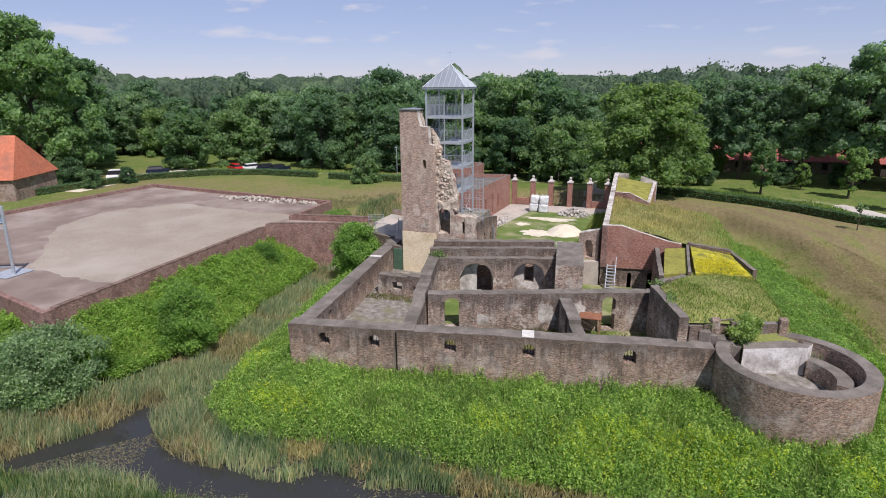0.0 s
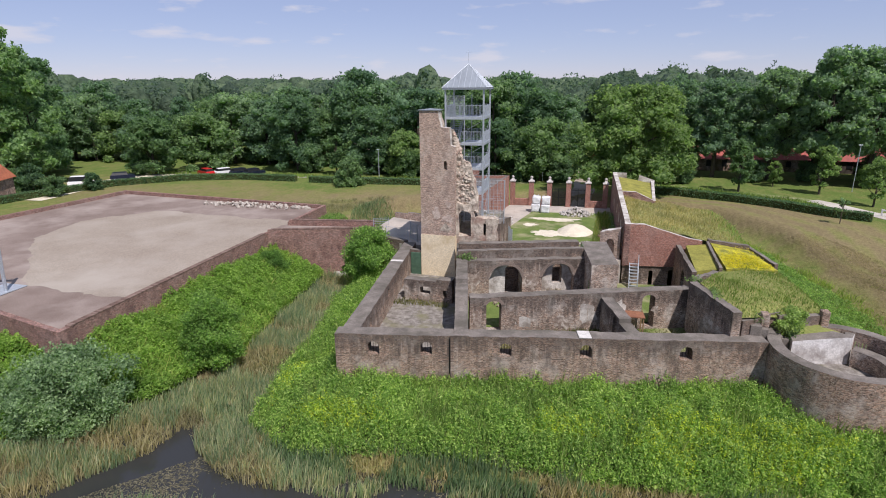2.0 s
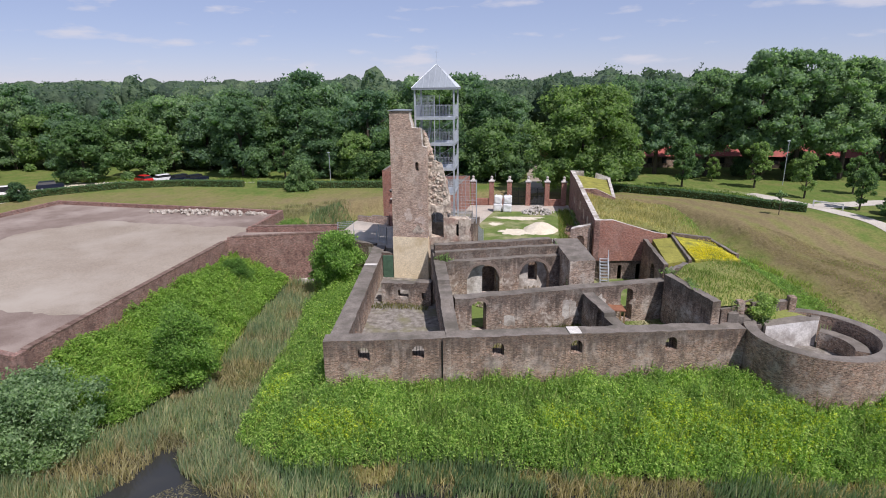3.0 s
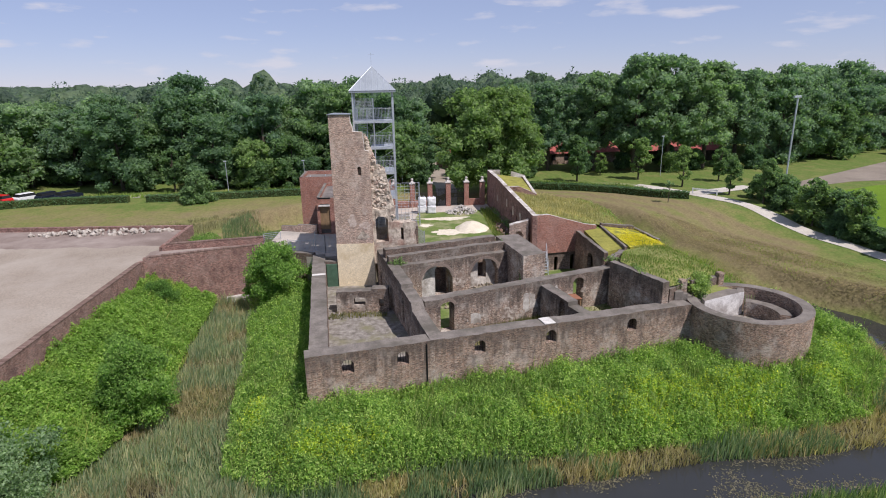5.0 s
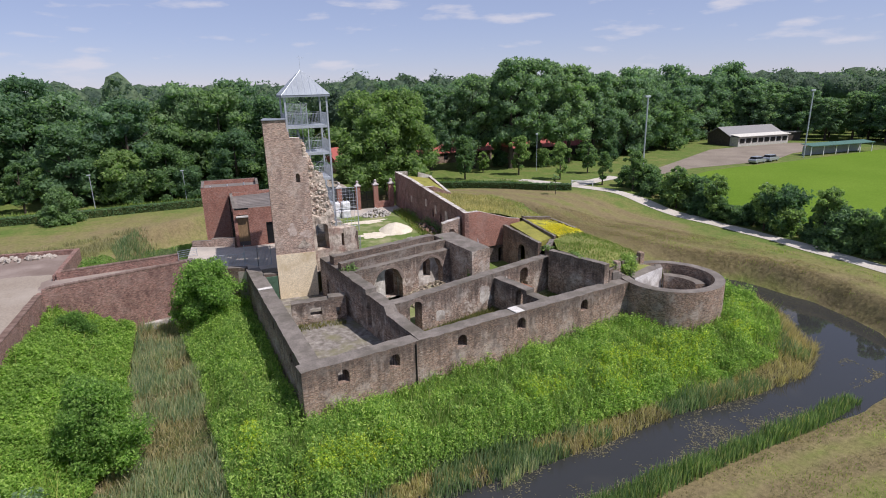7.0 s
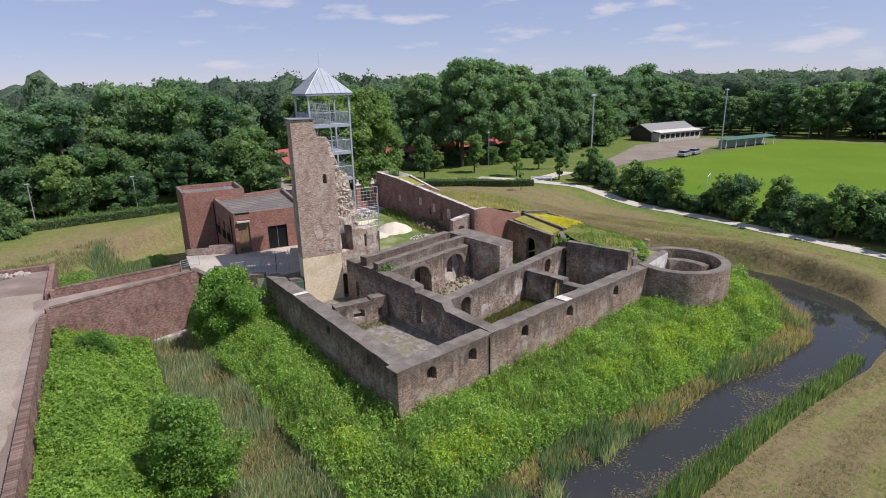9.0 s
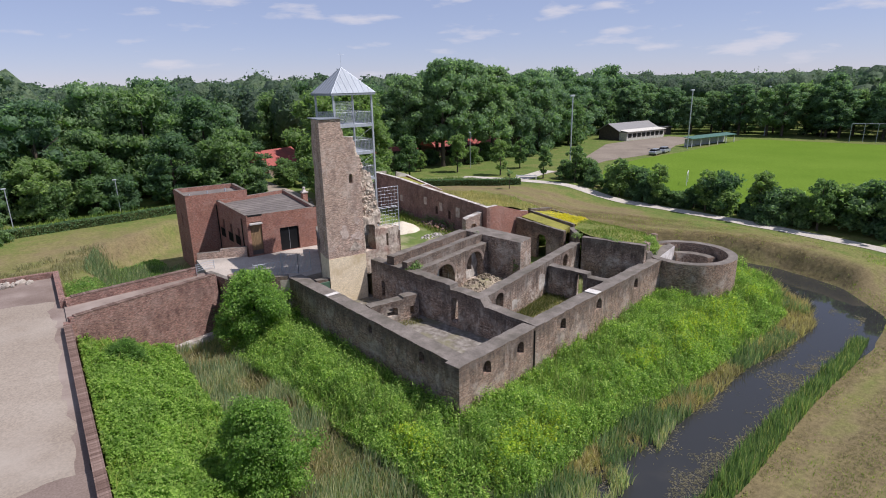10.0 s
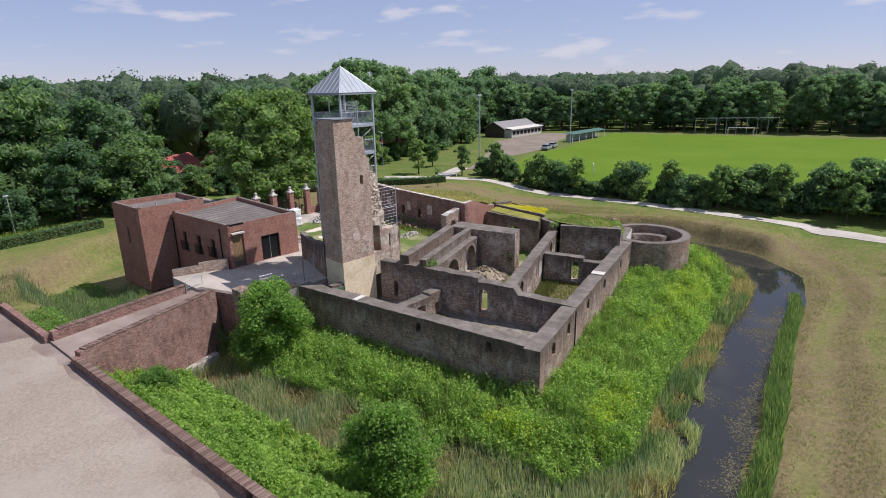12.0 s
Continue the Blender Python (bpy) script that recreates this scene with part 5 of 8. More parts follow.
# ---- small room fittings ----
bm = wall_mesh((-20.5, 44.0), (-16.2, 43.75), 0.9, -2.4, [(0, -0.5), (2.9, -0.45), (2.95, -0.3), (4.3, -0.3)], [(1.9, 0.95, -1.7, -1.0, 0.1), (3.7, 0.4, -1.9, -1.2, 0)], 0.4, 0.05, 61)
single("wall_oven", bm, [INNER_BRICK, COPING], "low brick oven wall across the room", "wall", kind="structure")
single("green_door", boxed((-21.85, 50.5, -2.3), (-20.85, 50.58, -0.05), None, 0.01), plain("green_paint", (0.07, 0.13, 0.085), 0.5), "closed dark green door at the end of the room", "door", kind="structure")
wall("wall_room_north", (-22.0, 50.6), (-20.76, 50.6), 0.5, -2.5, [(0, 0.2), (1.2, 0.12)], label="stone wall round the green door", seed=62)

# ---- yard things ----


def rock_mesh(size, seed, flat=0.7):
    b = bmesh.new()
    bmesh.ops.create_icosphere(b, subdivisions=1, radius=size)
    for v in b.verts:
        v.co += Vector(noise.noise_vector(v.co * (1.5 / size) + Vector((seed, seed * 2, 0)))) * size * 0.55
        v.co.z *= flat
    me = bpy.data.meshes.new("stone")
    b.to_mesh(me)
    b.free()
    return me


DEBRIS_PALE = surface("pale_tan_slabs", [(0.3, (0.3, 0.265, 0.22)), (0.6, (0.45, 0.405, 0.35)), (0.8, (0.56, 0.52, 0.46))], 1.6, 9.0, 0.92, 0.03)


def heap(name, label, category, centre, rx, ry, rz, count, size, mat, seed, group=""):
    """A heap of separate broken stones."""
    rnd = random.Random(seed)
    th = thing(name, label, category, centre, group)
    shapes = []
    for k in range(6):
        me = rock_mesh(size, seed + k * 7.3)
        me.materials.append(mat)
        shapes.append(me)
    for k in range(count):
        a, r = rnd.uniform(0, math.tau), math.sqrt(rnd.random())
        x, y = rx * r * math.cos(a), ry * r * math.sin(a)
        z = rz * (1 - r) * rnd.uniform(0.7, 1.0) + size * 0.25
        ob = new("stone", rnd.choice(shapes))
        ob.parent = th
        s = rnd.uniform(0.5, 1.3)
        ob.matrix_basis = pose(x, y, z, rnd.uniform(0, 360), rnd.uniform(0, 360), rnd.uniform(0, 360)) @ Matrix.Diagonal((s, s * rnd.uniform(0.6, 1), s * rnd.uniform(0.6, 1), 1))
    return th


heap("rubble_heap", "heap of broken pale bricks and stones by the gate", "rubble heap", (-6.4, 70.6, -0.1), 2.0, 1.3, 1.0, 120, 0.26, STONE_LIGHT, 3)
DEBRIS = surface("earthy_brick_debris", [(0.3, (0.16, 0.128, 0.098)), (0.5, (0.31, 0.255, 0.195)), (0.75, (0.48, 0.41, 0.33))], 3.4, 9.0, 0.95, 0.06, (0.22, 0.21, 0.11), 0.7)
heap("rubble_heap", "spilled brick rubble and earth below the arches", "rubble heap", (-7.7, 45.7, -2.3), 3.0, 2.2, 1.5, 520, 0.13, DEBRIS, 4)
heap("rubble_heap", "fallen brick debris along the arcade wall", "rubble heap", (-10.4, 44.3, -2.3), 2.6, 0.9, 0.45, 120, 0.15, DEBRIS, 5)
heap("rubble_heap", "loose stones along the foot of the yard wall", "rubble heap", (-3.2, 60, -0.1), 0.8, 4.0, 0.7, 90, 0.24, OLD_BRICK, 6)
heap("rubble_heap", "small heap of pale stones on the lawn", "rubble heap", (-5.6, 57.0, -0.1), 1.6, 0.6, 0.3, 45, 0.18, STONE_LIGHT, 8)
heap("rubble_heap", "white stones lying along the lawn edge by the annex", "rubble heap", (-14.2, 64.5, -0.1), 0.5, 2.8, 0.4, 50, 0.22, STONE_LIGHT, 9)
heap("stone_row", "long row of pale quarry stones on the forecourt", "stones", (-50.0, 68.6, -0.5), 8.5, 1.3, 0.35, 130, 0.3, DEBRIS_PALE, 7)


def mound(name, label, category, centre, rx, ry, h, mat, seed):
    xs, ys = np.linspace(-1, 1, 25), np.linspace(-1, 1, 25)
    gx, gy = np.meshgrid(xs, ys)
    gx, gy = gx * np.sqrt(1 - gy ** 2 / 2), gy * np.sqrt(1 - gx ** 2 / 2)
    r = np.hypot(gx, gy)
    z = h * (1 - r ** 1.6) + 0.05 * np.sin(gx * 9 + seed) * np.cos(gy * 7)
    v = np.stack((centre[0] + gx.ravel() * rx, centre[1] + gy.ravel() * ry, centre[2] - 0.06 + z.ravel() * (r.ravel() < 0.999)), 1)
    i = (np.arange(24)[:, None] * 25 + np.arange(24)[None, :]).ravel()
    return single(name, mesh_np(name, v, np.stack((i, i + 1, i + 26, i + 25), 1)), mat, label, category, kind="structure", smooth=True)


mound("sand_heap", "low heap of pale sand on the lawn", "sand heap", (-6.4, 62.0, -0.05), 2.0, 2.4, 0.9, SAND, 1)
mound("debris_mound", "low mound of earth and debris below the arches", "rubble heap", (-7.7, 45.7, -2.32), 3.0, 2.2, 1.15, DEBRIS, 5)


def ragged_patch(label, x, y, z, rx, ry, seed):
    """A worn sandy patch with a torn outline, a few millimetres above the turf."""
    b = bmesh.new()
    ring = []
    for k in range(64):
        t = k * math.tau / 64
        r = 0.85 + 0.5 * noise.noise((math.cos(t) * 1.6 + seed, math.sin(t) * 1.6, seed)) + 0.35 * noise.noise((math.cos(t) * 5, math.sin(t) * 5, seed * 2.0))
        ring.append((x + rx * r * math.cos(t), y + ry * r * math.sin(t)))
    add_prism(b, ring, z - 0.05, z + 0.012)
    single("sand_patch", b, SAND, label, "sand", kind="structure")


ragged_patch("worn patch of spilled sand on the lawn", -9.2, 60.8, -0.06, 2.6, 1.5, 2.0)
ragged_patch("worn sandy ground near the gate", -8.8, 67.5, -0.06, 3.4, 1.0, 3.0)
ragged_patch("small bare spot in the lawn", -11.6, 64.2, -0.06, 0.9, 0.7, 5.0)
for x, y, z, s in ((-11.5, 71.5, -0.06, 1.0), (-10.3, 71.2, -0.06, 1.0), (-11.45, 71.55, 0.98, 0.92), (-10.25, 71.3, 0.98, 0.95)):
    bag = thing("bulk_bag", "full white woven bulk bag on the lawn", "bulk bag", (x, y, z), "white bulk bags")
    bm = bmesh.new()
    bmesh.ops.create_cube(bm, size=1.0)
    bmesh.ops.subdivide_edges(bm, edges=bm.edges[:], cuts=5, use_grid_fill=True)
    for v in bm.verts:
        v.co *= 1.0 + 0.12 * (0.5 - v.co.length)
        v.co += Vector(noise.noise_vector(v.co * 2.5 + Vector((x, y, z)))) * 0.06
        v.co = Vector((v.co.x * 1.1 * s + x, v.co.y * 1.1 * s + y, (v.co.z + 0.5) * 1.02 * s + z))
    part("sack", bm, BAG, bag, smooth=True)
    part("lifting_loop", tubes([((x - 0.4, y - 0.4, z + 0.95), (x - 0.2, y - 0.2, z + 1.2)), ((x + 0.4, y - 0.4, z + 0.95), (x + 0.2, y - 0.2, z + 1.2))], 0.03, 5), BAG, bag)

# gate pillars and iron gates
PILLARS = [-15.0, -12.5, -10.1, -7.6, -5.1, -2.9]
pillar = thing("gate_pillar", "slim red brick gate pillar with a pale stone finial", "gate pillar", (PILLARS[0], 75.6, -0.2), "gate pillars")
x = PILLARS[0]
part("shaft", boxed((x - 0.32, 75.28, -0.4), (x + 0.32, 75.92, 3.05), None, 0.02), RED_BRICK, pillar)
part("capstone", boxed((x - 0.4, 75.2, 3.05), (x + 0.4, 76.0, 3.22), None, 0.03), STONE_LIGHT, pillar)
bm = bmesh.new()
add_box(bm, (x - 0.26, 75.34, 3.22), (x + 0.26, 75.86, 3.5), None, 0.14)
bmesh.ops.create_uvsphere(bm, u_segments=10, v_segments=6, radius=0.2, matrix=Matrix.Translation((x, 75.6, 3.65)))
part("finial", bm, STONE_LIGHT, pillar, "pale stone finial")
for x in PILLARS[1:]:
    copy_thing(pillar, pose(x, 75.6, -0.2))
for a, b in ((PILLARS[2], PILLARS[3]), (PILLARS[3], PILLARS[4])):
    g = thing("iron_gate", "closed black iron gate with close upright bars", "gate", ((a + b) / 2, 75.6, -0.1), "iron gates")
    for half in (0, 1):
        x0 = a + 0.35 + half * (b - a - 0.7) / 2
        x1 = x0 + (b - a - 0.7) / 2 - 0.03
        leaf = part("leaf_frame", tubes([((x0, 75.6, z), (x1, 75.6, z)) for z in (0.1, 1.1, 2.1)] + [((xx, 75.6, 0), (xx, 75.6, 2.3)) for xx in (x0, x1)], 0.03, 5), BLACK, g)
        for k in range(1, 8):
            xx = x0 + (x1 - x0) * k / 8
            part("bar", tubes([((xx, 75.6, 0.1), (xx, 75.6, 2.35))], 0.016, 5), BLACK, leaf)
for a, b in ((PILLARS[4], PILLARS[5]), (PILLARS[1], PILLARS[2]), (PILLARS[0], PILLARS[1])):
    bm = boxed((a + 0.33, 75.42, -0.3), (b - 0.33, 75.78, 0.75), None, 0.02)
    single("wall_gate", bm, RED_BRICK, "low brick wall between the gate pillars", "wall", kind="structure")
for k in range(4):
    fence = thing("site_fence", "galvanised mesh site fence panel on the paved yard", "fence", (-23.6 + k * 0.4, 54.8 + k * 0.6, 0), "site fences")
    a, b = ((-23.3, 55.2), (-22.2, 54.0)) if k == 0 else ((-25.9, 54.9), (-23.4, 54.6)) if k == 1 else ((-22.2, 54.0), (-21.0, 54.1)) if k == 2 else ((-13.6, 57.8), (-12.4, 54.0))
    for e in (a, b):
        part("post", tubes([((*e, 0), (*e, 1.9 - 0.5 * (k == 1)))], 0.035, 6), STEEL, fence)
    part("mesh_panel", railing(a, b, 0.02, 1.75 - 0.5 * (k == 1), 0.12), STEEL, fence)
rail = thing("crowd_barrier", "low galvanised steel barrier at the head of the bridge", "barrier", (-28.6, 60.3, -0.35))
part("hoop", tubes([((-29.4, 60.3, -0.35), (-29.4, 60.3, 0.7)), ((-27.7, 60.9, -0.35), (-27.7, 60.9, 0.7))], 0.03, 6), STEEL, rail)
part("rails", tubes([((-29.4, 60.3, z), (-27.7, 60.9, z)) for z in (0.7, 0.5, 0.3, 0.1)], 0.02, 5), STEEL, rail)

# timber stage and ladder-stair in the rooms
stage = thing("timber_stair", "small rusty-brown timber stair in the eastern room", "stair", (-1.6, 41.0, -2.4))
for k in range(7):
    part("tread", boxed((-2.5, 40.2 + 0.25 * k, -0.75 - 0.03 * k), (-0.9, 40.4 + 0.25 * k, -0.7 - 0.03 * k)), surface("rusty_boards_%d" % k, [(0.3, (0.2, 0.085, 0.05)), (0.7, (0.3, 0.14, 0.08))], 2.0) if k == 0 else bpy.data.materials["rusty_boards_0"], stage)
for x, y in ((-2.4, 40.3), (-1.0, 40.3), (-2.4, 41.8), (-1.0, 41.8)):
    part("leg", boxed((x - 0.05, y - 0.05, -2.45), (x + 0.05, y + 0.05, -0.75)), WOOD, stage)
ladder = thing("steel_stair", "narrow grey steel stair down into the passage", "stair", (-0.5, 51.5, -2.3))
part("stringer", tubes([((-1.25, 51.0, -2.3), (-1.25, 52.1, -0.2))], 0.05, 5), STEEL, ladder)
part("stringer", tubes([((-0.5, 51.0, -2.3), (-0.5, 52.1, -0.2))], 0.05, 5), STEEL, ladder)
part("handrail", tubes([((-0.5, 51.0, -1.4), (-0.5, 52.1, 0.6)), ((-0.5, 51.0, -2.3), (-0.5, 51.0, -1.4)), ((-0.5, 52.1, -0.3), (-0.5, 52.1, 0.6))], 0.025, 5), STEEL, ladder)
for k in range(8):
    part("tread", boxed((-1.25, 51.02 + 0.135 * k, -2.12 + 0.26 * k), (-0.5, 51.22 + 0.135 * k, -2.07 + 0.26 * k)), STEEL, ladder)

# steel mast on the forecourt
mast = thing("steel_mast", "leaning galvanised steel mast with braced arms on the forecourt", "mast", (-51.7, 33.7, -0.47))
part("pole", tubes([((-51.7, 33.7, -0.47), (-51.2, 33.6, 5.9))], 0.14, 10), STEEL, mast)
part("foot", boxed((-53.6, 32.6, -0.47), (-51.2, 35.2, -0.4), None, 0.01), STEEL, mast, "flat steel foot frame")
for z0, z1 in ((5.6, 6.2), (5.2, 5.0), (4.4, 4.9), (3.9, 3.3)):
    part("arm", tubes([((-51.25, 33.6, z0), (-56.0, 32.0, z1))], 0.06, 6), STEEL, mast)
bm = bmesh.new()
add_prism(bm, [(-51.4, 33.62), (-55.8, 32.1), (-55.8, 32.15), (-51.4, 33.67)], [4.3, 3.8, 3.8, 4.3], [5.2, 4.9, 4.9, 5.2])
part("panel", bm, plain("blue_grey_sheet", (0.2, 0.3, 0.4), 0.4), mast, "blue-grey sheet between the arms")
part("shadow_rail", tubes([((-53.6, 35.2, -0.4), (-57.5, 33.8, -0.4))], 0.06, 6), STEEL, mast)
valve = thing("wall_lamp", "small dark lamp box on the forecourt parapet", "lamp", (-39.55, 34.6, -0.1))
part("housing", boxed((-39.95, 34.4, -0.35), (-39.82, 34.75, 0.05), None, 0.03), BLACK, valve)

# ---- roads, pitch and the sports ground ----


def ribbon(name, line, width, lift, mat, label, category):
    """A strip that follows the ground along a line of points."""
    pts = []
    for (ax, ay), (bx, by) in zip(line, line[1:]):
        k = max(1, int(math.dist((ax, ay), (bx, by)) / 1.2))
        pts += [(ax + (bx - ax) * i / k, ay + (by - ay) * i / k) for i in range(k)]
    pts.append(line[-1])
    p = np.array(pts)
    for _ in range(6):
        p[1:-1] = (p[:-2] + 2 * p[1:-1] + p[2:]) / 4
    d = np.gradient(p, axis=0)
    d /= np.linalg.norm(d, axis=1)[:, None]
    nrm = np.stack((-d[:, 1], d[:, 0]), 1)
    wob = 0.12 * np.sin(np.arange(len(p)) * 0.9)[:, None] + 0.1 * np.sin(np.arange(len(p)) * 0.37)[:, None]
    cols = [p + nrm * (width / 2 * t + wob * t) for t in (-1, -0.5, 0, 0.5, 1)]
    v = np.stack(cols, 1).reshape(-1, 2)
    z = ground_height(v[:, 0], v[:, 1]) + lift
    i = (np.arange(len(p) - 1)[:, None] * 5 + np.arange(4)[None, :]).ravel()
    return single(name, mesh_np(name, np.column_stack((v, z)), np.stack((i, i + 1, i + 6, i + 5), 1)), mat, label, category, kind="structure")


ribbon("path", FOOTPATH, 2.5, 0.05, ROAD, "pale gravel footpath along the meadow", "path")
ribbon("path_car_park", [(33.8, 85.4), (39, 87.4), (46, 89.5)], 3.0, 0.055, ROAD, "pale gravel drive from the footpath to the car park", "road")
ribbon("path_lane_west", [(-90, 99), (-70, 101), (-38, 100.5)], 3.0, 0.045, ROAD, "pale lane along the edge of the wood", "road")
ribbon("path_track", [(-38, 100.5), (-10, 103), (12, 103.6), (28, 95)], 2.4, 0.045, LAWN, "grassed-over track along the edge of the wood", "road")
ribbon("path_lane_east", [(28, 95), (30.4, 91.2), (33.2, 85.5)], 2.6, 0.045, ROAD, "pale lane that meets the footpath", "road")
ribbon("path_gate", [(-6.4, 76.5), (-6.2, 88), (-5.4, 100), (-5, 135)], 3.6, 0.05, PLAZA, "sandy drive leading from the gate into the wood", "road")
ribbon("road_west", [(-92, 70), (-93, 84), (-90, 98), (-84, 101)], 6.0, 0.04, SAND, "pale sandy parking lane by the farmhouse", "road")


def slab(name, plan, z, mat, label, category):
    b = bmesh.new()
    add_prism(b, plan, z - 0.3, z)
    return single(name, b, mat, label, category, kind="structure")


slab("pitch", [(42.5, 60), (44, 74), (54, 82), (66, 86.5), (76, 88), (90, 88.3), (112, 90.8), (134, 93.5), (143.5, 45), (149, 14), (140, -30), (44, -30)], MEADOW_Z + 0.04, PITCH, "bright green mown football pitch", "pitch")
slab("car_park", [(44, 87), (56, 92), (72, 101), (94, 113.5), (105, 114.6), (126, 114.4), (127, 103), (104, 98), (90, 91.5), (76, 91), (66, 91), (50, 86)], MEADOW_Z + 0.06, ASPHALT, "grey-brown gravel car park by the clubhouse", "car park")
WHITE = plain("white_paint", (0.78, 0.78, 0.76), 0.5, 0, 0.06)
U, V = Vector((0.879, 0.477, 0)), Vector((0.477, -0.879, 0))
goal = thing("football_goal", "white football goal at the end of the pitch", "goal", (143, 57, MEADOW_Z))
g0 = Vector((143, 57, MEADOW_Z + 0.04))
for s in (-3.66, 3.66):
    part("post", tubes([(g0 + V * s, g0 + V * s + Vector((0, 0, 2.44)))], 0.07, 6), WHITE, goal)
    part("stay", tubes([(g0 + V * s + Vector((0, 0, 2.44)), g0 + V * s + U * 1.6)], 0.035, 5), WHITE, goal)
part("crossbar", tubes([(g0 + V * -3.66 + Vector((0, 0, 2.44)), g0 + V * 3.66 + Vector((0, 0, 2.44)))], 0.07, 6), WHITE, goal)
catch = thing("ball_fence", "tall ball-catch fence of thin steel posts behind the goal", "fence", (147, 59, MEADOW_Z))
for k in range(9):
    p = g0 + U * 5 + V * (-12 + 3 * k)
    part("post", tubes([(p, p + Vector((0, 0, 5)))], 0.07, 5), STEEL, catch)
part("top_rail", tubes([(g0 + U * 5 + V * -12 + Vector((0, 0, 5)), g0 + U * 5 + V * 12 + Vector((0, 0, 5)))], 0.06, 5), STEEL, catch)
goal2 = thing("football_goal", "small white goal near the shrub row", "goal", (52, 62, MEADOW_Z))
for x, y in ((50.5, 61.5), (54, 63.4)):
    part("post", tubes([((x, y, MEADOW_Z), (x, y, MEADOW_Z + 2.1))], 0.05, 5), WHITE, goal2)
part("crossbar", tubes([((50.5, 61.5, MEADOW_Z + 2.1), (54, 63.4, MEADOW_Z + 2.1))], 0.05, 5), WHITE, goal2)
for x, y in ((51.8, 89.0), (99.5, 91.7), (146.7, 94.9)):
    m = thing("flood_light", "tall slim floodlight mast beside the pitch", "floodlight", (x, y, MEADOW_Z), "floodlight masts")
    part("pole", tubes([((x, y, MEADOW_Z), (x, y, 13.1))], 0.14, 8), STEEL, m)
    part("lamp_head", boxed((x - 0.7, y - 0.2, 12.9), (x + 0.5, y + 0.2, 13.25), None, 0.04), STEEL, m)
GREY_SHEET = plain("pale_grey_sheet", (0.42, 0.43, 0.43), 0.6, 0, 0.1)
dug = thing("dugout_stand", "long low spectator shelter with a green roof beside the pitch", "shelter", (111, 92, MEADOW_Z))
a, b = Vector((102.6, 92.6, MEADOW_Z)), Vector((123.0, 91.6, MEADOW_Z))
bm = bmesh.new()
add_prism(bm, [(a.x, a.y - 0.4), (b.x, b.y - 0.4), (b.x, b.y + 2.6), (a.x, a.y + 2.6)], [0.5, 0.5, 0.85, 0.85], [0.6, 0.6, 0.97, 0.97])
part("roof", bm, plain("green_sheet", (0.07, 0.15, 0.125), 0.8), dug, "green sheet roof")
part("back_wall", boxed((102.8, 94.5, MEADOW_Z), (122.8, 94.65, 0.4)), GREY_SHEET, dug)
for k in range(6):
    part("post", boxed((103.0 + 3.9 * k, 92.6 - 0.2 * k, MEADOW_Z), (103.15 + 3.9 * k, 92.75 - 0.2 * k, 0.55)), WHITE, dug)

# clubhouse
club = thing("clubhouse", "low white clubhouse with grey gabled roof and timber end", "clubhouse", (114, 120, MEADOW_Z))
CF = Matrix.Translation((104.9, 115.0, MEADOW_Z)) @ Matrix.Rotation(radians(-1), 4, "Z")
GREY_ROOF = plain("grey_sheet_roof", (0.24, 0.235, 0.23), 0.6, 0, 0.1)
DARK_TIMBER = surface("dark_timber", [(0.3, (0.05, 0.04, 0.035)), (0.7, (0.1, 0.08, 0.065))], 2.0, 9.0, 0.85, 0.01)
part("body", boxed((0, 3.0, 0), (18.8, 10.2, 2.8), CF), DARK_TIMBER, club, "dark boarded body")
part("front", boxed((0.6, 0.2, 0), (18.8, 3.05, 2.4), CF), plain("cream_render", (0.5, 0.48, 0.43), 0.85), club, "cream rendered front")
bm = bmesh.new()
for y0, z0, y1, z1 in ((2.2, 2.6, 6.6, 4.7), (6.6, 4.7, 10.8, 2.7)):
    vs = [CF @ Vector(p) for p in ((-0.5, y0, z0), (19.3, y0, z0), (19.3, y1, z1), (-0.5, y1, z1))]
    lo = [bm.verts.new(v) for v in vs]
    hi = [bm.verts.new(v + Vector((0, 0, 0.18))) for v in vs]
    bm.faces.new(lo[::-1])
    bm.faces.new(hi)
    for k in range(4):
        bm.faces.new((lo[k], lo[(k + 1) % 4], hi[(k + 1) % 4], hi[k]))
part("roof", bm, GREY_ROOF, club)
bm = bmesh.new()
add_prism(bm, [(CF @ Vector(p)).xy[:] for p in ((0.3, -0.4, 0), (19.0, -0.4, 0), (19.0, 3.1, 0), (0.3, 3.1, 0))], [0.85, 0.85, 1.3, 1.3], [0.98, 0.98, 1.42, 1.42])
part("porch_roof", bm, plain("pale_sheet", (0.6, 0.58, 0.52), 0.6), club)
for x in (0.0, 18.68):
    bm = bmesh.new()
    t = [CF @ Vector((x + dx, y, z)) for dx in (0, 0.12) for y, z in ((3.0, 2.8), (10.2, 2.8), (6.6, 4.65))]
    vs = [bm.verts.new(v) for v in t]
    bm.faces.new(vs[:3])
    bm.faces.new(vs[3:][::-1])
    for k in range(3):
        bm.faces.new((vs[k], vs[(k + 1) % 3], vs[3 + (k + 1) % 3], vs[3 + k]))
    part("gable", bm, DARK_TIMBER, club)
for k in range(8):
    part("window", boxed((1.2 + 2.2 * k, 0.12, 0.9), (2.8 + 2.2 * k, 0.2, 2.05), CF), BLACK, club, "dark window")
part("side_wing", boxed((19.2, 4.6, 0), (29, 9.4, 2.4), CF), DARK_TIMBER, club, "dark timber side wing")
part("wing_roof", boxed((19.35, 4.2, 2.4), (29.4, 9.8, 2.6), CF), GREY_ROOF, club)


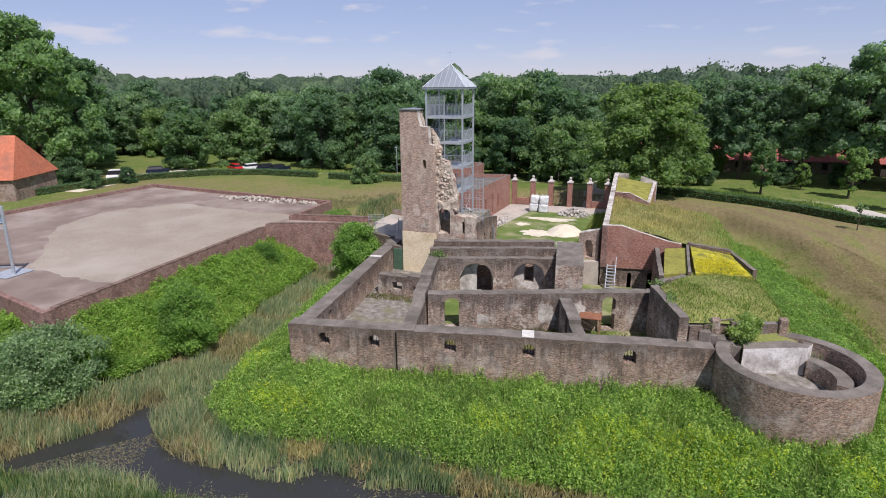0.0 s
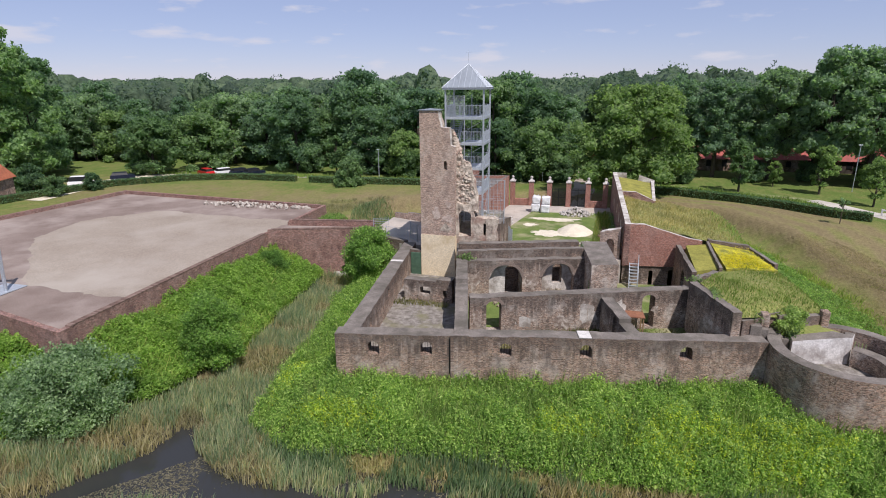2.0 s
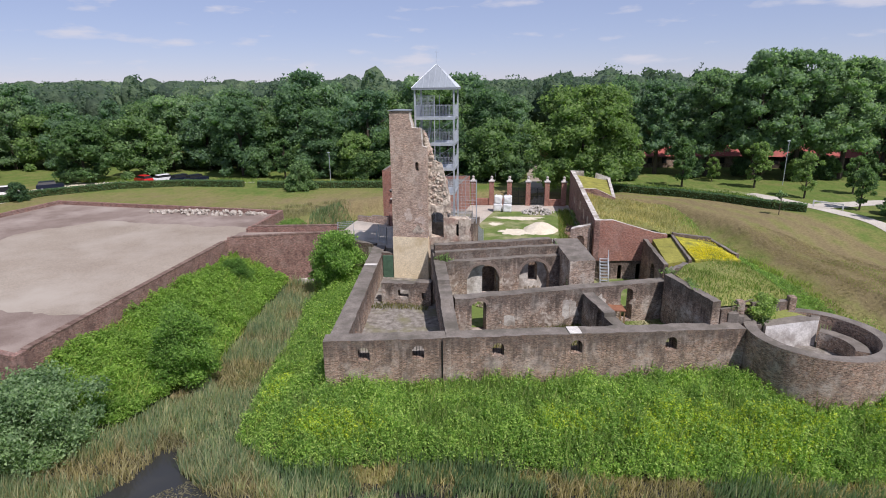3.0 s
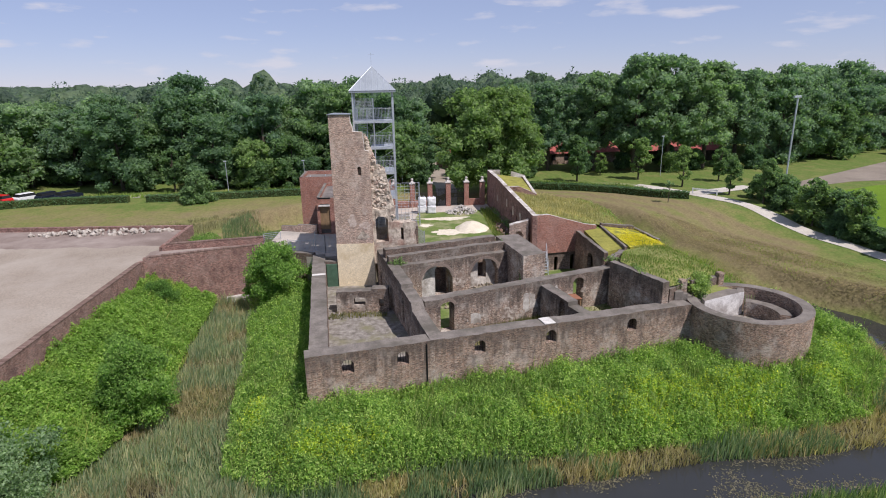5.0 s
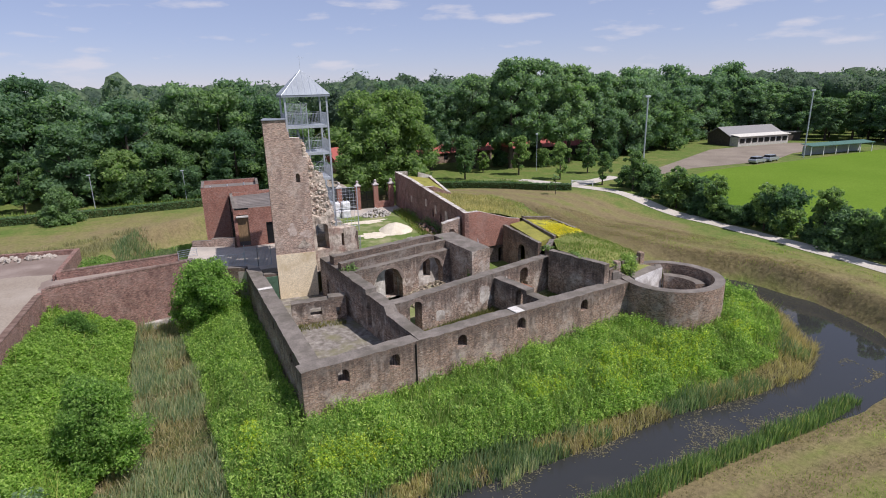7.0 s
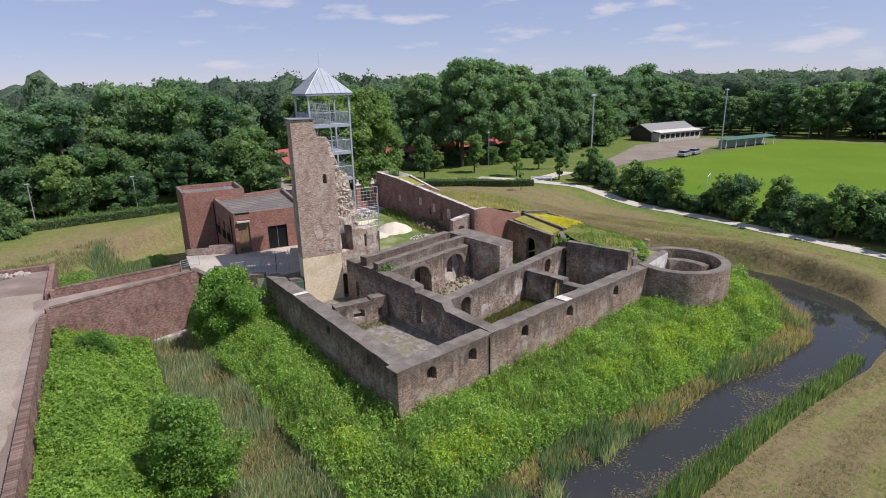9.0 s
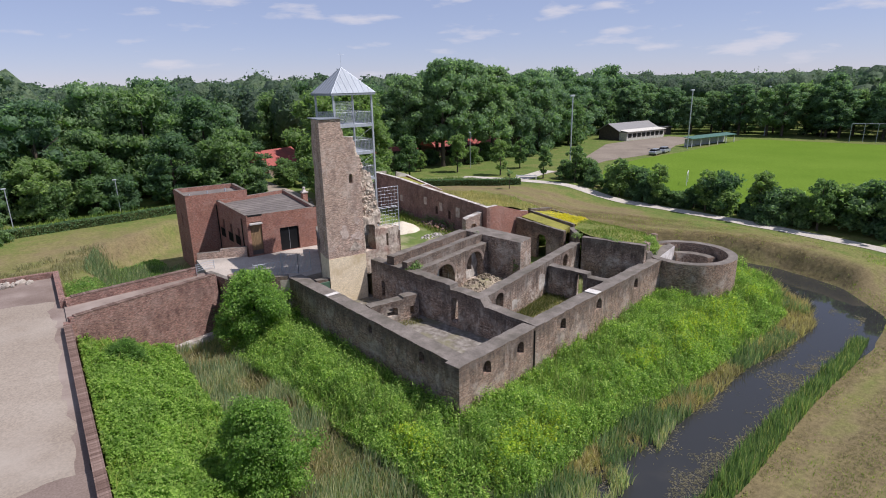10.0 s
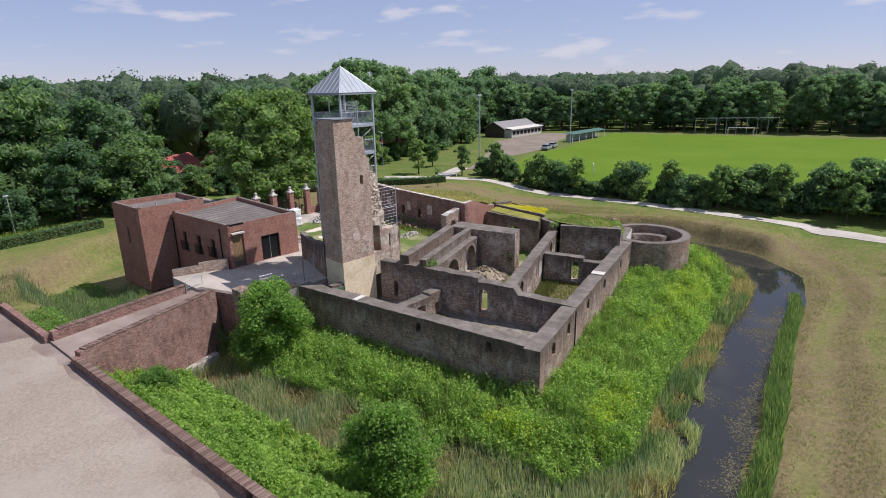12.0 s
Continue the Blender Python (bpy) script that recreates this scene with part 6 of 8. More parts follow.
def build_car(x, y, z, turn, paint, label, tall=1.0):
    th = thing("parked_car", label, "car", (x, y, z), "parked cars")
    m = pose(x, y, z, 0, 0, turn)
    b = bmesh.new()
    prof = [(-2.1, 0.3), (2.1, 0.3), (2.12, 0.68), (1.95, 0.85), (1.1, 0.95), (-1.95, 0.98), (-2.12, 0.75)]
    lo = [b.verts.new(m @ Vector((px, -0.85, pz))) for px, pz in prof]
    hi = [b.verts.new(m @ Vector((px, 0.85, pz))) for px, pz in prof]
    b.faces.new(lo)
    b.faces.new(hi[::-1])
    for k in range(len(prof)):
        b.faces.new((lo[k], lo[(k + 1) % 7], hi[(k + 1) % 7], hi[k]))
    bmesh.ops.bevel(b, geom=b.edges[:], offset=0.05, segments=1, affect="EDGES")
    part("body", b, paint, th)
    b = bmesh.new()
    add_box(b, (-1.9, -0.78, 0.96), (1.0, 0.78, 1.42 * tall), m, 0.22)
    part("glasshouse", b, BLACK, th, "dark windows")
    b = bmesh.new()
    add_box(b, (-1.6, -0.62, 1.42 * tall), (0.72, 0.62, 1.48 * tall), m, 0.06)
    part("roof", b, paint, th)
    for px in (-1.3, 1.3):
        for py in (-0.82, 0.66):
            wheel = part("wheel", tubes([(m @ Vector((px, py, 0.32)), m @ Vector((px, py + 0.18, 0.32)))], 0.32, 12), BLACK, th, "black tyre")
            part("rim", tubes([(m @ Vector((px, py - 0.01 if py < 0 else py + 0.17, 0.32)), m @ Vector((px, py + 0.02 if py < 0 else py + 0.2, 0.32)))], 0.18, 8), STEEL, wheel)


CAR_SILVER, CAR_RED, CAR_WHITE, CAR_DARK = (plain(n, c, 0.3, mt, 0.03) for n, c, mt in (("silver_paint", (0.45, 0.47, 0.5), 0.5), ("red_paint", (0.5, 0.02, 0.02), 0.0), ("car_white", (0.75, 0.75, 0.75), 0.0), ("dark_blue_paint", (0.015, 0.02, 0.04), 0.2)))
GZ = MEADOW_Z + 0.06
build_car(83.2, 90.0, GZ, 12, CAR_SILVER, "silver parked car at the edge of the pitch")
build_car(88.2, 90.9, GZ, 14, CAR_SILVER, "grey-silver estate car parked by the pitch")
build_car(-79.3, 98.4, GZ - 0.05, 150, CAR_RED, "red hatchback parked by the hedge")
build_car(-75.8, 99.8, GZ - 0.05, 60, CAR_WHITE, "white hatchback parked by the hedge")
build_car(-72.6, 100.2, GZ - 0.05, 65, CAR_DARK, "dark blue car parked under the trees")
build_car(-69.6, 100.2, GZ - 0.05, 65, CAR_DARK, "dark blue car parked under the trees")
build_car(-93.8, 82.8, GZ - 0.02, 30, CAR_WHITE, "white van parked on the sandy lane", 1.25)
build_car(-92.0, 90.5, GZ - 0.02, 40, CAR_DARK, "dark car parked on the sandy lane")
gate = thing("barrier_gate", "white wooden barrier gate across the path", "gate", (34.6, 83.9, MEADOW_Z))
part("beam", boxed((-1.9, -0.05, 0.75), (1.9, 0.05, 0.95), pose(34.6, 84.2, MEADOW_Z, 0, 0, -40)), WHITE, gate)
for s in (-1.8, 1.8):
    part("post", boxed((s - 0.08, -0.08, 0), (s + 0.08, 0.08, 1.0), pose(34.6, 84.2, MEADOW_Z, 0, 0, -40)), WHITE, gate)
for x, y, h in ((36.9, 104, 7.5), (-30.5, 103, 5.0), (-13, 104, 6.0), (-43.5, 101, 5.5)):
    l = thing("street_lamp", "slim grey street lamp by the lane", "street lamp", (x, y, MEADOW_Z), "street lamps")
    part("pole", tubes([((x, y, MEADOW_Z), (x, y, MEADOW_Z + h))], 0.06, 6), STEEL, l)
    part("head", boxed((x - 0.35, y - 0.12, MEADOW_Z + h), (x + 0.2, y + 0.12, MEADOW_Z + h + 0.15), None, 0.03), STEEL, l)

# farmhouse and red-roofed sheds


def gabled(name, label, centre, length, width, wall_h, roof_h, turn, wall_mat, roof_mat, hip=0.0, group=""):
    th = thing(name, label, "house", (*centre, MEADOW_Z), group)
    m = pose(*centre, MEADOW_Z, 0, 0, turn)
    part("wall", boxed((-length / 2, -width / 2, -0.3), (length / 2, width / 2, wall_h), m), wall_mat, th)
    b = bmesh.new()
    L, Wd = length / 2 + 0.4, width / 2 + 0.4
    v = [b.verts.new(m @ Vector(p)) for p in ((-L, -Wd, wall_h - 0.2), (L, -Wd, wall_h - 0.2), (L, Wd, wall_h - 0.2), (-L, Wd, wall_h - 0.2), (-L + hip, 0, wall_h + roof_h), (L - hip, 0, wall_h + roof_h))]
    for f in ((0, 1, 5, 4), (2, 3, 4, 5), (1, 2, 5), (3, 0, 4), (3, 2, 1, 0)):
        b.faces.new([v[i] for i in f])
    part("roof", b, roof_mat, th, "orange-red tiled roof" if roof_mat is RED_TILE else "dull red sheet roof")
    for k in range(int(length / 3)):
        for s in (-1, 1):
            x = -length / 2 + 1.6 + 3 * k
            part("window", boxed((x - 0.45, s * (width / 2 + 0.02) - 0.03, 0.9), (x + 0.45, s * (width / 2 + 0.02) + 0.03, 2.1), m), BLACK, th)
    return th


gabled("farmhouse", "old farmhouse with a large orange tiled half-hipped roof", (-101.5, 63.5), 17, 11, 3.6, 6.2, 22, OLD_BRICK, RED_TILE, 2.2)
gabled("red_roofed_shed", "long low shed with a dull red roof in the wood", (24, 129), 26, 8, 2.6, 2.2, 4, OLD_BRICK, ROOF_RED, 0, "sheds in the wood")
gabled("red_roofed_shed", "low red-roofed building among the trees", (53, 128), 20, 8, 2.6, 2.2, -6, DARK_TIMBER, ROOF_RED, 0, "sheds in the wood")
gabled("red_roofed_shed", "red-roofed house half hidden behind the trees", (1.5, 126), 10, 7, 2.6, 2.6, 25, OLD_BRICK, ROOF_RED, 0, "sheds in the wood")

# ---- plants ----
def leaf_cloud(points, size, rng, up=0.35, slim=(0.45, 0.8), facing=None):
    """Small four-cornered leaves at the points, each turned its own way, or roughly as facing says."""
    n = len(points)
    nrm = rng.normal(size=(n, 3))
    if facing is None:
        nrm[:, 2] = np.abs(nrm[:, 2]) + up
    else:
        nrm = facing + nrm * 0.6
    nrm /= np.linalg.norm(nrm, axis=1)[:, None]
    t = np.cross(nrm, rng.normal(size=(n, 3)))
    t /= np.linalg.norm(t, axis=1)[:, None]
    s = np.cross(nrm, t)
    size = size * rng.uniform(0.6, 1.35, n)
    a, b = t * size[:, None], s * (size * rng.uniform(*slim, n))[:, None]
    v = np.stack((points - a, points - b * 0.9 + a * 0.1, points + a, points + b + a * 0.1), 1).reshape(-1, 3)
    return v, np.arange(4 * n).reshape(-1, 4)


def leaf_tris(points, size, rng, up=0.35, slim=(0.45, 0.8), facing=None, spread=0.6):
    """Small pointed three-cornered leaves at the points, each turned its own way, or roughly as facing says."""
    n = len(points)
    nrm = rng.normal(size=(n, 3))
    if facing is None:
        nrm[:, 2] = np.abs(nrm[:, 2]) + up
    else:
        nrm = facing + nrm * spread
    nrm /= np.linalg.norm(nrm, axis=1)[:, None]
    t = np.cross(nrm, rng.normal(size=(n, 3)))
    t /= np.linalg.norm(t, axis=1)[:, None]
    size = size * rng.uniform(0.6, 1.4, n)
    a, b = t * size[:, None], np.cross(nrm, t) * (size * rng.uniform(*slim, n))[:, None]
    v = np.stack((points + a, points - a * 0.7 + b, points - a * 0.7 - b), 1).reshape(-1, 3)
    return v, np.arange(3 * n).reshape(-1, 3)


ICO = bmesh.new()
bmesh.ops.create_icosphere(ICO, subdivisions=1, radius=1.0)
ICO_V = np.array([v.co[:] for v in ICO.verts])
ICO_F = np.array([[v.index for v in f.verts] for f in ICO.faces])
ICO.free()


def crown_lobes(rng, height, radius, low, lobes, lobe):
    """Middles and sizes of the lobes that fill an uneven egg."""
    out = []
    p, q = rng.uniform(0, math.tau, 2)
    for k in range(lobes):
        a, u = rng.uniform(0, math.tau), rng.uniform(0.0, 1)
        z = low + (height - low) * (0.04 + 0.88 * u)
        r = radius * (1 + 0.2 * math.sin(2 * a + p + u * 2) + 0.16 * math.sin(5 * a + u * 9 + q)) * (0.3 + 0.7 * math.sqrt(max(0, 1 - (1.9 * u - 0.75) ** 2 * 0.75))) * rng.uniform(0.3, 0.85)
        out.append((r * math.cos(a), r * math.sin(a), z, radius * lobe * rng.uniform(0.65, 1.3)))
    return np.array(out)


def crown_points(rng, lobes, leaves, core):
    """Leaf places on the lobes with their outward ways, and the dense twig masses inside them as triangles."""
    out, ways, verts, faces = [], [], [], []
    for k, (cx, cy, cz, lr) in enumerate(lobes):
        d = rng.normal(size=(leaves // len(lobes), 3))
        d[:, 2] = d[:, 2] * 0.8 + 0.3
        d /= np.linalg.norm(d, axis=1)[:, None]
        out.append(np.array((cx, cy, cz)) + d * lr * rng.uniform(core - 0.05, 1.18, (len(d), 1)) * np.array((1, 1, 0.85)))
        ways.append(d)
        v = ICO_V * lr * core * rng.uniform(0.75, 1.2, (len(ICO_V), 1)) * np.array((1, 1, 0.8)) + np.array((cx, cy, cz))
        faces.append(ICO_F + k * len(ICO_V))
        verts.append(v)
    return np.concatenate(out), np.concatenate(ways), np.concatenate(verts), np.concatenate(faces)


def build_tree(name, label, height, radius, low, mat, seed, leaves=5600, leaf=0.34, lobes=64, category="tree", lobe=0.25, apart=False, core=0.7):
    rng = np.random.default_rng(seed)
    th = thing(name, label, category)
    bm = bmesh.new()
    add_tube(bm, (0, 0, -0.5), (0, 0, height * 0.45), 0.022 * height, 0.014 * height, 8)
    add_tube(bm, (0, 0, height * 0.45), (0.2, 0.1, height * 0.85), 0.014 * height, 0.004 * height, 6)
    for k in range(7):
        a = k * 2.4 + rng.uniform(0, 1)
        z = low + (height - low) * (0.04 + 0.07 * k)
        r = radius * rng.uniform(0.4, 0.7)
        limb = bmesh.new() if apart else bm
        add_tube(limb, (0, 0, z), (r * math.cos(a), r * math.sin(a), z + height * 0.14), 0.008 * height, 0.003 * height, 5)
        if apart:
            part("limb", limb, BARK, th)
    part("trunk", bm, BARK, th)
    pts, ways, cv, cf = crown_points(rng, crown_lobes(rng, height, radius, low, lobes, lobe), leaves, core)
    v, f = leaf_tris(pts, leaf, rng, 0.6, (0.5, 0.85), ways, 1.5)
    f = np.concatenate((f, cf + len(v)))
    v = np.concatenate((v, cv))
    part("crown", mesh_np("crown", v, f), mat, th, smooth=True)
    return th


def put(proto, x, y, z, scale=1.0, turn=0.0, tall=1.0, used=set()):
    """Moves the first of a kind to its place, and copies it to all others."""
    m = pose(x, y, z, 0, 0, turn) @ Matrix.Diagonal((scale, scale, scale * tall, 1))
    if proto.name not in used:
        used.add(proto.name)
        proto.matrix_basis = m
        return proto
    return copy_thing(proto, m @ Matrix.Diagonal((*(1 / s for s in proto.scale), 1)))


TREE_RNG = random.Random(5)
LEAF_DARK = leafage("dark_oak_leaves", [(0.0, (0.148, 0.232, 0.167)), (0.5, (0.194, 0.302, 0.206)), (1.0, (0.251, 0.381, 0.253))], fine=1.4)
LEAF_POPLAR = leafage("poplar_leaves", [(0.0, (0.122, 0.219, 0.126)), (0.5, (0.167, 0.284, 0.165)), (1.0, (0.227, 0.367, 0.215))], fine=1.4)
# bluer than the nearer crowns: distance haze put into the leaf colour
LEAF_HAZED = leafage("haze_tinted_far_leaves", [(0.0, (0.088, 0.138, 0.117)), (0.5, (0.112, 0.175, 0.140)), (1.0, (0.150, 0.223, 0.170))], 0.05, fine=0.5)
OAKS = [build_tree("broadleaf_tree", "tall dark green broadleaf tree in full summer leaf", 19, 6.6, 0.8, LEAF_DARK, s) for s in (1, 2, 3)]
FRESH = [build_tree("broadleaf_tree", "fresh green broadleaf tree in full summer leaf", 17.5, 6.4, 0.5, LEAF_OAK, s) for s in (4, 5)]
PALE = [build_tree("broadleaf_tree", "light green broadleaf tree at the edge of the wood", 13, 5.6, 0.3, LEAF_LIGHT, s) for s in (6, 7)]
TALL = [build_tree("tall_oak", "tall old oak with a bare trunk below its dark crown", 22.5, 6.9, 4.8, LEAF_DARK, s, 11000, 0.29, 130, lobe=0.19, apart=True) for s in (13, 14)]
YOUNG = [build_tree("young_tree", "young slender tree with light green leaves", 7.6, 2.0, 0.9, LEAF_LIGHT, s, 4200, 0.17, 44, lobe=0.25, core=0.55) for s in (8, 9)]
SHRUBS = [build_tree("shrub", "dense rounded green shrub beside the path", 4.8, 2.7, 0.1, m, s, 4200, 0.2, 36, "shrub", 0.3) for s, m in ((10, LEAF_OAK), (11, LEAF_OAK), (12, LEAF_LIGHT))]
LINDEN = build_tree("linden_tree", "broad light green linden beside the gate", 19.5, 9.0, 1.5, LEAF_LINDEN, 15, 19000, 0.3, 150, lobe=0.16)
POPLAR = build_tree("poplar", "tall full grey-green poplar beside the farmhouse", 28, 10.0, 0.8, LEAF_POPLAR, 16, 32000, 0.33, 260, lobe=0.13)
# edge of the wood from west to east, two trees deep, with an understorey
EDGE = [(-150, 92), (-122, 112), (-100, 122), (-78, 116), (-50, 114), (-24, 116), (-12, 113)], [(7, 114), (22, 117), (48, 118), (66, 117), (84, 121), (97, 132), (120, 137), (134, 124), (144, 105), (152, 84), (158, 56), (164, 28), (170, -4)]
for line in EDGE:
    for (ax, ay), (bx, by) in zip(line, line[1:]):
        d = math.dist((ax, ay), (bx, by))
        nx, ny = -(by - ay) / d, (bx - ax) / d
        for row in range(2):
            gap = (7.2, 9.5)[row]
            k = 0
            while k * gap < d:
                t = (k * gap + TREE_RNG.uniform(0, 4)) / d
                off = row * 8.0 + TREE_RNG.uniform(-2.5, 2.5)
                x, y = ax + (bx - ax) * t + nx * off, ay + (by - ay) * t + ny * off
                k += 1
                if 6 < x < 66:
                    if row == 0:
                        continue
                    y += 16
                src = TREE_RNG.choice(TALL) if x > 126 and row == 0 else TREE_RNG.choice(OAKS + FRESH + PALE + PALE) if x < -22 and row == 0 else TREE_RNG.choice(OAKS + FRESH + PALE) if row == 0 else TREE_RNG.choice(OAKS + FRESH)
                west = 0.93 if x < -58 else 0.98 if x < -9 else 0.84 if x > 126 and row == 0 else 0.92 if x > 130 else 1.02
                put(src, x, y, MEADOW_Z, west * TREE_RNG.uniform(0.82, 1.12), TREE_RNG.uniform(0, 360), west * TREE_RNG.uniform(0.88, 1.1))
for x, y, src, sc, tl in ((34, 110, TALL[0], 1.03, 1.0), (42, 112, TALL[1], 1.04, 1.0), (27, 114, TALL[1], 0.95, 0.95), (50, 112, TALL[0], 1.0, 0.97), (18, 116, TALL[0], 0.86, 0.95), (58, 114, TALL[1], 0.95, 0.95), (38, 118, TALL[0], 1.0, 0.96), (66, 120, TALL[0], 0.95, 0.93), (11, 119, TALL[1], 0.86, 0.95),
                          (1.2, 92, LINDEN, 1.0, 0.9), (-13.5, 105, PALE[1], 0.95, 0.95), (8, 107, PALE[0], 0.75, 0.9), (-8.5, 110, FRESH[1], 0.62, 0.8), (-1.5, 112, PALE[1], 0.5, 0.75), (5.0, 116, PALE[0], 0.6, 0.7),
                          (-106.5, 77.5, POPLAR, 1.06, 1.03), (-114, 92, POPLAR, 0.9, 1.0), (-91, 98, PALE[0], 1.05, 0.85), (-84, 106, PALE[1], 1.1, 0.85), (-64, 108, FRESH[0], 1.0, 0.9),
                          (-40, 106, PALE[0], 0.8, 0.85), (-33, 107, PALE[1], 0.85, 0.85), (-22, 106, FRESH[1], 0.8, 0.8), (-47, 107, FRESH[1], 0.9, 0.85)):
    put(src, x, y, MEADOW_Z, sc, x * 7, tl)
def on_ground(x, y):
    return ground_height(np.array([x]), np.array([y]))[0].item()


for x, y, sc in ((19.1, 100.5, 1.15), (31, 100.8, 1.05), (35, 92, 0.95), (38.4, 83.6, 0.8), (-53.5, 104, 1.1), (26, 107, 0.62), (44, 96, 0.85), (-51, 106, 0.9), (39.3, 76.5, 0.9), (40.0, 67.2, 0.9), (40.2, 60, 0.9), (40.3, 52, 0.88), (40.6, 44.4, 0.92), (40.8, 37, 0.95), (41.2, 29, 1.0), (41.4, 21, 1.0), (40, 12, 1.0)):
    put(YOUNG[int(x * 3) % 2], x, y, on_ground(x, y), sc, x * 40)
for k in range(31):
    y = 81 - 2.7 * k
    size = TREE_RNG.choice((0.7, 0.8, 0.9, 1.0, 1.15)) * (1.35 if y < 42 else 1.0)
    x = 41.3 + 3.6 * smooth01(np.array((44 - y) / 12.0)).item() + TREE_RNG.uniform(-1.1, 1.1)
    y += TREE_RNG.uniform(-0.7, 0.7)
    put(SHRUBS[TREE_RNG.choice((0, 1, 1, 2))], x, y, on_ground(x, y) - 0.1, size, k * 47, TREE_RNG.uniform(0.75, 1.1))
for x, y, sc in ((-46.5, 93.0, 1.0), (-98, 72.5, 0.9), (-90, 74, 0.7), (-97, 76, 1.0), (-88.5, 80, 0.6), (12, 107, 0.6), (-60, 106, 1.2), (41, 108, 0.8), (24, 111, 0.8), (14, 121, 0.9), (46, 120.5, 0.9), (33, 113, 0.75), (47, 111, 0.85), (55, 113, 0.9), (60, 110, 1.0), (-30, 105, 1.1), (-16, 106, 1.2), (-9.5, 104, 0.9), (1, 106, 0.9), (-2.0, 108, 0.7), (78, 124, 1.3), (-38, 104, 1.0), (70, 117, 1.2), (86, 130, 1.2)):
    put(SHRUBS[int(abs(x)) % 3], x, y, MEADOW_Z, sc, x * 31)
willow = build_tree("willow_bush", "broad grey-green willow bush by the water", 4.7, 3.6, 0.1, LEAF_WILLOW, 21, 40000, 0.1, 110, "bush", 0.25, core=0.4)
put(willow, -37.0, 25.2, -5.0)
bush = build_tree("round_bush", "dense dark green bush among the brambles", 5.6, 2.5, 0.1, LEAF_BUSH, 22, 36000, 0.085, 90, "bush", 0.27, core=0.35)
put(bush, -32.6, 33.6, -4.7)
put(bush, -37.0, 50.2, -4.2, 0.72, 80, 0.85)
corner_bush = build_tree("corner_bush", "leafy bush growing against the bridge wall", 5.2, 2.4, 0.1, LEAF_BUSH, 23, 34000, 0.09, 90, "bush", 0.27, core=0.35)
put(corner_bush, -26.9, 52.4, -4.5, 1.18)
tower_bush = build_tree("tower_shrub", "small shrub growing out of the round tower steps", 1.3, 1.2, 0.0, LEAF_LINDEN, 24, 4000, 0.09, 26, "bush", 0.4)
put(tower_bush, 8.2, 39.6, -0.3)
sap = build_tree("sapling", "thin young sapling with a guard on the meadow", 3.6, 0.8, 1.4, LEAF_WILLOW, 25, 260, 0.12, 10)
put(sap, 26.2, 79.6, on_ground(26.2, 79.6))

# farther woods: rounded crowns side by side, in rings that thin out with the distance
rng = np.random.default_rng(11)
ICO2 = bmesh.new()
bmesh.ops.create_icosphere(ICO2, subdivisions=2, radius=1.0)
ICO2_V = np.array([v.co[:] for v in ICO2.verts])
ICO2_F = np.array([[v.index for v in f.verts] for f in ICO2.faces])
ICO2.free()


def far_crowns():
    spots = []
    r = 128.0
    while r < 640:
        gap = 6.6 + (r - 128) * 0.022
        a = -1.42 + rng.uniform(0, gap) / r
        while a < 1.72:
            d = r + rng.normal(0, 2.5)
            spots.append((d * math.sin(a), d * math.cos(a), d))
            a += gap * rng.uniform(0.8, 1.25) / r
        r += 6.5 + (r - 128) * 0.075
    p = np.array(spots)
    ed, es = seg_distance(p[:, 0], p[:, 1], EDGE[0] + EDGE[1])
    keep = (es > 0) & (ed > 13) & (p[:, 1] > 5) & ~((p[:, 0] < 4) & (p[:, 0] > -13) & (p[:, 1] < 150))
    return p[keep]


verts, faces, leaves_at, ways = [], [], [], []
count = 0
for x, y, d in far_crowns():
    wide = (3.9 + 0.012 * (d - 128)) * rng.uniform(0.8, 1.3)
    top = MEADOW_Z + 17.6 + 0.0065 * (d - 128) + rng.normal(0, 1.25) + (2.2 if rng.uniform() < 0.06 else 0)
    top -= 1.2 * smooth01((30 - x) / 50).item() * smooth01((x + 190) / 40).item()
    tall = rng.uniform(4.5, 7.0)
    shape = np.array((wide, wide, tall))
    lump = 1 + 0.16 * np.sin(ICO2_V @ rng.normal(0, 3.2, 3) + rng.uniform(0, 6)) + 0.1 * np.sin(ICO2_V @ rng.normal(0, 6.5, 3)) + rng.uniform(-0.06, 0.06, len(ICO2_V))
    verts.append(ICO2_V * lump[:, None] * shape * 0.95 + np.array((x, y, top - tall)))
    faces.append(ICO2_F + count)
    count += len(ICO2_V)
    n = int(320 if d < 170 else 240 if d < 240 else 130 if d < 330 else 50)
    w = rng.normal(size=(n, 3))
    w[:, 2] = np.abs(w[:, 2]) * 0.9 - 0.25
    w[:, 1] = np.where(rng.uniform(size=n) < 0.75, -np.abs(w[:, 1]), w[:, 1])
    w /= np.linalg.norm(w, axis=1)[:, None]
    bulge = 1 + 0.16 * np.sin(w @ rng.normal(0, 3.2, 3)) + rng.uniform(-0.08, 0.05, n)
    leaves_at.append(w * bulge[:, None] * shape * 0.99 + np.array((x, y, top - tall)))
    ways.append(w)
single("far_woods_mass", mesh_np("far_woods_mass", np.concatenate(verts), np.concatenate(faces)), LEAF_HAZED, "closed mass of the distant wood", "woods", kind="stuff", smooth=True)
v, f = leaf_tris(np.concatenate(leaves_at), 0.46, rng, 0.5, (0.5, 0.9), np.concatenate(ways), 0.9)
single("far_woods", mesh_np("far_woods", v, f), LEAF_HAZED, "distant woodland canopy closing the horizon", "woods", kind="stuff")


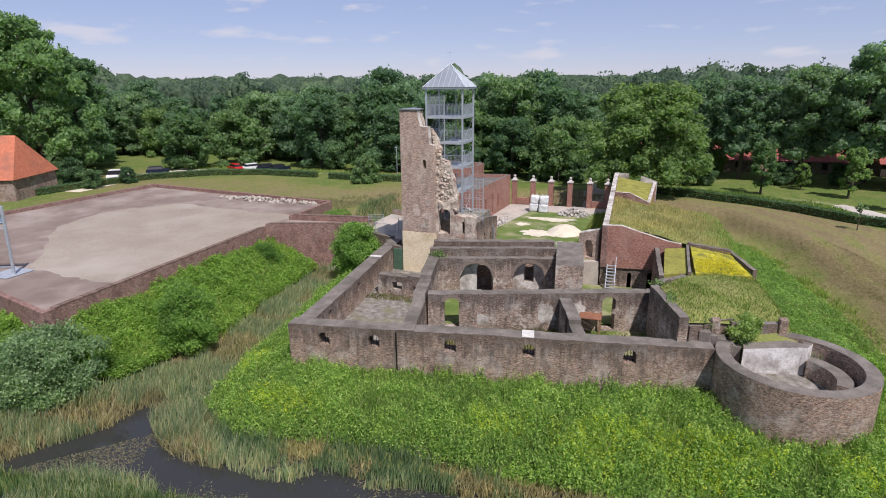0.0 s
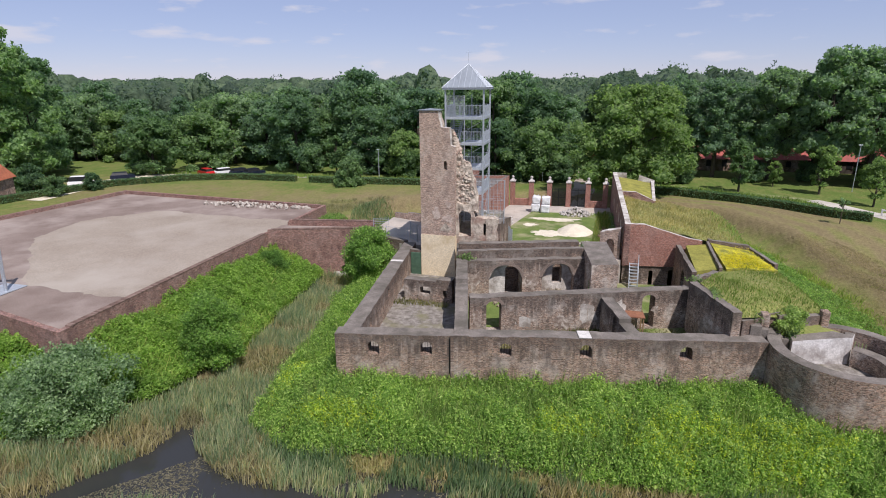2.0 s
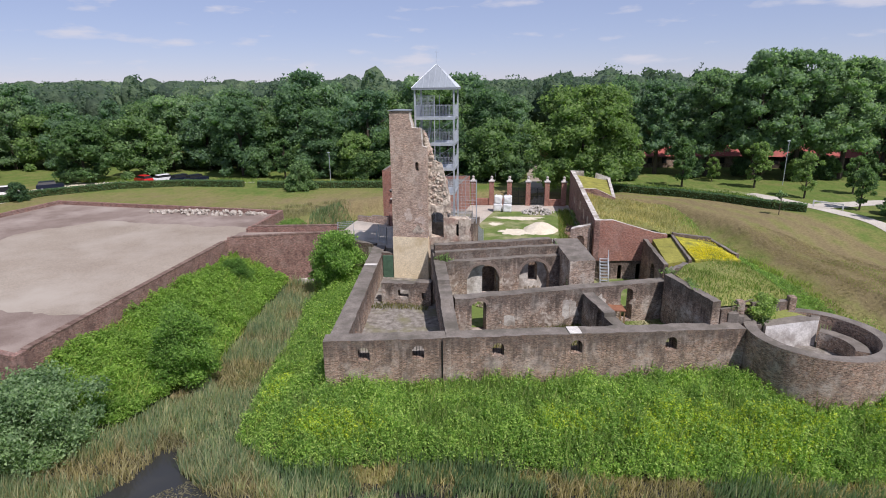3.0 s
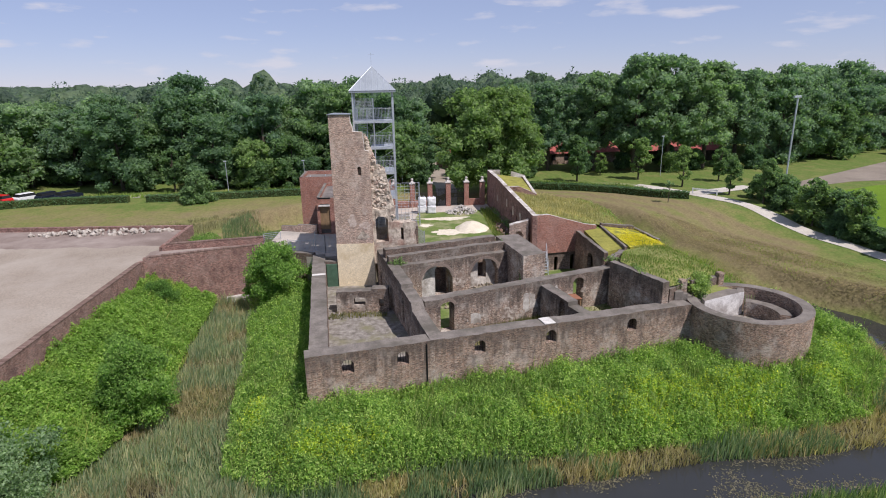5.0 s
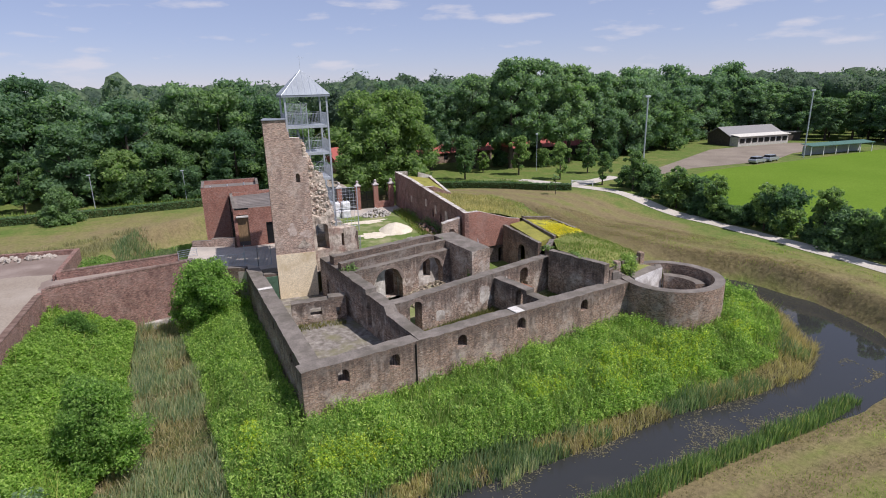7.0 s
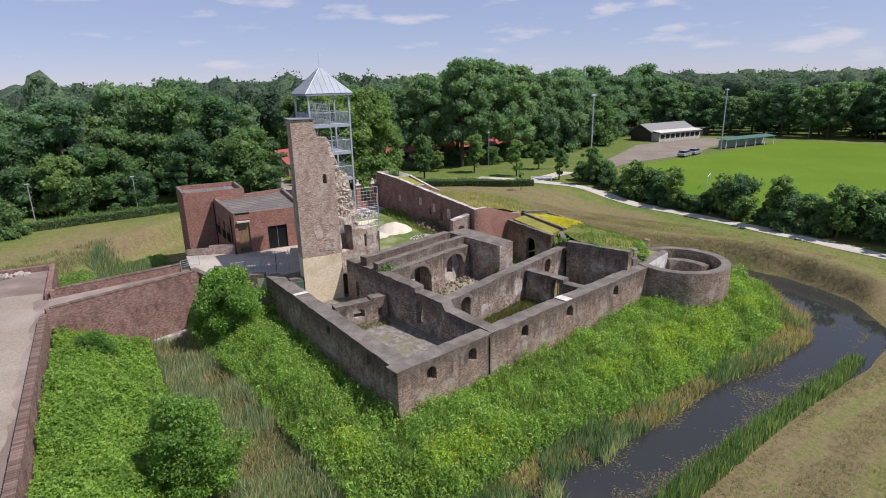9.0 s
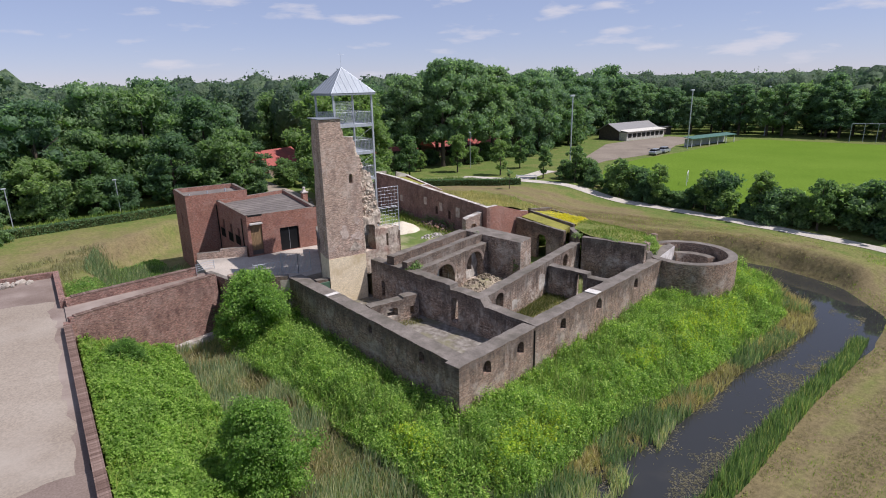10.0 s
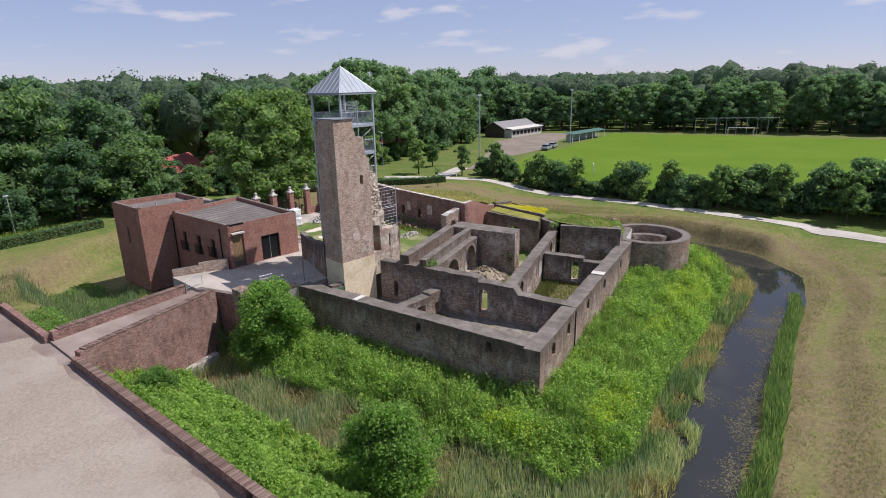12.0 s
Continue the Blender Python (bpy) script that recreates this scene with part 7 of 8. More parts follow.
def in_polygon(x, y, poly):
    inside = np.zeros(x.shape, bool)
    for (ax, ay), (bx, by) in zip(poly, poly[1:] + poly[:1]):
        cross = (ay > y) != (by > y)
        inside ^= cross & (x < (bx - ax) * (y - ay) / ((by - ay) or 1e-9) + ax)
    return inside


def waves(x, y, s, seed):
    """A smooth uneven value from about -1 to 1; s: how many turns of it to six metres."""
    total = np.zeros(np.shape(x))
    for k, (f, amp) in enumerate(((0.42, 0.95), (0.95, 0.55), (2.1, 0.3))):
        u, w = (x * 0.8 + y * 0.6) * s * f + seed * 7.1, (y * 0.8 - x * 0.6) * s * f + seed * 3.7
        i, j = np.floor(u), np.floor(w)
        a, b = smooth01(u - i), smooth01(w - j)

        def corner(p, q):
            h = np.sin(p * 127.1 + q * 311.7 + seed * 17.3 + k * 5.1) * 43758.5453
            return (h - np.floor(h)) * 2 - 1

        total += amp * ((corner(i, j) * (1 - a) + corner(i + 1, j) * a) * (1 - b) + (corner(i, j + 1) * (1 - a) + corner(i + 1, j + 1) * a) * b)
    return total


def scatter(poly, per_metre, rng):
    p = np.array(poly)
    lo, hi = p.min(0), p.max(0)
    n = int((hi - lo).prod() * per_metre)
    x, y = rng.uniform(lo[0], hi[0], n), rng.uniform(lo[1], hi[1], n)
    k = in_polygon(x, y, poly)
    return x[k], y[k]


HERBS = [(-29.6, 53), (-28.4, 46), (-26.7, 34), (-25.8, 27.5), (-21.6, 25.4), (-11, 26.6), (-1, 27.0), (8, 27.6), (14.5, 28.6), (18.5, 32), (19.6, 37), (18.5, 43), (14.5, 44.5), (11.5, 41.5), (-10, 44), (-22.5, 54)]
CASTLE = [(-23.5, 53.6), (-21.45, 31.45), (6.3, 36.5), (7.2, 33.8), (9.5, 32.3), (12.5, 32.7), (14.5, 34.8), (14.9, 37), (14.2, 39), (12.8, 40.3), (12, 42), (-10, 60)]
BRAMBLES = [(-39.3, 27.2), (-39.3, 54.0), (-36, 54.8), (-33.2, 54.5), (-32.8, 45), (-32.0, 37), (-33.2, 29), (-36.2, 23.6), (-41, 21.5), (-48, 22.5), (-50, 29.5)]
WEST_REEDS = [(-33.2, 55), (-29.3, 55.5), (-28.2, 46), (-26.5, 33.5), (-25.6, 27.5), (-24, 25.6), (-20.5, 22.7), (-23, 22.6), (-25.4, 23.2), (-27.9, 24.8), (-29.3, 26.6), (-30.1, 26.4), (-30.3, 23.8), (-32.1, 21.2), (-33.2, 19.2), (-34.4, 17.0), (-41, 16), (-44, 21.5), (-36.2, 23.6), (-33, 29), (-31.8, 37), (-32.6, 45)]
SOUTH_REEDS = [(-25.8, 27.6), (-21.6, 25.5), (-11, 26.8), (-1, 27.2), (8, 27.8), (14.5, 28.8), (18.5, 32.2), (20.4, 36), (21.2, 33), (19.2, 28.6), (14.5, 26.0), (8, 25.6), (2, 25.8), (-5, 25.0), (-12, 24.6), (-18, 24.0), (-24.5, 25.2)]
OUTER_REEDS = [(-33, 18.2), (-24, 19.6), (-16, 19.7), (-8, 20.9), (0, 21.7), (8, 22.2), (14, 22.9), (14.2, 22.0), (8.4, 21.0), (0, 20.4), (-8, 19.4), (-16, 18.6), (-24, 18.2), (-33, 16.5)]
EAST_GRASS = [(11.6, 41.5), (18.5, 42), (21.5, 36), (24.2, 40), (21.0, 47.5), (18.0, 56), (16.4, 66), (13.5, 76), (9.4, 77), (10.4, 66), (10.6, 52)]

rng = np.random.default_rng(21)
# dark sheet just above the ground; hides the meadow beneath herbs, brambles and reeds


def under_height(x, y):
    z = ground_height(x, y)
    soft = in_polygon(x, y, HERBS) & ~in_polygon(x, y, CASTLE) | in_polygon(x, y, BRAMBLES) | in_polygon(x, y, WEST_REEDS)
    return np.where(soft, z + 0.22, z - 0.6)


single("undergrowth", grid_mesh("undergrowth", np.arange(-50, 22, 0.6), np.arange(16, 58, 0.6), under_height), DARK_FILLER, "dark filler sheet just above the ground below the herbs", "undergrowth", kind="stuff")


def herb_field(name, poly, hole, per_metre, leaf, high, mat, label, rng, mask=None, up=0.8, slim=(0.45, 0.8)):
    x, y = scatter(poly, per_metre, rng)
    if hole:
        k = ~in_polygon(x, y, hole)
        x, y = x[k], y[k]
    if mask is not None:
        k = mask(x, y)
        x, y = x[k], y[k]
    top = high * (0.75 + 0.26 * waves(x, y, 0.9, 1.0) + 0.24 * waves(x, y, 4.2, 2.0))
    z = np.maximum(ground_height(x, y), WATER_Z) + np.maximum(top, 0.15) * rng.uniform(0.12, 1, len(x)) ** 0.5
    v, f = leaf_tris(np.stack((x, y, z), 1), leaf, rng, up, slim)
    return single(name, mesh_np(name, v, f), mat, label, "vegetation", kind="stuff")


def upright_herbs(name, poly, hole, per_metre, tiers, high, leaf, mat, label, rng, mask=None):
    """Upright leafy stems side by side: pointed leaves in tiers that narrow towards the tip, in drifts of uneven height."""
    x, y = scatter(poly, per_metre, rng)
    k = np.ones(len(x), bool) if hole is None else ~in_polygon(x, y, hole)
    if mask is not None:
        k &= mask(x, y)
    x, y = x[k], y[k]
    n = len(x)
    tall = np.maximum(high * (0.72 + 0.26 * waves(x, y, 0.55, 1.0) + 0.4 * waves(x, y, 2.2, 2.0)) * rng.uniform(0.6, 1.25, n), 0.2)
    base = np.maximum(ground_height(x, y), WATER_Z)
    lean = rng.normal(0, 0.12, (n, 2))
    pts, ways = [], []
    for t in range(tiers):
        u = 0.3 + 0.7 * (t + rng.uniform(0, 1, n)) / tiers
        a = rng.uniform(0, math.tau, n)
        out = 0.13 * (1.25 - u)
        pts.append(np.stack((x + lean[:, 0] * tall * u + out * np.cos(a), y + lean[:, 1] * tall * u + out * np.sin(a), base + tall * u), 1))
        ways.append(np.stack((np.cos(a) * 0.8, np.sin(a) * 0.8, np.full(n, 0.75)), 1))
    v, f = leaf_tris(np.concatenate(pts), leaf, rng, 0.5, (0.2, 0.42), np.concatenate(ways), 0.6)
    return single(name, mesh_np(name, v, f), mat, label, "vegetation", kind="stuff")


upright_herbs("nettles", HERBS, CASTLE, 116, 8, 1.4, 0.105, LEAF_HERB, "thick bright green nettles and herbs round the castle", rng)
LEAF_YELLOW = leafage("yellow_flowering_herb", [(0.0, (0.24, 0.34, 0.04)), (0.5, (0.4, 0.5, 0.06)), (1.0, (0.62, 0.66, 0.09))], 0.5)
YELLOW_DRIFTS = [(3.5, 30.3, 3.2, 1.6), (-0.5, 29.2, 3.0, 1.3), (7.0, 31.0, 2.0, 1.2), (-6.0, 29.3, 2.6, 1.0), (13.0, 30.6, 1.4, 1.0), (15.8, 33.5, 1.2, 1.2), (-19.5, 27.3, 2.4, 0.9), (-24.8, 31.5, 0.8, 2.2)]


def in_drift(x, y):
    near = np.min([np.hypot((x - cx) / rx, (y - cy) / ry) for cx, cy, rx, ry in YELLOW_DRIFTS], axis=0)
    return near + 0.45 * waves(x, y, 1.1, 5.0) + 0.22 * rng.normal(size=len(x)) < 0.95


upright_herbs("yellow_herbs", HERBS, CASTLE, 110, 5, 1.6, 0.075, LEAF_YELLOW, "patches of yellow flowering herbs", rng, in_drift)
herb_field("brambles", BRAMBLES, None, 720, 0.092, 1.6, LEAF_BRAMBLE, "dense bramble thicket below the forecourt wall", rng, None, 0.8, (0.4, 0.7))
herb_field("east_grass", EAST_GRASS, None, 260, 0.13, 0.75, LEAF_HERB, "rough green growth on the eastern moat bank", rng, None, 0.5, (0.15, 0.3))
herb_field("moat_weeds", [(-39, 61), (-30.5, 62.5), (-27.5, 66), (-27.2, 72), (-29.5, 84), (-36, 80), (-39.4, 70)], None, 170, 0.13, 0.4, LEAF_HERB, "rank grass and weeds in the dry moat north of the bridge", rng, lambda x, y: seg_distance(x, y, MOAT)[0] + 0.8 * waves(x, y, 1.0, 3.0) < 2.6, 0.0, (0.2, 0.4))


def blades(x, y, base, high, wide, lean, rng):
    n = len(x)
    a = rng.uniform(0, math.tau, n)
    h = high * rng.uniform(0.55, 1.15, n)
    side = np.stack((np.cos(a), np.sin(a), np.zeros(n)), 1) * (wide * rng.uniform(0.6, 1.3, n))[:, None]
    off = rng.normal(0, lean, (n, 2)) * h[:, None] + np.array((0.10, 0.04)) * h[:, None]
    foot = np.stack((x, y, base), 1)
    mid = foot + np.stack((off[:, 0] * 0.35, off[:, 1] * 0.35, h * 0.6), 1)
    tip = foot + np.stack((off[:, 0], off[:, 1], h), 1)
    v = np.stack((foot - side, foot + side, mid + side * 0.8, mid - side * 0.8, tip + side * 0.15, tip - side * 0.15), 1).reshape(-1, 3)
    i = np.arange(n)[:, None] * 6
    f = np.concatenate((i + np.array([[0, 1, 2, 3]]), i + np.array([[3, 2, 4, 5]])), 0)
    return v, f


REED_GREEN = leafage("fresh_reed_blades", [(0.0, (0.11, 0.18, 0.1)), (0.5, (0.19, 0.275, 0.15)), (0.85, (0.32, 0.39, 0.22)), (1.0, (0.46, 0.42, 0.27))], 0.5, 0.6)
REED_DRY = leafage("dry_reed_blades", [(0.0, (0.228, 0.192, 0.120)), (0.5, (0.372, 0.324, 0.198)), (1.0, (0.528, 0.468, 0.312))], 0.3, 0.6)


TURF_TALL = leafage("verge_grass_blades", [(0.0, (0.12, 0.2, 0.045)), (0.5, (0.2, 0.3, 0.075)), (1.0, (0.33, 0.4, 0.14))], 0.4, 0.6)


def reed_bed(name, poly, per_metre, high, wide, mat, label, rng, mask=None, lean=0.16):
    x, y = scatter(poly, per_metre, rng)
    if mask is not None:
        k = mask(x, y)
        x, y = x[k], y[k]
    base = np.maximum(ground_height(x, y), WATER_Z - 0.1) - 0.05
    v, f = blades(x, y, base, high * (0.85 + 0.25 * waves(x, y, 1.3, 4.0)), wide, lean, rng)
    return single(name, mesh_np(name, v, f), mat, label, "reeds", kind="stuff")


HERB_STALK = leafage("herb_stalks", [(0.0, (0.15, 0.22, 0.06)), (0.5, (0.26, 0.36, 0.1)), (0.85, (0.4, 0.465, 0.155)), (1.0, (0.58, 0.53, 0.28))], 0.25, 0.6)
reed_bed("tall_herbs", HERBS, 36, 1.45, 0.028, HERB_STALK, "tall upright herbs and grasses round the castle", rng, lambda x, y: ~in_polygon(x, y, CASTLE) & (waves(x, y, 1.1, 12.0) > -0.5), 0.22)
reed_bed("bramble_grass", BRAMBLES, 22, 1.7, 0.035, HERB_STALK, "grasses rising through the brambles", rng, lambda x, y: waves(x, y, 0.8, 14.0) > 0.0, 0.25)
reed_bed("west_reeds", WEST_REEDS, 120, 1.35, 0.03, REED, "blue-green reeds filling the western moat", rng, lambda x, y: waves(x, y, 0.8, 7.0) > -0.35)
reed_bed("west_dry_reeds", WEST_REEDS, 85, 1.05, 0.026, REED_DRY, "straw-coloured dead reeds in the western moat", rng, lambda x, y: waves(x, y, 0.8, 7.0) < 0.3, 0.3)
reed_bed("south_reeds", SOUTH_REEDS, 100, 1.3, 0.028, REED_GREEN, "green reeds along the castle side of the water", rng, lambda x, y: (waves(x, y, 0.6, 3.0) > -0.3) & (x < 17))
reed_bed("south_dry_reeds", SOUTH_REEDS, 90, 1.0, 0.026, REED_DRY, "brown dead reeds along the water", rng, lambda x, y: waves(x, y, 0.6, 3.0) - smooth01((x - 2) / 8) < -0.05, 0.35)
BULRUSH = leafage("bulrush_blades", [(0.0, (0.065, 0.125, 0.06)), (0.5, (0.115, 0.195, 0.095)), (0.85, (0.2, 0.29, 0.14)), (1.0, (0.36, 0.36, 0.2))], 0.5, 0.6)
reed_bed("outer_reeds", OUTER_REEDS, 150, 1.25, 0.028, BULRUSH, "fresh green reed strip along the outer bank", rng)
reed_bed("pool_reeds", [(-29.6, 16.5), (-22, 19.4), (-23.0, 20.4), (-27.4, 20.2), (-29.6, 18.8)], 150, 1.35, 0.03, REED, "pale blue-green reeds at the edge of the pool", rng)
reed_bed("south_reed_fringe", [(-25, 25.4), (-18, 24.2), (-8, 25.0), (-12, 23.9), (-18, 22.6), (-24, 23.4)], 110, 1.25, 0.03, REED, "pale reeds that narrow the water below the wall", rng, lambda x, y: waves(x, y, 1.2, 9.0) > -0.5)
# the dry moat north of the bridge: lush corner by the terrace, rank reeds along its middle
herb_field("corner_herbs", [(-39.3, 60.4), (-34.5, 61.2), (-33.0, 64.5), (-35.0, 69.5), (-39.4, 69.0)], None, 300, 0.1, 0.8, LEAF_HERB, "lush low herbs in the corner below the terrace", rng, None, 0.5, (0.2, 0.42))
reed_bed("north_reeds", [(-34.5, 62.5), (-30.0, 62.6), (-28.0, 66.5), (-27.6, 73), (-28.6, 80), (-36, 82), (-37.5, 74)], 60, 0.95, 0.028, REED_GREEN, "rank reeds in the dry northern moat", rng, lambda x, y: waves(x, y, 0.7, 6.0) > -0.35, 0.25)
reed_bed("north_dry_grass", [(-39.5, 70.5), (-34, 72), (-30, 80), (-36, 84), (-44, 79), (-52, 76), (-52, 74.5)], 40, 0.6, 0.024, REED_DRY, "bleached tall grass along the northern moat edge", rng, lambda x, y: waves(x, y, 0.7, 2.0) > -0.2, 0.35)
for name, plan in (("verge_grass_west", [(-92, 97), (-70, 98.5), (-46, 98.5), (-22, 100.5), (-22, 103.5), (-46, 102), (-70, 102), (-92, 101)]), ("verge_grass_east", [(2, 99.5), (12, 97), (22, 91.5), (28, 87), (30, 90), (20, 98), (6, 104)])):
    reed_bed(name, plan, 24, 0.75, 0.05, TURF_TALL, "tall grass along the verge behind the hedge", rng, lambda x, y: waves(x, y, 0.5, 3.0) > -0.4, 0.3)
# floating weed on the still water
x, y = scatter([(-33, 18), (-26, 25.5), (-16, 24.2), (-6, 25.2), (3, 26.2), (13, 25.6), (20, 27), (20, 24), (5, 22), (-6, 20.9), (-16, 19.6), (-26, 19)], 130, rng)
k = waves(x, y, 0.9, 9.0) + 0.3 * rng.normal(size=len(x)) + 0.7 * seg_distance(x, y, MOAT)[0] - 0.5 * smooth01((x + 12) / 8) > 0.75
x, y = x[k], y[k]
v, f = leaf_cloud(np.stack((x, y, np.full(len(x), WATER_Z + 0.015)), 1), 0.09, rng, 9.0, (0.15, 0.4))
single("floating_weed", mesh_np("floating_weed", v, f), leafage("floating_weed_leaves", [(0.0, (0.12, 0.115, 0.08)), (1.0, (0.3, 0.28, 0.22))]), "pale floating weed on the moat", "water weed", kind="stuff")
# cut hay on the outer bank
x, y = scatter([(-34, 8), (-34, 17), (-16, 18.4), (0, 20.2), (14, 21.6), (21, 23.5), (27, 31), (28, 40), (25, 50), (21, 62), (26, 64), (31, 48), (31, 30), (24, 16), (8, 10)], 60, rng)
k = waves(x, y, 0.5, 8.0) * 0.6 + 0.35 * rng.normal(size=len(x)) + 0.7 * np.sin(seg_distance(x, y, MOAT)[0] * 1.9 + 0.5 * np.sin(x * 0.3) + 0.4 * np.sin(y * 0.41)) > 0.2
x, y = x[k], y[k]
v, f = leaf_cloud(np.stack((x, y, ground_height(x, y) + rng.uniform(0.02, 0.16, len(x))), 1), 0.1, rng, 2.0, (0.1, 0.2))
single("cut_hay", mesh_np("cut_hay", v, f), leafage("hay_stalks", [(0.0, (0.15, 0.135, 0.06)), (0.5, (0.23, 0.2, 0.105)), (1.0, (0.33, 0.28, 0.17))], 0.4, 0.7), "cut straw-coloured hay lying on the bank", "hay", kind="stuff")
reed_bed("bank_tufts", [(-34, 8), (-34, 17), (-16, 18.4), (0, 20.2), (14, 21.6), (21, 23.5), (27, 31), (28, 40), (25, 50), (21, 62), (26, 64), (35, 48), (35, 30), (27, 16), (8, 8)], 26, 0.22, 0.022, TURF_TALL, "short green tufts between the swaths of hay", rng, lambda x, y: waves(x, y, 0.9, 3.0) > -0.2, 0.4)
x, y = scatter([(17.5, 58), (19.5, 49), (24.5, 42.5), (27.5, 34), (33, 33), (33, 50), (28, 64), (22, 74), (15.5, 74)], 120, rng)
k = waves(x, y, 0.7, 4.0) * 0.6 + 0.5 * rng.normal(size=len(x)) + 0.25 * np.sin(seg_distance(x, y, MOAT)[0] * 1.9 + 0.5 * np.sin(x * 0.3) + 0.4 * np.sin(y * 0.41)) > 0.0
x, y = x[k], y[k]
v, f = leaf_tris(np.stack((x, y, ground_height(x, y) + rng.uniform(0.02, 0.13, len(x))), 1), 0.085, rng, 2.0, (0.15, 0.4))
single("hay_swaths", mesh_np("hay_swaths", v, f), leafage("browned_hay", [(0.0, (0.15, 0.125, 0.062)), (0.5, (0.26, 0.215, 0.12)), (1.0, (0.38, 0.32, 0.2))], 0.4, 0.7), "rough brown swaths of mown hay on the eastern bank", "hay", kind="stuff")
reed_bed("swale_grass", [(14.5, 45), (20.5, 44.5), (23.8, 41), (25.4, 42), (21.5, 50), (19.2, 59), (17.6, 68), (15, 76), (11.5, 77), (12.8, 66), (13.2, 54)], 45, 0.6, 0.03, TURF_TALL, "rough tall grass along the dry eastern ditch", rng, lambda x, y: waves(x, y, 0.8, 5.0) > -0.3, 0.35)
# long grass on the turf banks


def turf_grass(name, bank_name, count, high, label, rng, mat=None, low_x=-99.0, high_x=99.0):
    me = bpy.data.objects[bank_name].data
    tri = [(me.vertices[p.vertices[0]].co, me.vertices[p.vertices[1]].co, me.vertices[p.vertices[2]].co, me.vertices[p.vertices[3]].co) for p in me.polygons]
    area = np.array([p.area for p in me.polygons])
    pick = rng.choice(len(tri), count, p=area / area.sum())
    q = np.array([[list(c) for c in t] for t in tri])[pick]
    u, w = rng.uniform(0, 1, (count, 1)), rng.uniform(0, 1, (count, 1))
    p = (q[:, 0] * (1 - u) + q[:, 1] * u) * (1 - w) + (q[:, 3] * (1 - u) + q[:, 2] * u) * w
    p = p[(p[:, 0] + 0.8 * rng.normal(size=len(p)) > low_x) & (p[:, 0] + 0.8 * rng.normal(size=len(p)) < high_x)]
    v, f = blades(p[:, 0], p[:, 1], p[:, 2] - 0.05, high * (0.8 + 0.4 * waves(p[:, 0], p[:, 1], 0.8, 2.0)), 0.02, 0.3, rng)
    return single(name, mesh_np(name, v, f), mat or GRASS_BLADE, label, "grass", kind="stuff")


TURF_BLADE = leafage("green_turf_blades", [(0.0, (0.098, 0.174, 0.036)), (0.5, (0.165, 0.255, 0.057)), (0.85, (0.239, 0.297, 0.088)), (1.0, (0.329, 0.332, 0.154))], 0.9, 0.6)
turf_grass("bank_grass_east", "turf_bank_east", 14000, 0.28, "long summer grass on the turf over the vault", rng, TURF_BLADE)
turf_grass("bank_grass_north", "turf_bank_north", 16000, 0.55, "lush green growth at the foot of the northern turf bank", rng, LEAF_HERB, 8.0)
HAY_BLADE = leafage("bleached_grass_blades", [(0.0, (0.2, 0.21, 0.08)), (0.4, (0.38, 0.33, 0.17)), (1.0, (0.6, 0.52, 0.32))], 0.3, 0.7)
turf_grass("bank_hay_north", "turf_bank_north", 26000, 0.5, "long bleached grass on the northern turf bank", rng, HAY_BLADE, -99.0, 9.0)
turf_grass("bank_hay_east", "turf_bank_east", 2000, 0.3, "bleached grass on the eastern turf bank", rng, REED_DRY)


def strewn(name, poly, z, per_metre, high, mat, label, rng, mask=None):
    x, y = scatter(poly, per_metre, rng)
    if mask is not None:
        k = mask(x, y)
        x, y = x[k], y[k]
    v, f = blades(x, y, np.full(len(x), z - 0.03), high, 0.02, 0.35, rng)
    return single(name, mesh_np(name, v, f), mat, label, "grass", kind="stuff")


strewn("room_grass", [(-13.0, 38.3), (-4.2, 41.1), (-3.4, 39.5), (-12.6, 37.3)], -2.45, 130, 0.4, ROOM_WEED, "grass tufts along the wall of the middle room", rng)
strewn("room_grass_low", [(-13.4, 33.8), (-2, 35.9), (-4, 41.8), (-13.5, 38.9)], -2.45, 150, 0.2, ROOM_WEED, "short weeds on the floor of the middle room", rng)
strewn("east_room_grass", [(-2.2, 36.5), (5.5, 37.8), (3, 43.0), (-4, 41.2)], -2.45, 70, 0.2, ROOM_WEED, "weeds on the floor of the eastern room", rng)
strewn("west_room_grass", [(-21.3, 42.6), (-16.4, 42.8), (-16.4, 43.7), (-21.0, 43.9)], -2.35, 120, 0.3, ROOM_WEED, "grass tufts before the oven wall", rng)
strewn("yard_grass", [(-5.0, 53), (-2.5, 53.4), (-2.5, 72), (-3.8, 72)], -0.06, 90, 0.5, GRASS_BLADE, "tall weeds along the foot of the yard wall", rng)

x, y = scatter([(5.7, 46.7), (9.7, 48.5), (8.7, 53.1), (5.7, 53.1)], 260, rng)
k = waves(x, y, 1.6, 6.0) + 0.35 * rng.normal(size=len(x)) > 0.12
x, y = x[k], y[k]
z = 1.5 + (x - 5.6) / 4.2 * -0.45 + (y - 46.5) / 6.7 * 0.33 + rng.uniform(0.0, 0.1, len(x))
v, f = leaf_cloud(np.stack((x, y, z), 1), 0.05, rng, 1.0)
single("sedum_flowers", mesh_np("sedum_flowers", v, f), FLOWER, "yellow sedum flowers on the roof", "flowers", kind="stuff")

# ivy and weeds on the old masonry


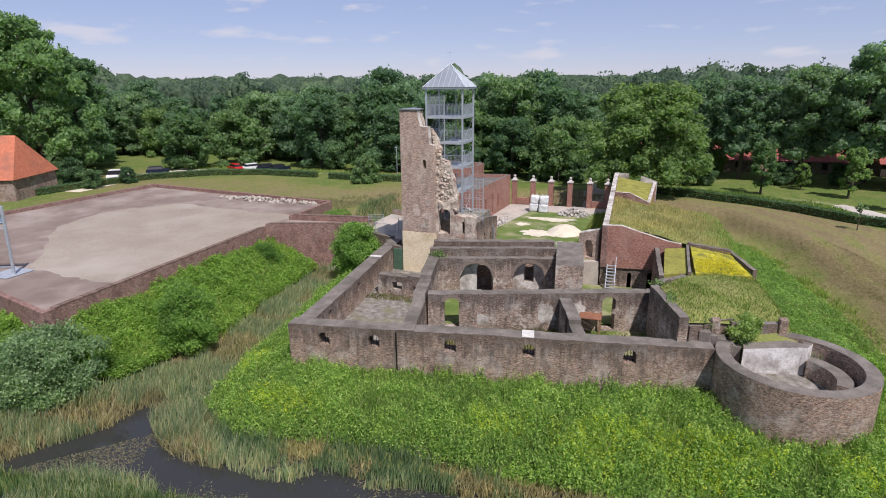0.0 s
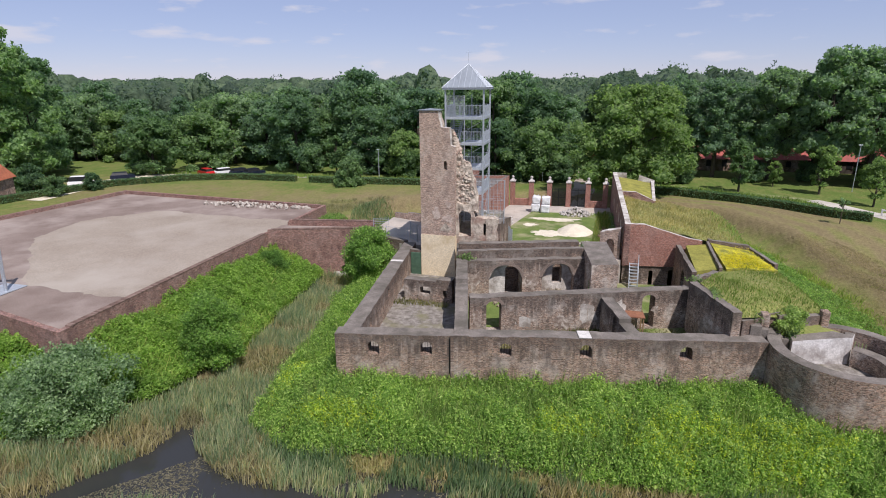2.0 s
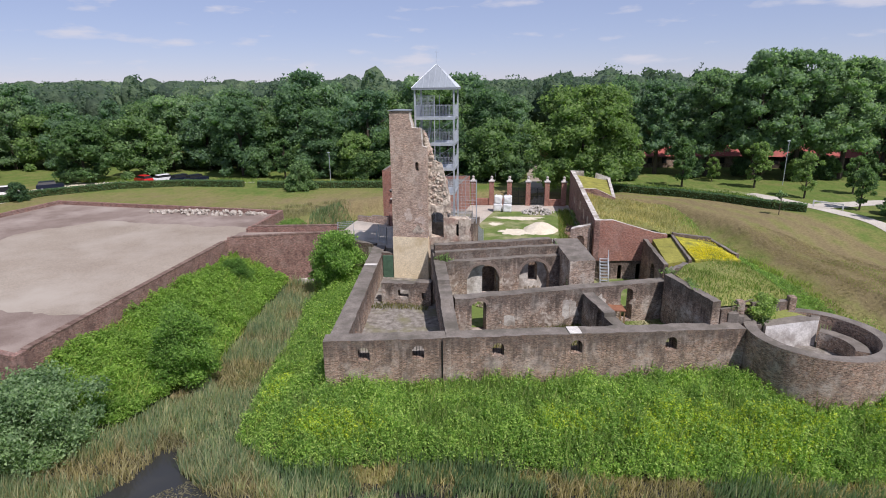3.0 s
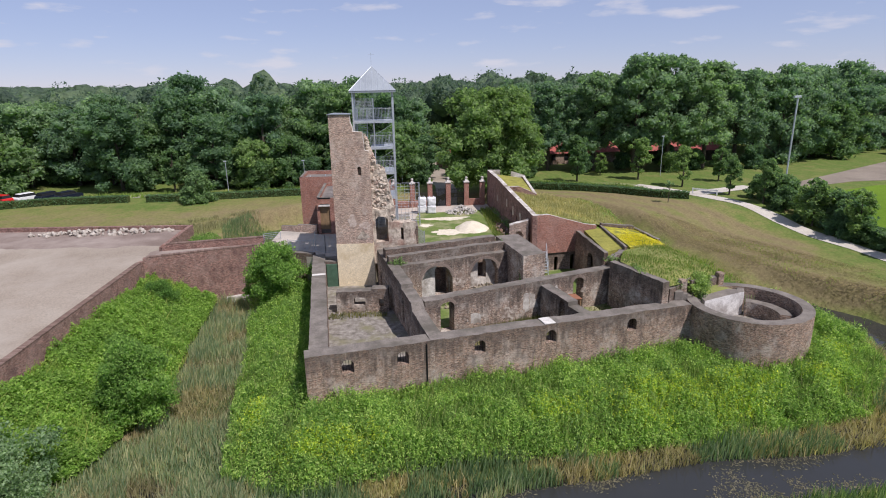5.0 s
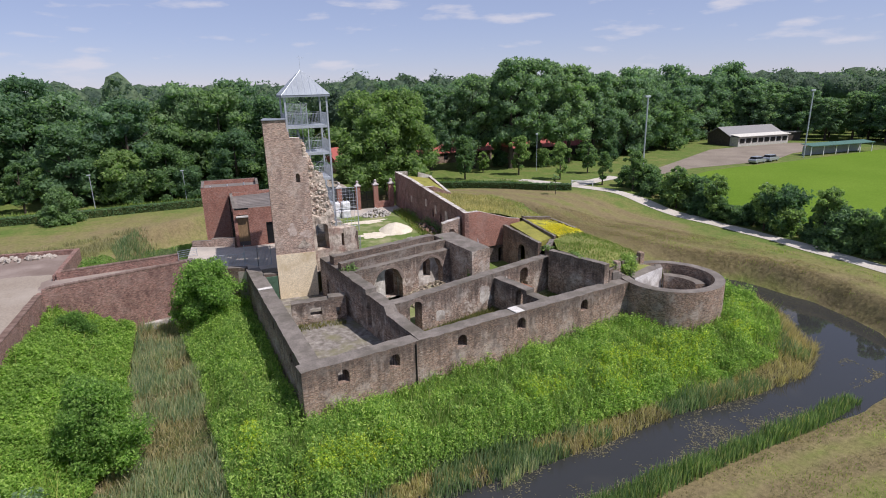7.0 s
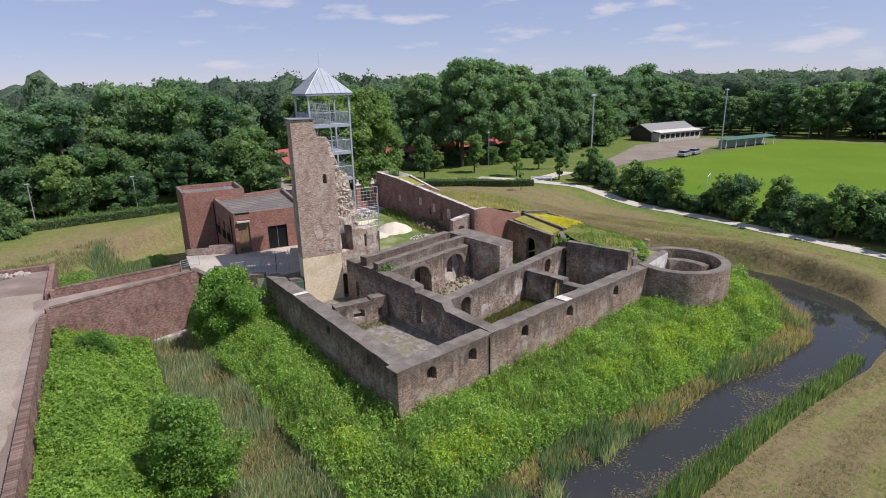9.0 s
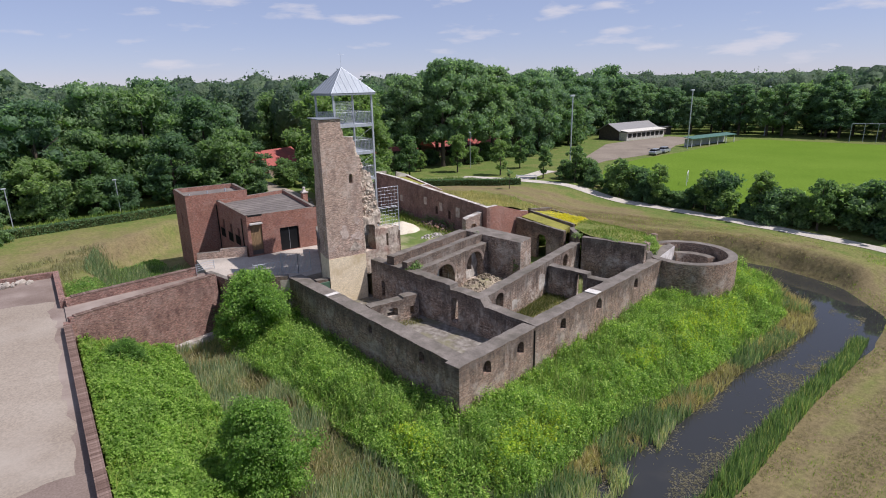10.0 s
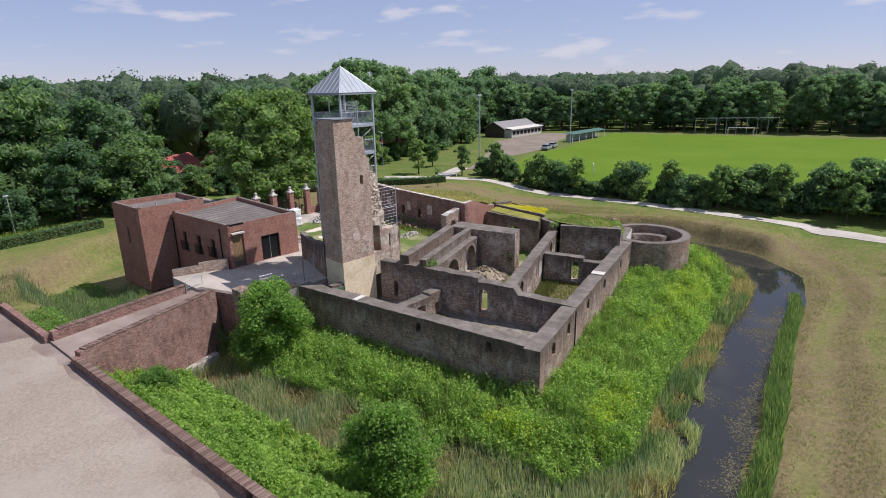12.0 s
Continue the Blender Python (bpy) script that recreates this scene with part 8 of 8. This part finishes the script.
def ivy(x, y, z, rx, ry, rz, count, seed, label="ivy clump hanging on the old brick"):
    r = np.random.default_rng(seed)
    d = r.normal(size=(count, 3))
    d /= np.linalg.norm(d, axis=1)[:, None]
    p = np.array((x, y, z)) + d * np.array((rx, ry, rz)) * (0.75 + 0.4 * r.uniform(0, 1, (count, 1))) * (1 + 0.4 * np.sin(d[:, :1] * 9 + seed))
    v, f = leaf_cloud(p, 0.07, r, 0.3, (0.5, 0.9), d)
    single("ivy", mesh_np("ivy", v, f), LEAF_LIGHT, label, "ivy", "ivy on the walls", kind="stuff")


for k, (x, y, z, rx, ry, rz, n) in enumerate(((-5.6, 49.2, 0.7, 0.15, 0.5, 1.0, 700), (-15.3, 45.6, 1.35, 0.6, 0.35, 0.35, 500), (-4.85, 44.6, -0.6, 0.14, 0.4, 0.8, 350), (3.6, 40.6, 1.45, 0.3, 0.9, 0.2, 420), (5.6, 38.4, 0.7, 0.5, 0.5, 0.4, 420),
                                               (-2.45, 60.5, 0.4, 0.3, 2.6, 0.55, 900), (-2.3, 68.5, 0.2, 0.3, 1.8, 0.4, 500), (2.9, 43.9, 1.3, 0.5, 0.4, 0.25, 300), (8.2, 38.9, -0.3, 0.35, 0.35, 0.7, 500), (-28.9, 56.4, -3.6, 0.35, 0.5, 1.0, 500))):
    ivy(x, y, z, rx, ry, rz, n, 60 + k)

# clipped hedges


def hedge(line, width, height, label):
    th = thing("hedge", label, "hedge", (*line[0], MEADOW_Z), "clipped hedges")
    r = np.random.default_rng(int(abs(line[0][0]) * 10))
    b = bmesh.new()
    pts = []
    for (ax, ay), (bx, by) in zip(line, line[1:]):
        d = Vector((bx - ax, by - ay)).normalized()
        nn = Vector((-d.y, d.x)) * (width / 2 - 0.12)
        add_prism(b, [(ax + nn.x, ay + nn.y), (ax - nn.x, ay - nn.y), (bx - nn.x, by - nn.y), (bx + nn.x, by + nn.y)], MEADOW_Z - 0.2, MEADOW_Z + height - 0.12)
        n = int(math.dist((ax, ay), (bx, by)) * 150)
        s, w, h = r.uniform(0, 1, n), r.uniform(-1, 1, n), r.uniform(0, 1, n)
        face = r.uniform(0, 1, n) < 0.45
        h = np.where(face, 1 + 0.03 * r.normal(size=n), h)
        w = np.where(face, w, np.sign(w))
        pts.append(np.stack((ax + (bx - ax) * s - d.y * w * width / 2, ay + (by - ay) * s + d.x * w * width / 2, MEADOW_Z + height * h), 1))
    # dark solid core so the hedge is not see-through
    part("core", b, DARK_FILLER, th)
    v, f = leaf_cloud(np.concatenate(pts), 0.12, r)
    part("foliage", mesh_np("foliage", v, f), LEAF_OAK, th)


hedge([(2, 97.5), (9, 95.5), (16, 92.3), (22.1, 88.2), (27, 83.6), (30.6, 81.6)], 1.2, 1.1, "low clipped green hedge along the lane")
hedge([(-22, 98.0), (-37, 96.2), (-46, 95.2), (-55, 95.2)], 1.2, 1.1, "low clipped green hedge before the wood")
hedge([(-58, 95.6), (-70, 95.6), (-80, 92), (-88, 84.5), (-92, 74), (-93.5, 66)], 1.2, 1.1, "low clipped green hedge beside the parking lane")


# ---- coping bricks on the forecourt and bridge walls ----


def coping_material():
    m, n, l, b = material("coping_bricks")
    info = n.new("ShaderNodeObjectInfo")
    c = ramp(n, l, info.outputs["Random"], [(0.0, (0.125, 0.082, 0.066)), (0.5, (0.17, 0.115, 0.094)), (1.0, (0.225, 0.16, 0.133))])
    g = noise_node(n, l, 14.0, 4.0, 0.7)
    c = mix(n, l, 0.7, c, ramp(n, l, g, [(0.35, (0.5, 0.5, 0.5)), (0.65, (1.4, 1.38, 1.35))]), "MULTIPLY")
    l.new(c, b.inputs["Base Color"])
    b.inputs["Roughness"].default_value, b.inputs["Specular IOR Level"].default_value = 0.92, 0.2
    bump(n, l, b, g, 0.6, 0.01)
    return m


COPING_BRICK = coping_material()
BRICK_RNG = random.Random(17)


def soldier_course(wall_name, a, b, z, thick, pitch=0.215):
    """Bricks on edge along the top of a wall, each an object of its own."""
    owner = bpy.data.objects[wall_name]
    b2 = boxed((-0.095, -0.025, -0.02), (0.095, thick + 0.025, 0.075), None, 0.012)
    me = bpy.data.meshes.new("brick")
    bmesh.ops.recalc_face_normals(b2, faces=b2.faces)
    b2.to_mesh(me)
    b2.free()
    me.materials.append(COPING_BRICK)
    turn = math.degrees(math.atan2(b[1] - a[1], b[0] - a[0]))
    length = math.dist(a, b)
    for k in range(int(length / pitch)):
        t = (k + 0.5) * pitch / length
        ob = new("brick", me)
        ob.parent = owner
        ob.matrix_basis = pose(a[0] + (b[0] - a[0]) * t, a[1] + (b[1] - a[1]) * t, z + BRICK_RNG.uniform(-0.012, 0.012), 0, 0, turn + BRICK_RNG.uniform(-1.5, 1.5))


soldier_course("wall_forecourt_east", (-39.4, 28.2), (-39.5, 53.6), 0.02, 0.45)
soldier_course("wall_bridge_south", (-39.2, 54.1), (-28.4, 57.5), 0.32, 0.5)
soldier_course("wall_bridge_north", (-29.4, 60.9), (-39.3, 59.45), 0.32, 0.5)
